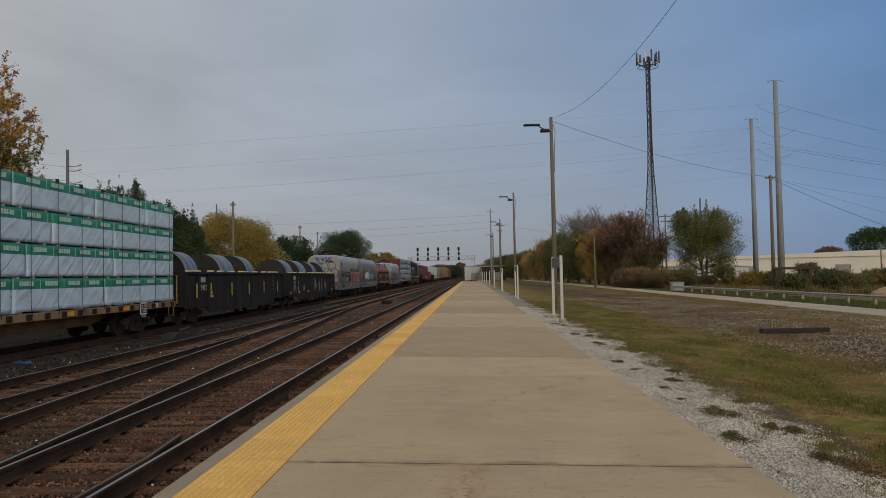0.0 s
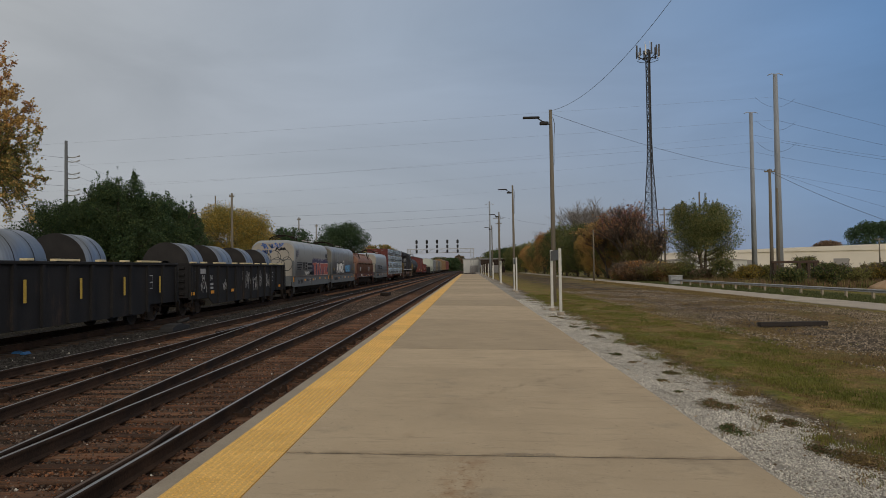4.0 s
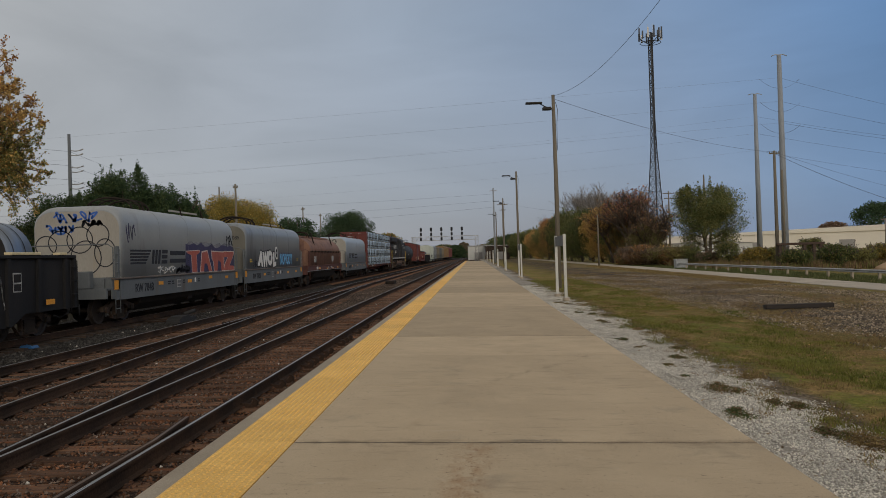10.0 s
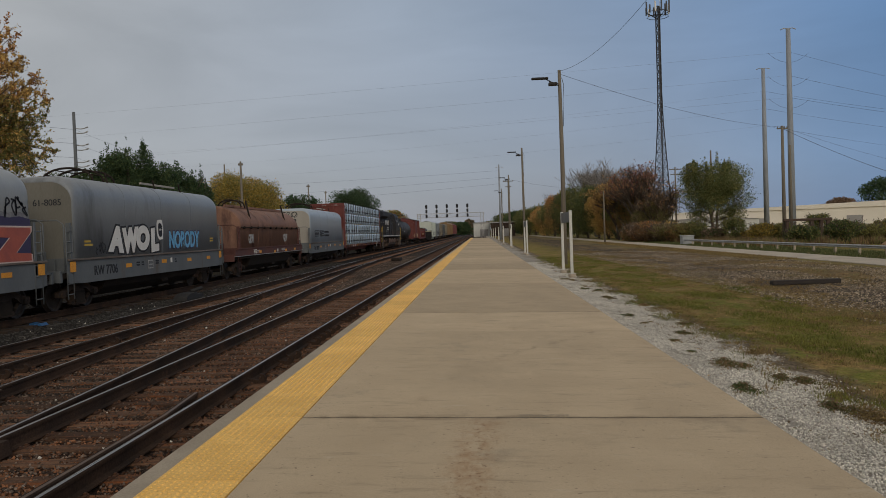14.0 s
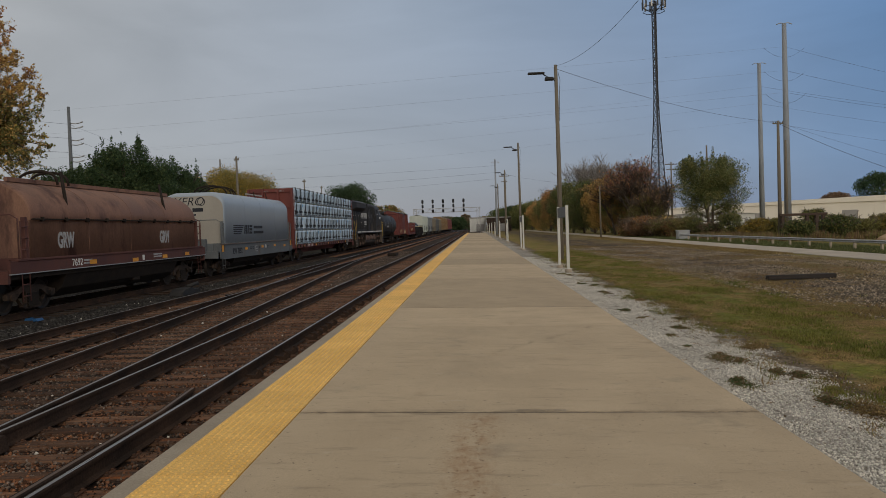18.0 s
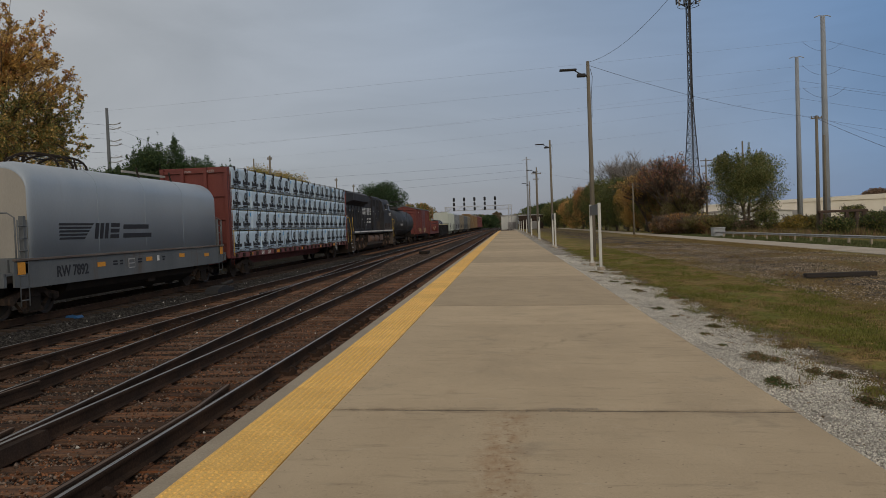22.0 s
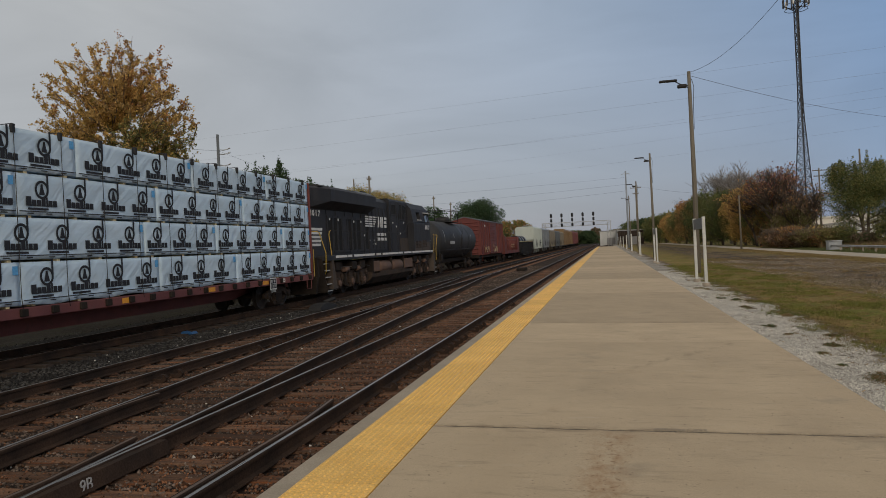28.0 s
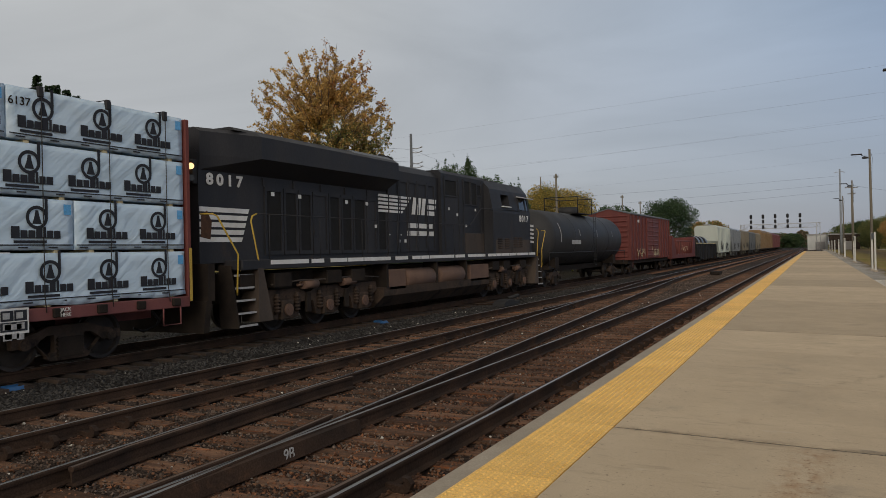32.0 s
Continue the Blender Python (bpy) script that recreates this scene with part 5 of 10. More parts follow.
        for s in (-1, 1):
            bm = bmesh.new()
            box(bm, s * 0.55 - 0.05, s * 0.55 + 0.05, -hh + 0.5, hh - 0.6, top - 0.06, top + 0.06)
            part("top_rail", bm, hood, ho)
            for yy in (-hh * 0.63, hh * 0.55):
                bm = bmesh.new()
                rod(bm, (s * 1.42, yy - 0.22, top - 0.85), (s * 1.02, yy + 0.25, top + 0.30), 0.05, 6)
                part("hood_arm", bm, M["under"], ho)
        bm = bmesh.new()
        arc = [(0.62 * math.cos(a), 0, top - 0.02 + 0.42 * math.sin(a) ** 0.7) for a in np.linspace(0.0, math.pi, 11)]
        for yy in (-2.9, -2.3):
            pipe(bm, [(x, yy, z) for x, _, z in arc], 0.045)
        part("lifting_loop", bm, M["under"], ho)
    # end platforms, ladders and hand rails
    for s in (-1, 1):
        bm = bmesh.new()
        box(bm, -1.45, 1.45, min(s * hh, s * h), max(s * hh, s * h), 1.12, 1.17)
        part("end_deck", bm, sill, c)
        bm = bmesh.new()
        box(bm, -1.45, 1.45, s * h - 0.05, s * h + 0.05, 0.85, 1.18)
        part("end_sill", bm, sill, c)
        bm = bmesh.new()
        box(bm, -1.38, 1.38, min(s * (hh - 0.25), s * (hh + 0.04)), max(s * (hh - 0.25), s * (hh + 0.04)), 1.17, zb + 0.02)
        for xx in (-0.9, -0.3, 0.3, 0.9):
            box(bm, xx - 0.04, xx + 0.04, min(s * (hh + 0.04), s * (hh + 0.12)), max(s * (hh + 0.04), s * (hh + 0.12)), 1.17, zb - 0.02)
        part("end_bulkhead", bm, sill, c)
        bm = bmesh.new()
        box(bm, 0.35, 0.85, min(s * (h - 0.35), s * (h - 0.05)), max(s * (h - 0.35), s * (h - 0.05)), 1.18, 1.75, 0.03)
        part("brake_box", bm, sill, c)
        part("ladder", ladder_bm(1.48, s * (hh + 0.12), s * (hh + 0.45), 0.35, 2.45, 7, 0.016), sill, c)
        part("hand_rail", grab_bm([(1.48, s * (hh + 0.55), 1.15), (1.48, s * (hh + 0.55), 2.5), (1.3, s * (hh + 0.55), 2.62), (-1.3, s * (hh + 0.55), 2.62), (-1.48, s * (hh + 0.55), 2.5), (-1.48, s * (hh + 0.55), 1.15)], 0.02), sill, c)
        bm = bmesh.new()
        box(bm, 1.36, 1.48, s * (hh + 0.18) - 0.05, s * (hh + 0.18) + 0.05, 1.15, 2.55)
        part("corner_post", bm, sill, c)
        plate_on(c, 1.49, s * (h - 0.55), 1.28, 0.30, 0.30, M["orange"], "reflector")
        add_truck(c, s * (h - 1.55))
        add_coupler(c, s * h, s)
    r = random.Random(int(y0))
    for y in (-0.40, 0.02, 0.38, 0.70):
        plate_on(c, 1.485 if style == "round" else 1.505, y * h, 1.2 + r.uniform(-0.05, 0.1), 0.42, 0.13, M["orange"], "reflector")
    if style == "round":
        lettering("RW " + number, 0.40, M["logo"], c, on_side(1.485, -0.66 * hh - 0.25, 1.10) @ Matrix.Diagonal((0.95, 1, 1, 1)), "car_number", bold=0.008)
        for q, w in ((-0.33, 0.3), (-0.27, 0.22), (-0.08, 0.26), (0.2, 0.2)):
            print_bars(c, 1.485, q * hh, 1.24, w, 2, 0.05, M["logo"])
        plate_on(c, 1.485, -0.17 * hh, 1.14, 0.40, 0.30, M["paintworn"], "panel", "white-lined data panel")
        plate_on(c, 1.491, -0.17 * hh, 1.205, 0.34, 0.10, M["greysill"], "panel")
        plate_on(c, 1.491, -0.17 * hh, 1.07, 0.34, 0.10, M["greysill"], "panel")
    else:
        lettering(number, 0.30, M["white"], c, on_side(1.505, -0.64 * hh + 0.12, 1.25), "car_number")
        print_bars(c, 1.505, -0.5 * hh, 1.30, 0.7, 2, 0.05, M["paintworn"])
        print_bars(c, 1.505, 0.35 * hh, 1.30, 0.9, 2, 0.05, M["paintworn"])
    plate_on(c, 1.485 if style == "round" else 1.505, 0.13 * hh, 1.22, 0.16, 0.18, M["white"], "panel")
    if style == "round":
        face = 1.503
        if "emblem" in sprayed:
            emblem(c, face, -5.2, -2.05, 1.93, 2.45, M["logo"], ((-1.85, -0.35, 2.25, 2.41), (-1.88, -0.3, 1.95, 2.11)))
        if "red" in sprayed:
            r = random.Random(3)
            y0_, y1_ = -0.25, 5.75
            bm = bmesh.new()
            up = [(y1_ - (y1_ - y0_) * k / 14, 2.66 + r.uniform(-0.09, 0.12)) for k in range(15)]
            prism(bm, [(y0_ - 0.1, 1.53), (y1_, 1.53)] + up, "x", face, face + 0.003)
            part("sprayed_ground", bm, PAINT["violet"], c, "dark violet sprayed cloud")
            bm = bmesh.new()
            up = [(y1_ - 0.1 - (y1_ - y0_ - 0.2) * k / 22, 2.74 + r.uniform(-0.06, 0.10)) for k in range(23)]
            prism(bm, [(y0_ + 0.2, 2.45), (y1_ - 0.1, 2.45)] + up, "x", face - 0.002, face + 0.0005)
            part("sprayed_haze", bm, PAINT["haze"], c, "thin grey overspray")
            wd = (y1_ - y0_) / 4.2
            for i, form in enumerate(("I", "A", "T", "Z")):
                y = y0_ + wd * (0.55 + i * 1.05)
                sprayed_letter(c, face + 0.003, y, 1.54, wd, 0.86, form)
            scrawl(c, face + 0.002, 5.2, 2.92, 0.95, 0.55, M["logo"], 4, 4, 0.05)
            scrawl(c, face + 0.008, -0.6, 1.68, 1.5, 0.30, M["logo"], 6, 5, 0.10)
            scrawl(c, face + 0.008, -2.2, 1.72, 1.6, 0.26, M["white"], 26, 6, 0.03)
            scrawl(c, face, -hh * 0.88, 3.0, 0.7, 0.6, PAINT["violet"], 8, 4, 0.035)
        if "blue" in sprayed:
            e = -hh - 0.012
            scrawl_end(c, e, -0.05, 3.55, 1.5, 0.36, PAINT["blue"], 5)
            scrawl_end(c, e, -0.55, 3.15, 0.9, 0.30, PAINT["blue"], 15)
            for k, (x, z, rx, rz) in enumerate(((-1.05, 2.62, 0.34, 0.32), (-0.55, 2.72, 0.40, 0.38), (0.10, 2.80, 0.42, 0.42), (0.72, 2.95, 0.36, 0.36), (0.30, 2.20, 0.50, 0.55), (0.95, 2.35, 0.34, 0.45))):
                ring_on_end(c, e, x, z, rx, rz, M["logo"])
            scrawl_end(c, e, 0.55, 3.35, 0.7, 0.22, M["logo"], 17)
        if "white" in sprayed:
            for q, (ch, dz, tilt) in enumerate((("A", 0.02, -4), ("W", -0.02, 3), ("O", 0.05, -6), ("L", -0.03, 5))):
                turned = Matrix.Rotation(radians(tilt), 4, "Z") @ Matrix.Diagonal((0.92 if ch == "W" else 1.12, 1, 1, 1))
                for d, mat_, fat in ((0.0, M["logo"], 0.15), (0.006, M["white"], 0.085)):
                    lettering(ch, 1.0, mat_, c, on_side(face + d + 0.0015 * q, -3.5 + q * 0.93, 1.99 + dz) @ turned, "sprayed_letter", bold=fat, shear=0.12)
            blob(c, face + 0.015, -0.20, 2.36, 0.27, 0.38, M["white"], 60)
            blob(c, face + 0.018, -0.20, 2.36, 0.17, 0.25, M["logo"], 61)
            scrawl(c, face + 0.022, -0.20, 2.36, 0.22, 0.08, M["white"], 62, 2, 0.025)
            for d, mat_, fat in ((0.0, PAINT["violet"], 0.075), (0.006, PAINT["sky"], 0.028)):
                lettering("NOBODY", 0.86, mat_, c, on_side(face + d, 2.05, 1.95) @ Matrix.Diagonal((0.80, 1, 1, 1)), "sprayed_word", bold=fat, shear=0.1)
            lettering("61-8085", 0.26, M["logo"], c, on_end(0.72, -hh - 0.014, 3.15), "hood_number")
            for q in range(2):
                print_bars(c, face, -5.2 + q * 10.3, 2.0, 0.5, 2, 0.06, M["yellowpaint"])
            scrawl(c, face, -4.5, 1.80, 0.6, 0.4, M["logo"], 47, 4, 0.03)
        if "name" in sprayed:
            emblem(c, face, -4.75, -1.65, 1.93, 2.38, M["logo"], ((-1.45, 0.15, 2.20, 2.34), (-1.48, 0.32, 1.93, 2.07)))
            lettering("XERO", 0.56, M["logo"], c, on_end(-0.22, -hh - 0.014, 3.50), "sprayed_word", bold=-0.004, shear=0.3)
            ring_on_end(c, -hh - 0.012, 0.42, 3.50, 0.15, 0.16, M["logo"])
            plates = ((-0.75, -0.15, 3.20), (-0.75, -0.2, 3.12), (-0.75, -0.25, 3.04), (0.0, 0.5, 3.12))
            for a, b, z in plates:
                bm = bmesh.new()
                hgt = 0.05 if b < 0.3 else 0.17
                box(bm, a, b, -hh - 0.014, -hh - 0.009, z - hgt / 2, z + hgt / 2)
                part("emblem_bar", bm, M["logo"], c)
            bm = bmesh.new()
            box(bm, -0.33, 0.15, -hh - 0.014, -hh - 0.009, 2.85, 2.93)
            part("print", bm, M["logo"], c)
    else:
        for y in (-0.70, 0.47):
            lettering("GRW", 0.60, M["paintworn"], c, on_side(1.456, y * hh, 1.90) @ Matrix.Diagonal((0.6, 1, 1, 1)), "car_mark", bold=0.024)
    return c


def blob(c, x, y, z, ry, rz, material, seed):
    """A rounded sprayed shape on the side."""
    r = random.Random(seed)
    bm = bmesh.new()
    sk = r.uniform(-0.15, 0.15)
    pts = []
    for k in range(14):
        a = 2 * math.pi * k / 14
        f = 1 + r.uniform(-0.10, 0.10)
        dy, dz = ry * f * abs(math.cos(a)) ** 0.7 * (1 if math.cos(a) > 0 else -1), rz * f * abs(math.sin(a)) ** 0.7 * (1 if math.sin(a) > 0 else -1)
        pts.append((y + dy + sk * dz, z + dz))
    prism(bm, pts, "x", x, x + 0.003)
    part("sprayed_shape", bm, material, c)


def ring_on_end(c, y, x, z, rx, rz, material, t=0.035):
    bm = bmesh.new()
    n = 22
    o = [[bm.verts.new((x + (rx + d) * math.cos(a), yy, z + (rz + d) * math.sin(a))) for a in np.arange(n) * 2 * math.pi / n] for yy, d in ((y, 0), (y - 0.004, 0), (y - 0.004, t), (y, t))]
    for q in range(4):
        for k in range(n):
            bm.faces.new((o[q][k], o[q][(k + 1) % n], o[(q + 1) % 4][(k + 1) % n], o[(q + 1) % 4][k]))
    part("sprayed_ring", bm, material, c)


def sprayed_letter(c, x, y, z, w, h, form):
    """Pale-edged rust-red block shapes, no real letters."""
    h2 = w / 2
    shapes = {
        "I": [(-0.5, 1.0), (-0.42, 0.9), (-0.14, 0.82), (-0.10, 0.0), (0.28, 0.0), (0.24, 0.82), (0.5, 0.95), (0.5, 1.05)],
        "A": [(-0.5, 0.0), (-0.34, 0.95), (0.10, 1.02), (0.46, 0.0), (0.20, 0.0), (0.06, 0.40), (-0.16, 0.40), (-0.22, 0.0)],
        "T": [(-0.55, 1.0), (0.55, 0.96), (0.52, 0.0), (0.30, 0.0), (0.24, 0.45), (0.02, 0.55), (-0.08, 0.0), (-0.36, 0.0), (-0.40, 0.45), (-0.52, 0.6)],
        "Z": [(-0.5, 1.0), (0.5, 1.0), (0.5, 0.85), (0.05, 0.25), (0.5, 0.22), (0.5, 0.0), (-0.5, 0.0), (-0.42, 0.3), (-0.10, 0.70), (-0.5, 0.72)],
    }[form]
    cy, cz = sum(p[0] for p in shapes) / len(shapes), sum(p[1] for p in shapes) / len(shapes)
    for grow, mat_, d, nm in ((1.10, PAINT["pale"], 0.0, "sprayed_edge"), (1.0, PAINT["red"], 0.003, "sprayed_letter")):
        bm = bmesh.new()
        prism(bm, [(y + (cy + (a - cy) * grow) * w, z + (cz + (b - cz) * grow) * h) for a, b in shapes], "x", x + d, x + d + 0.003)
        part(nm, bm, mat_, c)


def scrawl_end(c, y, x, z, w, h, material, seed):
    """The same strokes on an end that faces the platform's tail."""
    before = set(c.children)
    scrawl(c, 0, 0, 0, w, h, material, seed, 6, 0.06)
    turn = Matrix.Translation((x, y, z)) @ Matrix.Rotation(radians(-90), 4, "Z")
    for ob in c.children:
        if ob not in before:
            ob.matrix_basis = turn


PAINT = {
    "haze": surf("spray_thin_grey", (0.13, 0.13, 0.15), (0.24, 0.24, 0.25), 3, 40, 0.6, grain=0.3),
    "red": surf("spray_rust_red", (0.42, 0.10, 0.06), (0.34, 0.09, 0.07), 2, 30, 0.6, grain=0.15),
    "violet": surf("spray_dark_violet", (0.035, 0.03, 0.08), (0.05, 0.04, 0.10), 2, 30, 0.6, grain=0.15),
    "pale": surf("spray_pale_pink", (0.55, 0.42, 0.38), (0.6, 0.5, 0.45), 2, 30, 0.6),
    "blue": surf("spray_blue", (0.03, 0.10, 0.42), (0.05, 0.15, 0.5), 2, 30, 0.6),
    "sky": surf("spray_light_blue", (0.12, 0.36, 0.60), (0.16, 0.42, 0.66), 2, 30, 0.6),
}


NUM_A, NUM_B = -7.57, -6.6


def add_centerbeam(y0, y1, label, deck, bundle_cols, green, bulkhead, r_seed, tiers, load, panel_y):
    """A bulkhead flat car with a centre beam and wrapped lumber in tiers."""
    ln = y1 - y0
    c = car("lumber_car", label, "rail car", y0, y1)
    h = ln / 2 - 0.35
    for s in (-1, 1):
        bm = bmesh.new()
        box(bm, s * 1.42 - 0.05, s * 1.42 + 0.05, -h, h, 0.88, 1.10, 0.01)
        part("side_sill", bm, deck, c)
        n = 26
        for i in range(n):
            bm = bmesh.new()
            y = -h + 0.4 + i * (2 * h - 0.8) / (n - 1)
            if not green and s > 0 and min(abs(y - NUM_A), abs(y - NUM_B)) < 0.45:
                continue
            box(bm, s * 1.46, s * 1.46 + s * 0.07, y - 0.10, y + 0.10, 0.92, 1.08, 0.015)
            part("winch", bm, M["under"], c)
    bm = bmesh.new()
    box(bm, -1.40, 1.40, -h, h, 0.98, 1.10)
    part("deck", bm, deck, c)
    bm = bmesh.new()
    prism(bm, [(-h, 0.62), (-h + 3.4, 0.62), (-h + 4.6, 0.45), (h - 4.6, 0.45), (h - 3.4, 0.62), (h, 0.62), (h, 0.98), (-h, 0.98)], "x", -0.32, 0.32)
    part("centre_sill", bm, deck, c)
    bm = bmesh.new()
    box(bm, -0.1, 0.1, -h + 0.2, h - 0.2, 1.1, 1.3)
    box(bm, -0.16, 0.16, -h + 0.2, h - 0.2, 4.30, 4.5)
    for i in range(16):
        y = -h + 0.6 + i * (2 * h - 1.2) / 15
        box(bm, -0.06, 0.06, y - 0.09, y + 0.09, 1.3, 4.3)
    part("centre_beam", bm, deck, c)
    for s in (-1, 1):
        bm = bmesh.new()
        thin = s > 0
        wide, tall = (1.30, 4.60) if thin and green else (1.46, 4.80)
        box(bm, -wide, wide, s * (h + 0.02) - (0.06 if thin else 0.10), s * (h + 0.02) + (0.06 if thin else 0.10), 0.98, tall, 0.02)
        b = part("bulkhead", bm, bulkhead, c, "tall steel end bulkhead")
        for x in () if thin else (-1.40, -0.5, 0.5, 1.40):
            bm = bmesh.new()
            box(bm, x - 0.07, x + 0.07, s * (h + 0.12), s * (h + 0.30) if s > 0 else s * (h + 0.12), 0.9, 4.78) if s > 0 else box(bm, x - 0.07, x + 0.07, -h - 0.30, -h - 0.12, 0.9, 4.78)
            part("stiffener", bm, bulkhead, b)
        for z in () if thin else (1.6, 2.6, 3.6, 4.62):
            bm = bmesh.new()
            y = s * (h + 0.17)
            box(bm, -1.42, 1.42, y - 0.05, y + 0.05, z - 0.06, z + 0.06)
            part("stiffener", bm, bulkhead, b)
        if not thin:
            part("ladder", ladder_bm(1.52, s * (h + 0.02), s * (h + 0.30), 0.6, 4.6, 11, 0.014), bulkhead, c)
        plate_on(c, 1.535, s * (h - 0.03), 1.55, 0.07, 1.1, M["yellowpaint"], "marker_strip")
        add_truck(c, s * (h - 2.55))
        add_coupler(c, s * (h + 0.1), s)
    part("grab_iron", grab_bm([(1.5, h - 0.3, 0.9), (1.5, h - 0.3, 0.55), (1.5, h - 0.75, 0.55), (1.5, h - 0.75, 0.9)], 0.016), deck, c)
    plate_on(c, 1.535, panel_y, 0.93, 0.52, 0.42, M["white"], "panel", "white-framed data panel")
    for yy, zz, w, d in ((-0.115, 1.02, 0.215, 0.17), (0.115, 1.02, 0.215, 0.17), (0.0, 0.84, 0.46, 0.15)):
        plate_on(c, 1.541, panel_y + yy, zz, w, d, M["logo"], "panel")
        print_bars(c, 1.546, panel_y + yy, zz, w * 0.7, 3 if w < 0.3 else 2, d * 0.6, M["paintworn"])
    if not green:
        for txt, yy in (("624", NUM_A), ("232", NUM_B)):
            lettering(txt, 0.25, M["white"], c, on_side(1.4745, yy, 0.99), "car_number")
        lettering("CAUTION", 0.11, M["paintworn"], c, Matrix.Translation((-0.36, -h - 0.224, 4.62)) @ Euler((radians(90), 0, 0)).to_matrix().to_4x4(), "caution_mark")
        lettering("624232", 0.17, M["paintworn"], c, Matrix.Translation((0.64, -h - 0.224, 4.62)) @ Euler((radians(90), 0, 0)).to_matrix().to_4x4(), "car_number")
    lettering("JACK\nHERE", 0.09, M["white"], c, on_side(1.532, panel_y + (1.15 if green else 0.95), 1.0), "jacking_note")
    for y in (-h * 0.8, -h * 0.45, -h * 0.05, h * 0.3, h * 0.62):
        plate_on(c, 1.475, y, 0.99, 0.45, 0.13, M["orange"], "reflector")
    # the load: long wrapped bundles on laths, one thing each
    r = random.Random(r_seed)
    y_lo, y_hi = load
    mid = (y0 + y1) / 2
    th = (4.86 - 1.16) / tiers
    for t in range(tiers):
        z0 = 1.16 + t * th
        y = y_lo
        while y < y_hi - 0.1:
            w = r.choice((4.88, 4.88, 3.66, 4.27))
            if y == y_lo:
                w = r.choice((4.88, 3.66, 2.44))
            if y_hi - (y + w) < 1.6:
                w = y_hi - y
            bundle(mid, y, y + w, z0, z0 + th - 0.05, green, r, t == 0)
            for q in range(int(w / 1.4) + 1):
                bm = bmesh.new()
                yy = y + 0.35 + q * (w - 0.7) / max(1, int(w / 1.4))
                box(bm, 0.22, 1.41, -0.05, 0.05, -0.05, 0.0)
                lath = tagged(part("lath", bm, M["palewood"], at=pose(T3, mid + yy, RAIL3_Z + z0)), "thin wooden lath under a bundle of lumber", "lath", "laths under lumber")
                MOVERS.append((lath, mid + yy))
            y += w
    # tie-down cables over the whole height
    n = 17
    for k in range(n):
        y = y_lo + 0.5 + (y_hi - y_lo - 1.0) * k / (n - 1)
        bm = bmesh.new()
        tube_rings(bm, [(1.50, y, 1.02), (1.462, y, 1.3), (1.462, y, 4.84), (1.40, y, 4.875), (0.2, y, 4.875)], [0.009] * 5, 4)
        part("tie_down_cable", bm, M["dark"], c)
        bm = bmesh.new()
        box(bm, 1.40, 1.472, y - 0.05, y + 0.05, 4.69 if not green else 4.78, 4.876, 0.01)
        part("corner_guard", bm, M["dark"], c)
    return c


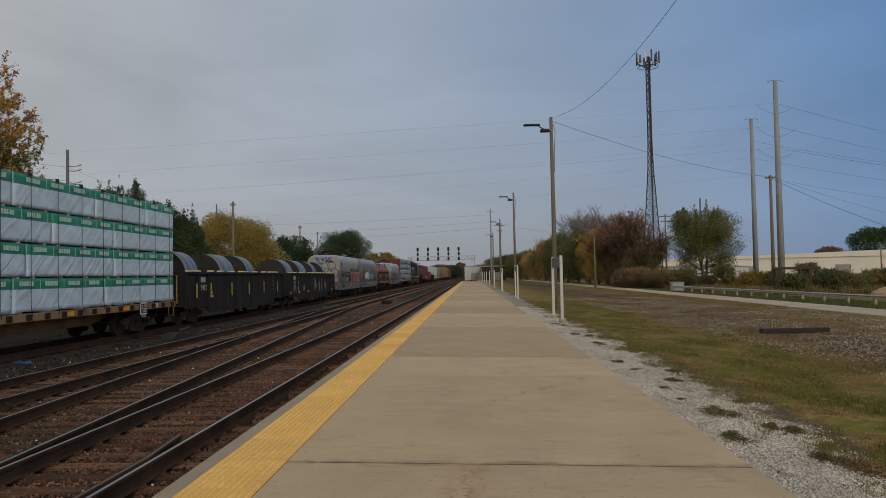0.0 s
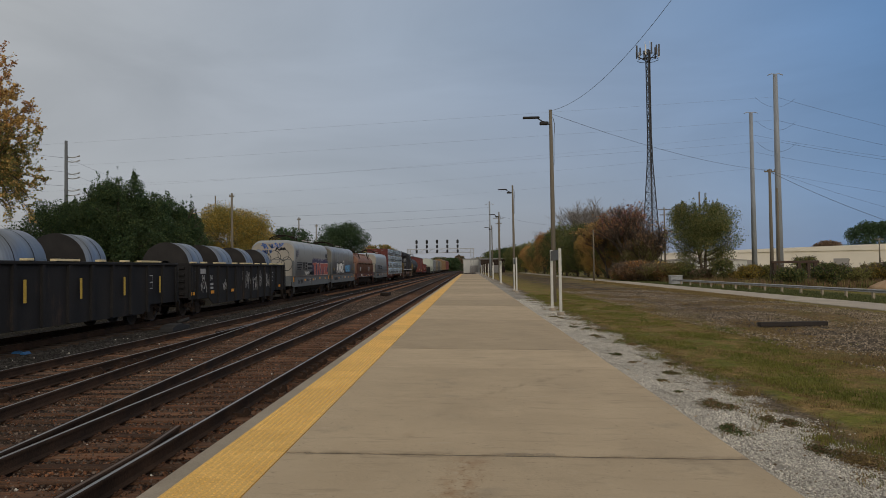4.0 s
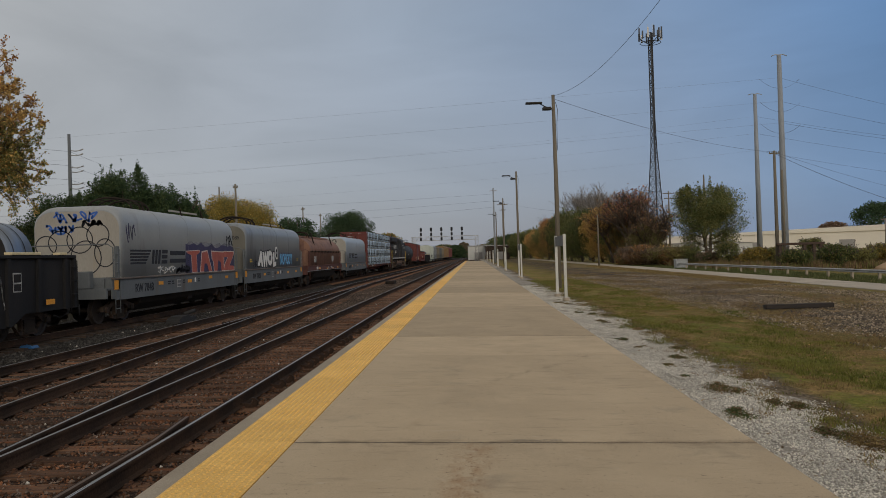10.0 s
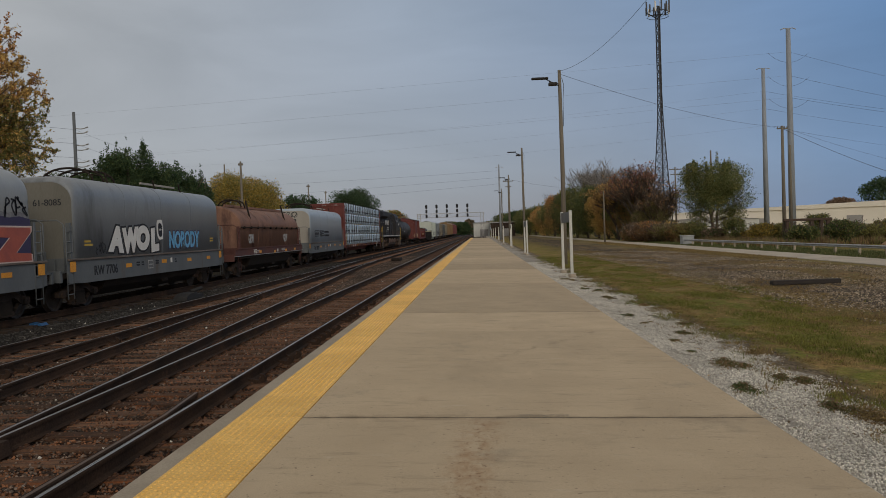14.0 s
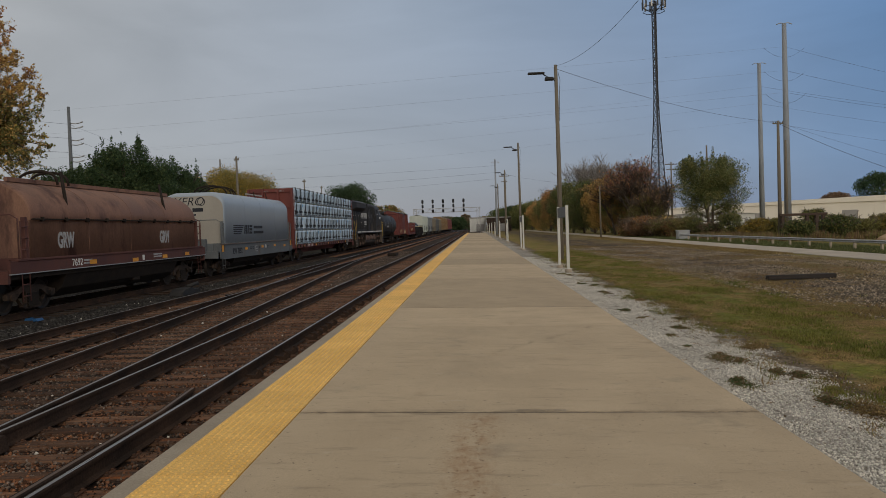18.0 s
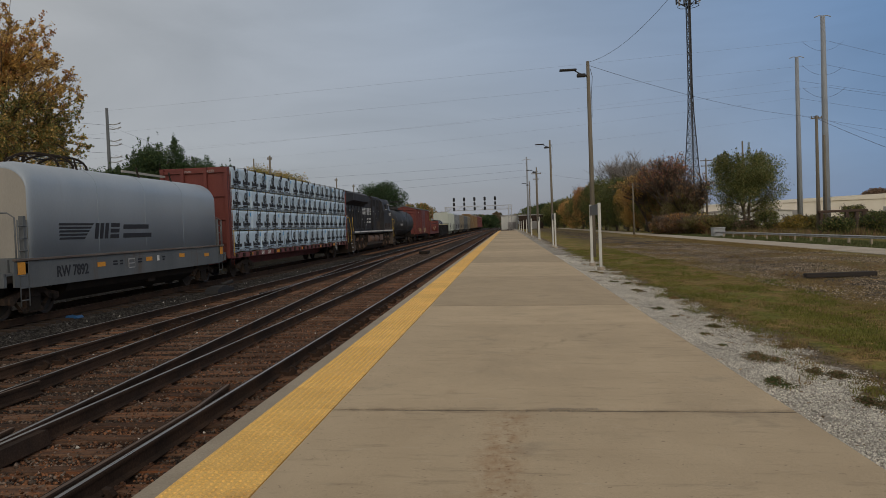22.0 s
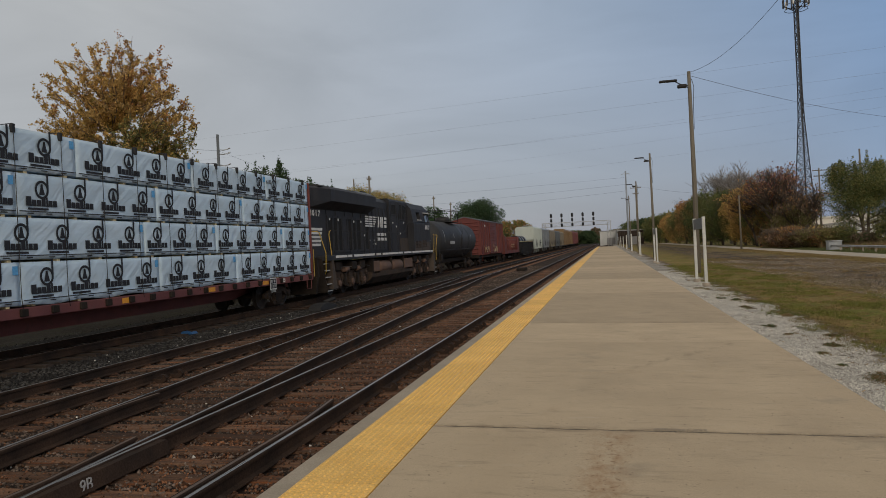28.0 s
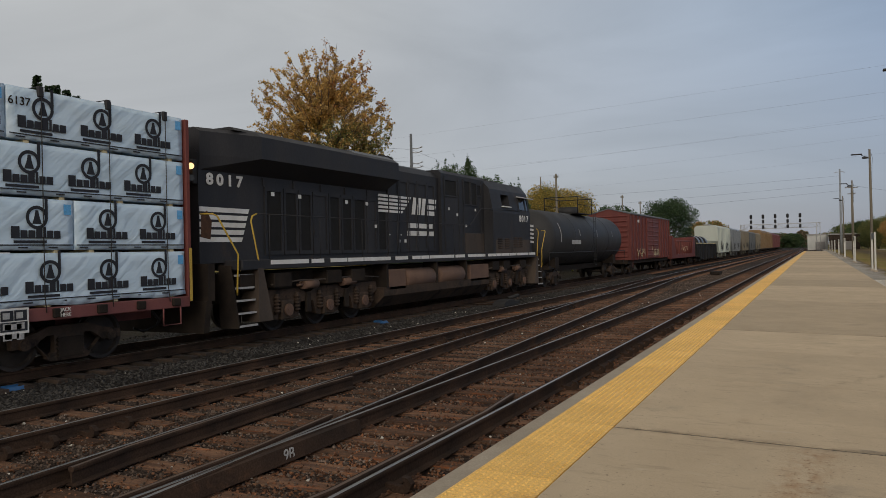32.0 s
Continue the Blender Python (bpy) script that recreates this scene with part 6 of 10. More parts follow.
def bundle(mid, a, b, z0, z1, green, r, skirt):
    """One long wrapped bundle of lumber on the near side of the beam, and a plain one behind it."""
    w, hgt = b - a, z1 - z0
    yc = mid + (a + b) / 2
    ob = thing("lumber_bundle", "long stack of lumber in white wrap with a green printed band" if green else "long stack of lumber in white wrap with black printed marks", "lumber", T3, yc, RAIL3_Z + z0, group="lumber on the green-banded car" if green else "lumber on the white-wrapped car")
    MOVERS.append((ob, yc))

    def wrap_mesh(puffy):
        ny, nz = max(8, int(w * 7)), 9
        bm = bmesh.new()
        grid = {}
        ph = r.uniform(0, 6)
        for i in range(ny + 1):
            for k in range(nz + 1):
                y, z = -w / 2 + 0.012 + (w - 0.024) * i / ny, hgt * k / nz
                edge = i in (0, ny) or k == nz
                puff = 0.012 * math.sin(i * 0.8 + k * 0.9 + ph) * math.sin(i * 0.31 + ph) + r.uniform(-0.005, 0.007)
                x = 1.43 + (-0.02 if edge else puff)
                if skirt and puffy and k < 2:
                    x += (0.03 if k == 0 else 0.0) * (0.5 + 0.5 * math.sin(i * 0.9 + ph))
                    z -= 0.05 * (k == 0) * (0.5 + 0.5 * math.sin(i * 0.5 + ph * 2))
                grid[i, k] = bm.verts.new((x, y, z))
        for i in range(ny):
            for k in range(nz):
                f = bm.faces.new((grid[i, k], grid[i + 1, k], grid[i + 1, k + 1], grid[i, k + 1]))
                f.smooth = True
                if green and k >= nz - 3:
                    f.material_index = 1
        back = {(i, k): bm.verts.new((0.2, -w / 2 + 0.012 + (w - 0.024) * (i / ny), hgt * (k / nz))) for i in (0, ny) for k in (0, nz)}
        bm.faces.new([grid[i, nz] for i in range(ny + 1)] + [back[ny, nz], back[0, nz]])
        bm.faces.new([grid[i, 0] for i in range(ny, -1, -1)] + [back[0, 0], back[ny, 0]])
        bm.faces.new([grid[0, k] for k in range(nz + 1)] + [back[0, nz], back[0, 0]])
        bm.faces.new([grid[ny, k] for k in range(nz, -1, -1)] + [back[ny, 0], back[ny, nz]])
        bm.faces.new([back[0, 0], back[0, nz], back[ny, nz], back[ny, 0]])
        me = finish(bm, "wrap", M["wrap"])
        me.materials.append(M["wrapgreen"])
        return me
    part("wrap", wrap_mesh(True), None, ob)
    pitch = 1.19
    n = int((w + 0.25) / pitch)
    off = (w - n * pitch) / 2 + r.uniform(-0.1, 0.1)
    for q in range(n):
        yy = -w / 2 + off + (q + 0.5) * pitch
        for nm in ("printed_mark",) if green else ("printed_mark", "printed_word", "printed_line"):
            part(nm, print_mesh(green, hgt, nm), None, ob, at=pose(0.0, yy, 0.0))
        if green:
            bm = bmesh.new()
            box(bm, 1.444, 1.449, yy + pitch / 2 - 0.006, yy + pitch / 2 + 0.006, hgt * 0.68, hgt * 0.97)
            part("print_rule", bm, M["paleprint"], ob)
    if not green:
        bm = bmesh.new()
        box(bm, 1.446, 1.449, w * 0.5 - 0.22, w * 0.5 - 0.08, hgt - 0.26, hgt - 0.08)
        part("tag", bm, M["tagblue"], ob, "light blue paper tag")
        bm = bmesh.new()
        box(bm, 1.446, 1.448, -w * 0.49, w * 0.49, hgt * 0.085, hgt * 0.108)
        part("print_rule", bm, M["logo"], ob)
        for q in range(int(w / 0.6)):
            bm = bmesh.new()
            yy = -w * 0.47 + q * 0.6 + r.uniform(0, 0.12)
            box(bm, 1.446, 1.449, yy, yy + 0.17, hgt * 0.035, hgt * 0.06)
            part("small_print", bm, M["logo"], ob)
        if z0 > 3.8 and b > 11.0:
            # pencilled tally on the last top bundle
            lettering("6137", 0.20, M["under"], ob, on_side(1.4475, 7.83 - (a + b) / 2, 4.56 - z0), "tally_number")
    rear = thing("lumber_bundle", "long stack of lumber in plain white wrap behind the centre beam", "lumber", T3, yc, RAIL3_Z + z0, 180, group="lumber behind the beam")
    MOVERS.append((rear, yc))
    part("wrap", wrap_mesh(False), None, rear)
    return ob


PRINTS = {}


def skyline(bm, x, t, y, z, steps, gap=0.022):
    """A thin bar whose top rises in steps, in one piece."""
    top = []
    for w, up in steps:
        top += [(y, z + up), (y + w, z + up), (y + w, z + 0.018), (y + w + gap, z + 0.018)]
        y += w + gap
    top = top[:-1]
    prism(bm, [(top[0][0], z)] + top + [(top[-1][0] + 0.0, z)], "x", x, x + t)


def print_mesh(green, hgt, kind):
    """Printed marks on the wrap: a ring with a stem and a cone, and plain bars for the maker's words."""
    key = (green, kind)
    if key in PRINTS:
        return PRINTS[key]
    bm = bmesh.new()
    x = 1.447
    t = 0.004
    if green:
        skyline(bm, x, t, -0.36, hgt * 0.765, [(0.03 if q == 4 else 0.078, 0.125) for q in range(7)])
    elif kind == "printed_mark":
        cy, cz, ro, ri = 0.02, hgt * 0.63, 0.20, 0.145
        n = 24
        o = [[bm.verts.new((xx, cy + q * math.cos(a), cz + q * math.sin(a))) for a in np.arange(n) * 2 * math.pi / n] for xx, q in ((x, ro), (x + t, ro), (x + t, ri), (x, ri))]
        for q in range(4):
            for s in range(n):
                bm.faces.new((o[q][s], o[q][(s + 1) % n], o[(q + 1) % 4][(s + 1) % n], o[(q + 1) % 4][s]))
        box(bm, x, x + t, cy + 0.145, cy + 0.20, cz + 0.02, cz + 0.36)
        prism(bm, [(cy - 0.085, cz - 0.11), (cy + 0.085, cz - 0.11), (cy + 0.04, cz + 0.03), (cy + 0.025, cz + 0.12), (cy - 0.025, cz + 0.12), (cy - 0.04, cz + 0.03)], "x", x, x + t)
    elif kind == "printed_word":
        # one bar with a stepped top, of the size of the maker's name
        skyline(bm, x, t, -0.44, hgt * 0.225, ((0.145, 0.20), (0.115, 0.135), (0.115, 0.135), (0.11, 0.20), (0.045, 0.20), (0.11, 0.135), (0.12, 0.135)))
    else:
        box(bm, x, x + t, -0.40, 0.19, hgt * 0.135, hgt * 0.135 + 0.045)
    PRINTS[key] = finish(bm, "printed_mark", M["paleprint"] if green else M["logo"])
    return PRINTS[key]


def add_locomotive(y0, y1):
    c = car("locomotive", "grimy black diesel locomotive with white stripes and yellow handrails", "locomotive", y0, y1)
    B, h = M["black"], (y1 - y0) / 2
    bm = bmesh.new()
    box(bm, -1.52, 1.52, -h + 1.2, h - 1.2, 1.58, 1.82, 0.02)
    sill = part("walkway_frame", bm, B, c)
    # white edge along the walkway, worn in lengths
    y = -h + 2.2
    r = random.Random(5)
    while y < h - 1.3:
        w = r.choice((0.55, 0.8, 1.5, 1.9))
        bm = bmesh.new()
        box(bm, 1.522, 1.53, y, min(y + w, h - 1.25), 1.695, 1.80)
        part("edge_stripe", bm, M["white"], sill)
        y += w + r.choice((0.04, 0.06, 0.12, 0.3))
    # engine hood in sections
    def hood(a, b, half, top, chamfer, name, lab=""):
        bm = bmesh.new()
        prism(bm, [(half, 1.76), (half, top - chamfer), (half - chamfer, top), (-half + chamfer, top), (-half, top - chamfer), (-half, 1.76)], "y", a, b)
        return part(name, bm, B, c, lab)
    rear = hood(-h + 0.42, -2.6, 1.0, 4.35, 0.12, "rear_hood")
    mid = hood(-2.6, 1.0, 1.02, 4.80, 0.20, "engine_hood")
    front = hood(1.0, h - 6.3, 1.14, 4.90, 0.12, "equipment_hood")
    # radiator wings
    bm = bmesh.new()
    rings = []
    for y, wide, low in ((-h + 0.45, 1.03, 4.18), (-h + 1.95, 1.54, 4.20), (-2.75, 1.54, 4.20)):
        half = [(1.0, 3.86), (wide, low), (wide, 4.72), (wide - 0.16, 4.82)]
        rings.append([(a, y, b) for a, b in half] + [(-a, y, b) for a, b in half[::-1]])
    loft(bm, rings, smooth=False)
    rad = part("radiator_wing", bm, B, c, "wide overhanging radiator housing")
    bm = bmesh.new()
    prism(bm, [(1.30, 4.82), (1.15, 4.91), (-1.15, 4.91), (-1.30, 4.82)], "y", -h + 1.3, -5.0)
    part("radiator_grille", bm, M["dark"], rad)
    bm = bmesh.new()
    prism(bm, [(1.36, 4.82), (1.1, 4.95), (-1.1, 4.95), (-1.36, 4.82)], "y", -4.95, -2.65)
    part("roof_panel", bm, M["greysill"], rad, "bare grey roof panel")
    bm = bmesh.new()
    box(bm, -0.75, 0.75, -2.4, 0.6, 4.79, 4.86, 0.03)
    part("roof_hatch", bm, M["greysill"], c, "pale grey roof hatch")
    bm = bmesh.new()
    for i, yy in enumerate((-2.2, -1.95, -1.7)):
        rod(bm, (0.6, yy - 0.14, 5.06), (0.6, yy + 0.14, 5.06), 0.08, 10, 0.05)
    box(bm, 0.5, 0.7, -2.4, -1.5, 4.80, 4.99)
    part("horn", bm, M["dark"], c)
    # doors along the hood
    y = -h + 2.6
    i = 0
    while y < 0.5:
        half, low, high_ = (1.0, 1.93, 3.62) if y < -3.2 else (1.02, 1.95, 4.35)
        w = 0.62 if i % 3 else 0.74
        bm = bmesh.new()
        for a, b, z0, z1 in ((y + 0.02, y + 0.09, low, high_), (y + w - 0.09, y + w - 0.02, low, high_), (y + 0.09, y + w - 0.09, low, low + 0.10), (y + 0.09, y + w - 0.09, high_ - 0.1, high_)):
            box(bm, half, half + 0.04, a, b, z0, z1)
        d = part("hood_door", bm, B, rear if y < -2.6 else mid)
        bm = bmesh.new()
        box(bm, half, half + 0.012, y + 0.09, y + w - 0.09, low + 0.10, high_ - 0.1)
        part("door_panel", bm, M["screen"] if y < -3.2 and i % 4 != 3 else B, d)
        bm = bmesh.new()
        rod(bm, (half + 0.03, y + 0.055, 2.5), (half + 0.07, y + 0.055, 2.5), 0.025, 6)
        part("latch", bm, M["galv"] if y > -3.2 else M["dark"], d)
        y += w
        i += 1
    # seams and pipes under the radiator housing
    for y in (-8.6, -7.4, -6.2, -5.0, -3.8):
        bm = bmesh.new()
        box(bm, 1.0, 1.035, y - 0.03, y + 0.03, 3.64, 3.84)
        part("bracket", bm, B, rear)
    for y, z in ((-8.3, 3.45), (-7.2, 3.45), (-5.0, 3.42), (-3.9, 3.42), (-3.4, 2.75), (-1.9, 2.3), (-1.55, 2.3), (1.6, 3.5), (2.3, 3.3), (3.1, 2.9), (4.0, 3.55), (-5.4, 4.0)):
        plate_on(c, 1.15 if y > 1 else 1.05, y, z, 0.13, 0.10, M["white"], "notice")
    # louvred openings on the equipment hood
    for y, w, z0, z1 in ((1.75, 0.95, 4.0, 4.55), (3.2, 0.52, 3.75, 4.62), (3.85, 0.48, 3.75, 4.60), (4.36, 0.36, 4.15, 4.55)):
        bm = bmesh.new()
        box(bm, 1.14, 1.146, y - w / 2, y + w / 2, z0, z1)
        v = part("vent", bm, M["screen"], front)
        bm = bmesh.new()
        for a, b, p, q in ((y - w / 2 - 0.05, y - w / 2, z0 - 0.05, z1 + 0.05), (y + w / 2, y + w / 2 + 0.05, z0 - 0.05, z1 + 0.05), (y - w / 2, y + w / 2, z1, z1 + 0.05), (y - w / 2, y + w / 2, z0 - 0.05, z0)):
            box(bm, 1.14, 1.175, a, b, p, q)
        part("vent_frame", bm, B, v)
    for y, w in ((1.25, 0.03), (2.45, 0.03), (2.85, 0.03), (4.55, 0.03)):
        bm = bmesh.new()
        box(bm, 1.14, 1.165, y, y + w, 1.9, 4.7)
        part("seam", bm, B, front)
    bm = bmesh.new()
    box(bm, 1.14, 1.16, 3.0, h - 6.4, 1.84, 2.62, 0.01)
    part("lower_panel", bm, M["cabdust"], front, "dusty brown lower panel")
    # cab and nose
    cb0, cb1 = h - 6.3, h - 1.9
    # the rear side windows face each other and let the light through
    bm = bmesh.new()
    w0, w1 = cb0 + 1.12, cb0 + 2.02

    def lump(pts, a, b):
        prism(bm, pts + [(-x, z) for x, z in pts[::-1]], "y", a, b)
    lump([(1.52, 1.76), (1.54, 3.5), (1.485, 3.80)], cb0, cb1)
    lump([(1.40, 4.28), (1.36, 4.46), (1.05, 4.82), (0.6, 4.92)], cb0, cb1)
    lump([(1.485, 3.80), (1.40, 4.28)], cb0, w0)
    lump([(1.485, 3.80), (1.40, 4.28)], w1, cb1)
    cab = part("cab", bm, B, c, "black operator's cab with side windows")
    bm = bmesh.new()
    box(bm, 1.50, 1.527, cb0 + 0.25, cb1 - 0.05, 1.80, 2.52, 0.01)
    part("lower_panel", bm, M["cabdust"], cab, "dusty brown lower cab panel")
    bm = bmesh.new()
    box(bm, 1.47, 1.56, w0 - 0.06, w1 + 0.02, 3.74, 3.79, 0.008)
    part("arm_rest", bm, M["white"], cab)
    for y, w in ((cb0 + 3.45, 0.70), (cb0 + 4.05, 0.26)):
        bm = bmesh.new()
        prism(bm, [(1.50, 3.66), (1.515, 3.70), (1.43, 4.20), (1.41, 4.20)], "y", y - w / 2, y + w / 2)
        win = part("window", bm, M["glass"], cab)
        bm = bmesh.new()
        for a, b in ((y - w / 2 - 0.05, y - w / 2), (y + w / 2, y + w / 2 + 0.05)):
            prism(bm, [(1.50, 3.62), (1.53, 3.66), (1.445, 4.24), (1.41, 4.24)], "y", a, b)
        part("window_frame", bm, M["dark"], win)
    bm = bmesh.new()
    prism(bm, [(1.40, 4.26), (1.74, 4.20), (1.74, 4.23), (1.40, 4.31)], "y", cb0 + 3.0, cb0 + 4.3)
    part("sun_visor", bm, M["galv"], cab)
    bm = bmesh.new()
    for yy in (cb0 + 1.6, cb0 + 2.1):
        rod(bm, (0.3, yy, 4.90), (0.3, yy, 5.06), 0.10, 10)
    box(bm, -0.5, 0.5, cb0 + 2.4, cb0 + 3.1, 4.91, 5.0, 0.02)
    part("antenna", bm, M["dark"], cab)
    bm = bmesh.new()
    rings = []
    for y, half, top in ((cb1, 1.5, 3.5), (cb1 + 0.3, 1.3, 3.35), (h - 0.45, 1.08, 3.2), (h - 0.25, 0.95, 3.0)):
        rings.append([(half, y, 1.76), (half, y, top - 0.25), (half - 0.2, y, top), (-half + 0.2, y, top), (-half, y, top - 0.25), (-half, y, 1.76)])
    loft(bm, rings, smooth=False)
    part("nose", bm, B, c)
    for y, w in ((cb0 + 0.7, 0.5), (cb0 + 1.5, 0.5), (cb0 + 2.5, 0.45), (cb0 + 3.1, 0.45)):
        bm = bmesh.new()
        for k in range(5):
            zz = 2.0 + k * 0.09 + (0.05 if y > cb0 + 2 else 0)
            prism(bm, [(1.53, zz), (1.55, zz + 0.02), (1.53, zz + 0.07)], "y", y - w / 2, y + w / 2)
        part("louvre_panel", bm, M["truck"], cab)
    # lettering and stripes
    for q, digit in enumerate("8017"):
        lettering(digit, 0.35, M["white"], c, on_side(1.018, -h + 0.76 + 0.325 * q, 3.66) @ Matrix.Diagonal((1.22, 1, 1, 1)), "road_digit", bold=0.014)
        lettering(digit, 0.38, M["white"], c, on_side(1.54, cb0 + 3.10 + 0.30 * q, 3.30) @ Matrix.Diagonal((1.2, 1, 1, 1)), "road_digit", bold=0.012)
    emblem(c, 1.052, -3.25, 0.75, 3.20, 3.78, M["white"], ((-1.36, 0.42, 2.74, 2.90), (-1.42, 0.50, 2.48, 2.64)))
    for i in range(5):
        bm = bmesh.new()
        z = 2.98 - i * 0.17
        prism(bm, [(-h + 0.43, z - 0.055), (-h + 2.02 - 0.06 * i, z - 0.055), (-h + 2.07 - 0.06 * i, z + 0.055), (-h + 0.43, z + 0.055)], "x", 1.004, 1.012)
        part("stripe", bm, M["white"], rear)
        bm = bmesh.new()
        prism(bm, [(h - 1.0, 3.02 - i * 0.19), (h - 0.5, 3.00 - i * 0.19), (h - 0.5, 3.10 - i * 0.19), (h - 1.0, 3.12 - i * 0.19)], "x", 1.03, 1.20)
        part("stripe", bm, M["white"], c)
    bm = bmesh.new()
    prism(bm, [(-h + 0.46, 2.35), (-h + 0.75, 2.30), (-h + 0.80, 2.7), (-h + 0.66, 2.95), (-h + 0.48, 2.85)], "x", 1.012, 1.018)
    part("rust_patch", bm, M["plate"], rear)
    # rear end: light, walkway, steps and handrails
    bm = bmesh.new()
    box(bm, 0.72, 0.98, -h + 0.29, -h + 0.43, 3.52, 4.08, 0.02)
    part("light_box", bm, M["dark"], rear)
    bm = bmesh.new()
    rod(bm, (0.88, -h + 0.31, 3.92), (0.96, -h + 0.26, 3.92), 0.07, 14)
    part("marker_light", bm, GLOW, rear, "lit amber marker light")
    bm = bmesh.new()
    rod(bm, (0.88, -h + 0.31, 3.66), (0.96, -h + 0.26, 3.66), 0.07, 14)
    part("marker_light", bm, M["glass"], rear, "unlit marker light")
    for s in (-1, 1):
        e = h - 0.55 if s > 0 else -9.80
        bm = bmesh.new()
        box(bm, 0.94, 0.98, e - 0.34, e + 0.34, 0.30, 1.72)
        prism(bm, [(0.98, 0.26), (1.50, 0.26), (1.52, 0.34), (1.30, 1.70), (0.98, 1.70)], "y", e + s * 0.33 - 0.02, e + s * 0.33 + 0.02)
        part("step_frame", bm, M["under"], c)
        for k in range(5):
            bm = bmesh.new()
            box(bm, 0.98, 1.49 - k * 0.03, e - 0.31, e + 0.31, 0.29 + k * 0.29, 0.32 + k * 0.29)
            st = part("step", bm, M["under"], c)
            bm = bmesh.new()
            box(bm, 1.49 - k * 0.03, 1.515 - k * 0.03, e - 0.31, e + 0.31, 0.285 + k * 0.29, 0.33 + k * 0.29)
            part("tread_edge", bm, M["paintworn"], st, "worn pale tread edge")
        bm = bmesh.new()
        prism(bm, [(e - s * 0.34, 0.36), (e - s * 0.85, 0.36), (e - s * 0.52, 1.62), (e - s * 0.34, 1.62)], "x", 1.0, 1.53)
        part("step_well", bm, M["cabdust"], c, "dusty brown step side plate")
        bm = bmesh.new()
        pipe(bm, [(1.50, e - s * 0.42, 0.95), (1.50, e - s * 0.39, 1.8), (1.50, e - s * 0.15, 2.72), (1.50, e - s * 0.20, 2.84), (1.50, e - s * 0.36, 2.90)], 0.02)
        part("hand_rail", bm, M["yellowpaint"], c, "yellow hand rail")
        bm = bmesh.new()
        pipe(bm, [(1.40, e + s * 0.25, 1.02), (1.48, e + s * 0.33, 1.14), (1.50, e + s * 0.30, 1.95), (1.48, e + s * 0.92, 2.80), (1.42, e + s * 1.0, 2.85), (1.2, e + s * 1.15, 2.85)], 0.02)
        part("hand_rail", bm, M["yellowpaint"], c, "yellow hand rail")
        bm = bmesh.new()
        box(bm, -1.45, 1.45, s * (h - 0.3) - 0.10, s * (h - 0.3) + 0.10, 0.95, 1.76)
        prism(bm, [(-1.35, 0.25), (1.35, 0.25), (1.45, 0.95), (-1.45, 0.95)], "y", s * (h - 0.22) - 0.08, s * (h - 0.22) + 0.08)
        part("pilot", bm, M["under"], c)
        add_coupler(c, s * (h - 0.1), s)
        # six-wheel truck
        ty = 7.2 if s > 0 else -6.3
        bm = bmesh.new()
        for q in (-1, 1):
            prism(bm, [(ty - 2.62, 0.80), (ty - 2.55, 1.06), (ty - 1.3, 1.06), (ty - 1.0, 0.94), (ty - 0.75, 0.94), (ty - 0.5, 1.06), (ty + 0.5, 1.06), (ty + 0.75, 0.94), (ty + 1.0, 0.94), (ty + 1.3, 1.06), (ty + 2.55, 1.06), (ty + 2.62, 0.80)]
                  + [(ty + a + d, z) for a in (1.78, 0.0, -1.78) for d, z in ((0.62, 0.70), (0.50, 0.34), (0.30, 0.30), (0.27, 0.74), (-0.27, 0.74), (-0.30, 0.30), (-0.50, 0.34), (-0.62, 0.70))], "x", q * 1.12 - 0.09, q * 1.12 + 0.09)
        tr = part("truck_frame", bm, M["truck"], c, "brown cast six-wheel truck frame")
        for q in (-0.89, 0.89):
            bm = bmesh.new()
            rod(bm, (1.30, ty + q - 0.30, 1.14), (1.30, ty + q + 0.30, 1.14), 0.12, 12)
            rod(bm, (1.30, ty + q - 0.52, 1.14), (1.30, ty + q - 0.30, 1.14), 0.04, 8)
            part("brake_cylinder", bm, M["dusty"], tr)
            bm = bmesh.new()
            prism(bm, [(ty + q - 0.10, 0.42), (ty + q + 0.10, 0.42), (ty + q + 0.07, 0.92), (ty + q - 0.07, 0.92)], "x", 1.22, 1.28)
            part("brake_lever", bm, M["under"], tr)
        bm = bmesh.new()
        pipe(bm, [(1.36, ty - 2.5, 1.20), (1.36, ty - 1.4, 1.26), (1.36, ty, 1.24), (1.36, ty + 1.2, 1.28), (1.36, ty + 2.5, 1.20)], 0.022)
        part("sand_pipe", bm, M["cabdust"], tr)
        for q in (-1.78, 0.0, 1.78):
            bm = bmesh.new()
            box(bm, 1.12, 1.29, ty + q - 0.24, ty + q + 0.24, 0.30, 0.78, 0.03)
            j = part("journal_box", bm, M["truck"], tr)
            bm = bmesh.new()
            rod(bm, (1.28, ty + q, 0.54), (1.345, ty + q, 0.54), 0.155, 14)
            rod(bm, (1.34, ty + q, 0.54), (1.36, ty + q, 0.54), 0.07, 8)
            part("bearing_cap", bm, M["dusty"], j)
            for d in (-0.40, 0.40):
                bm = bmesh.new()
                for k in range(5):
                    rod(bm, (1.26, ty + q + d, 0.50 + k * 0.085), (1.26, ty + q + d, 0.545 + k * 0.085), 0.085, 10)
                rod(bm, (1.26, ty + q + d, 0.46), (1.26, ty + q + d, 0.96), 0.05, 8)
                part("spring", bm, M["truck"], tr)
            ax = part("wheelset", wheelset(), None, c, at=pose(0, ty + q, 0.53))
            ax.scale = (1, 1.15, 1.15)
    bm = bmesh.new()
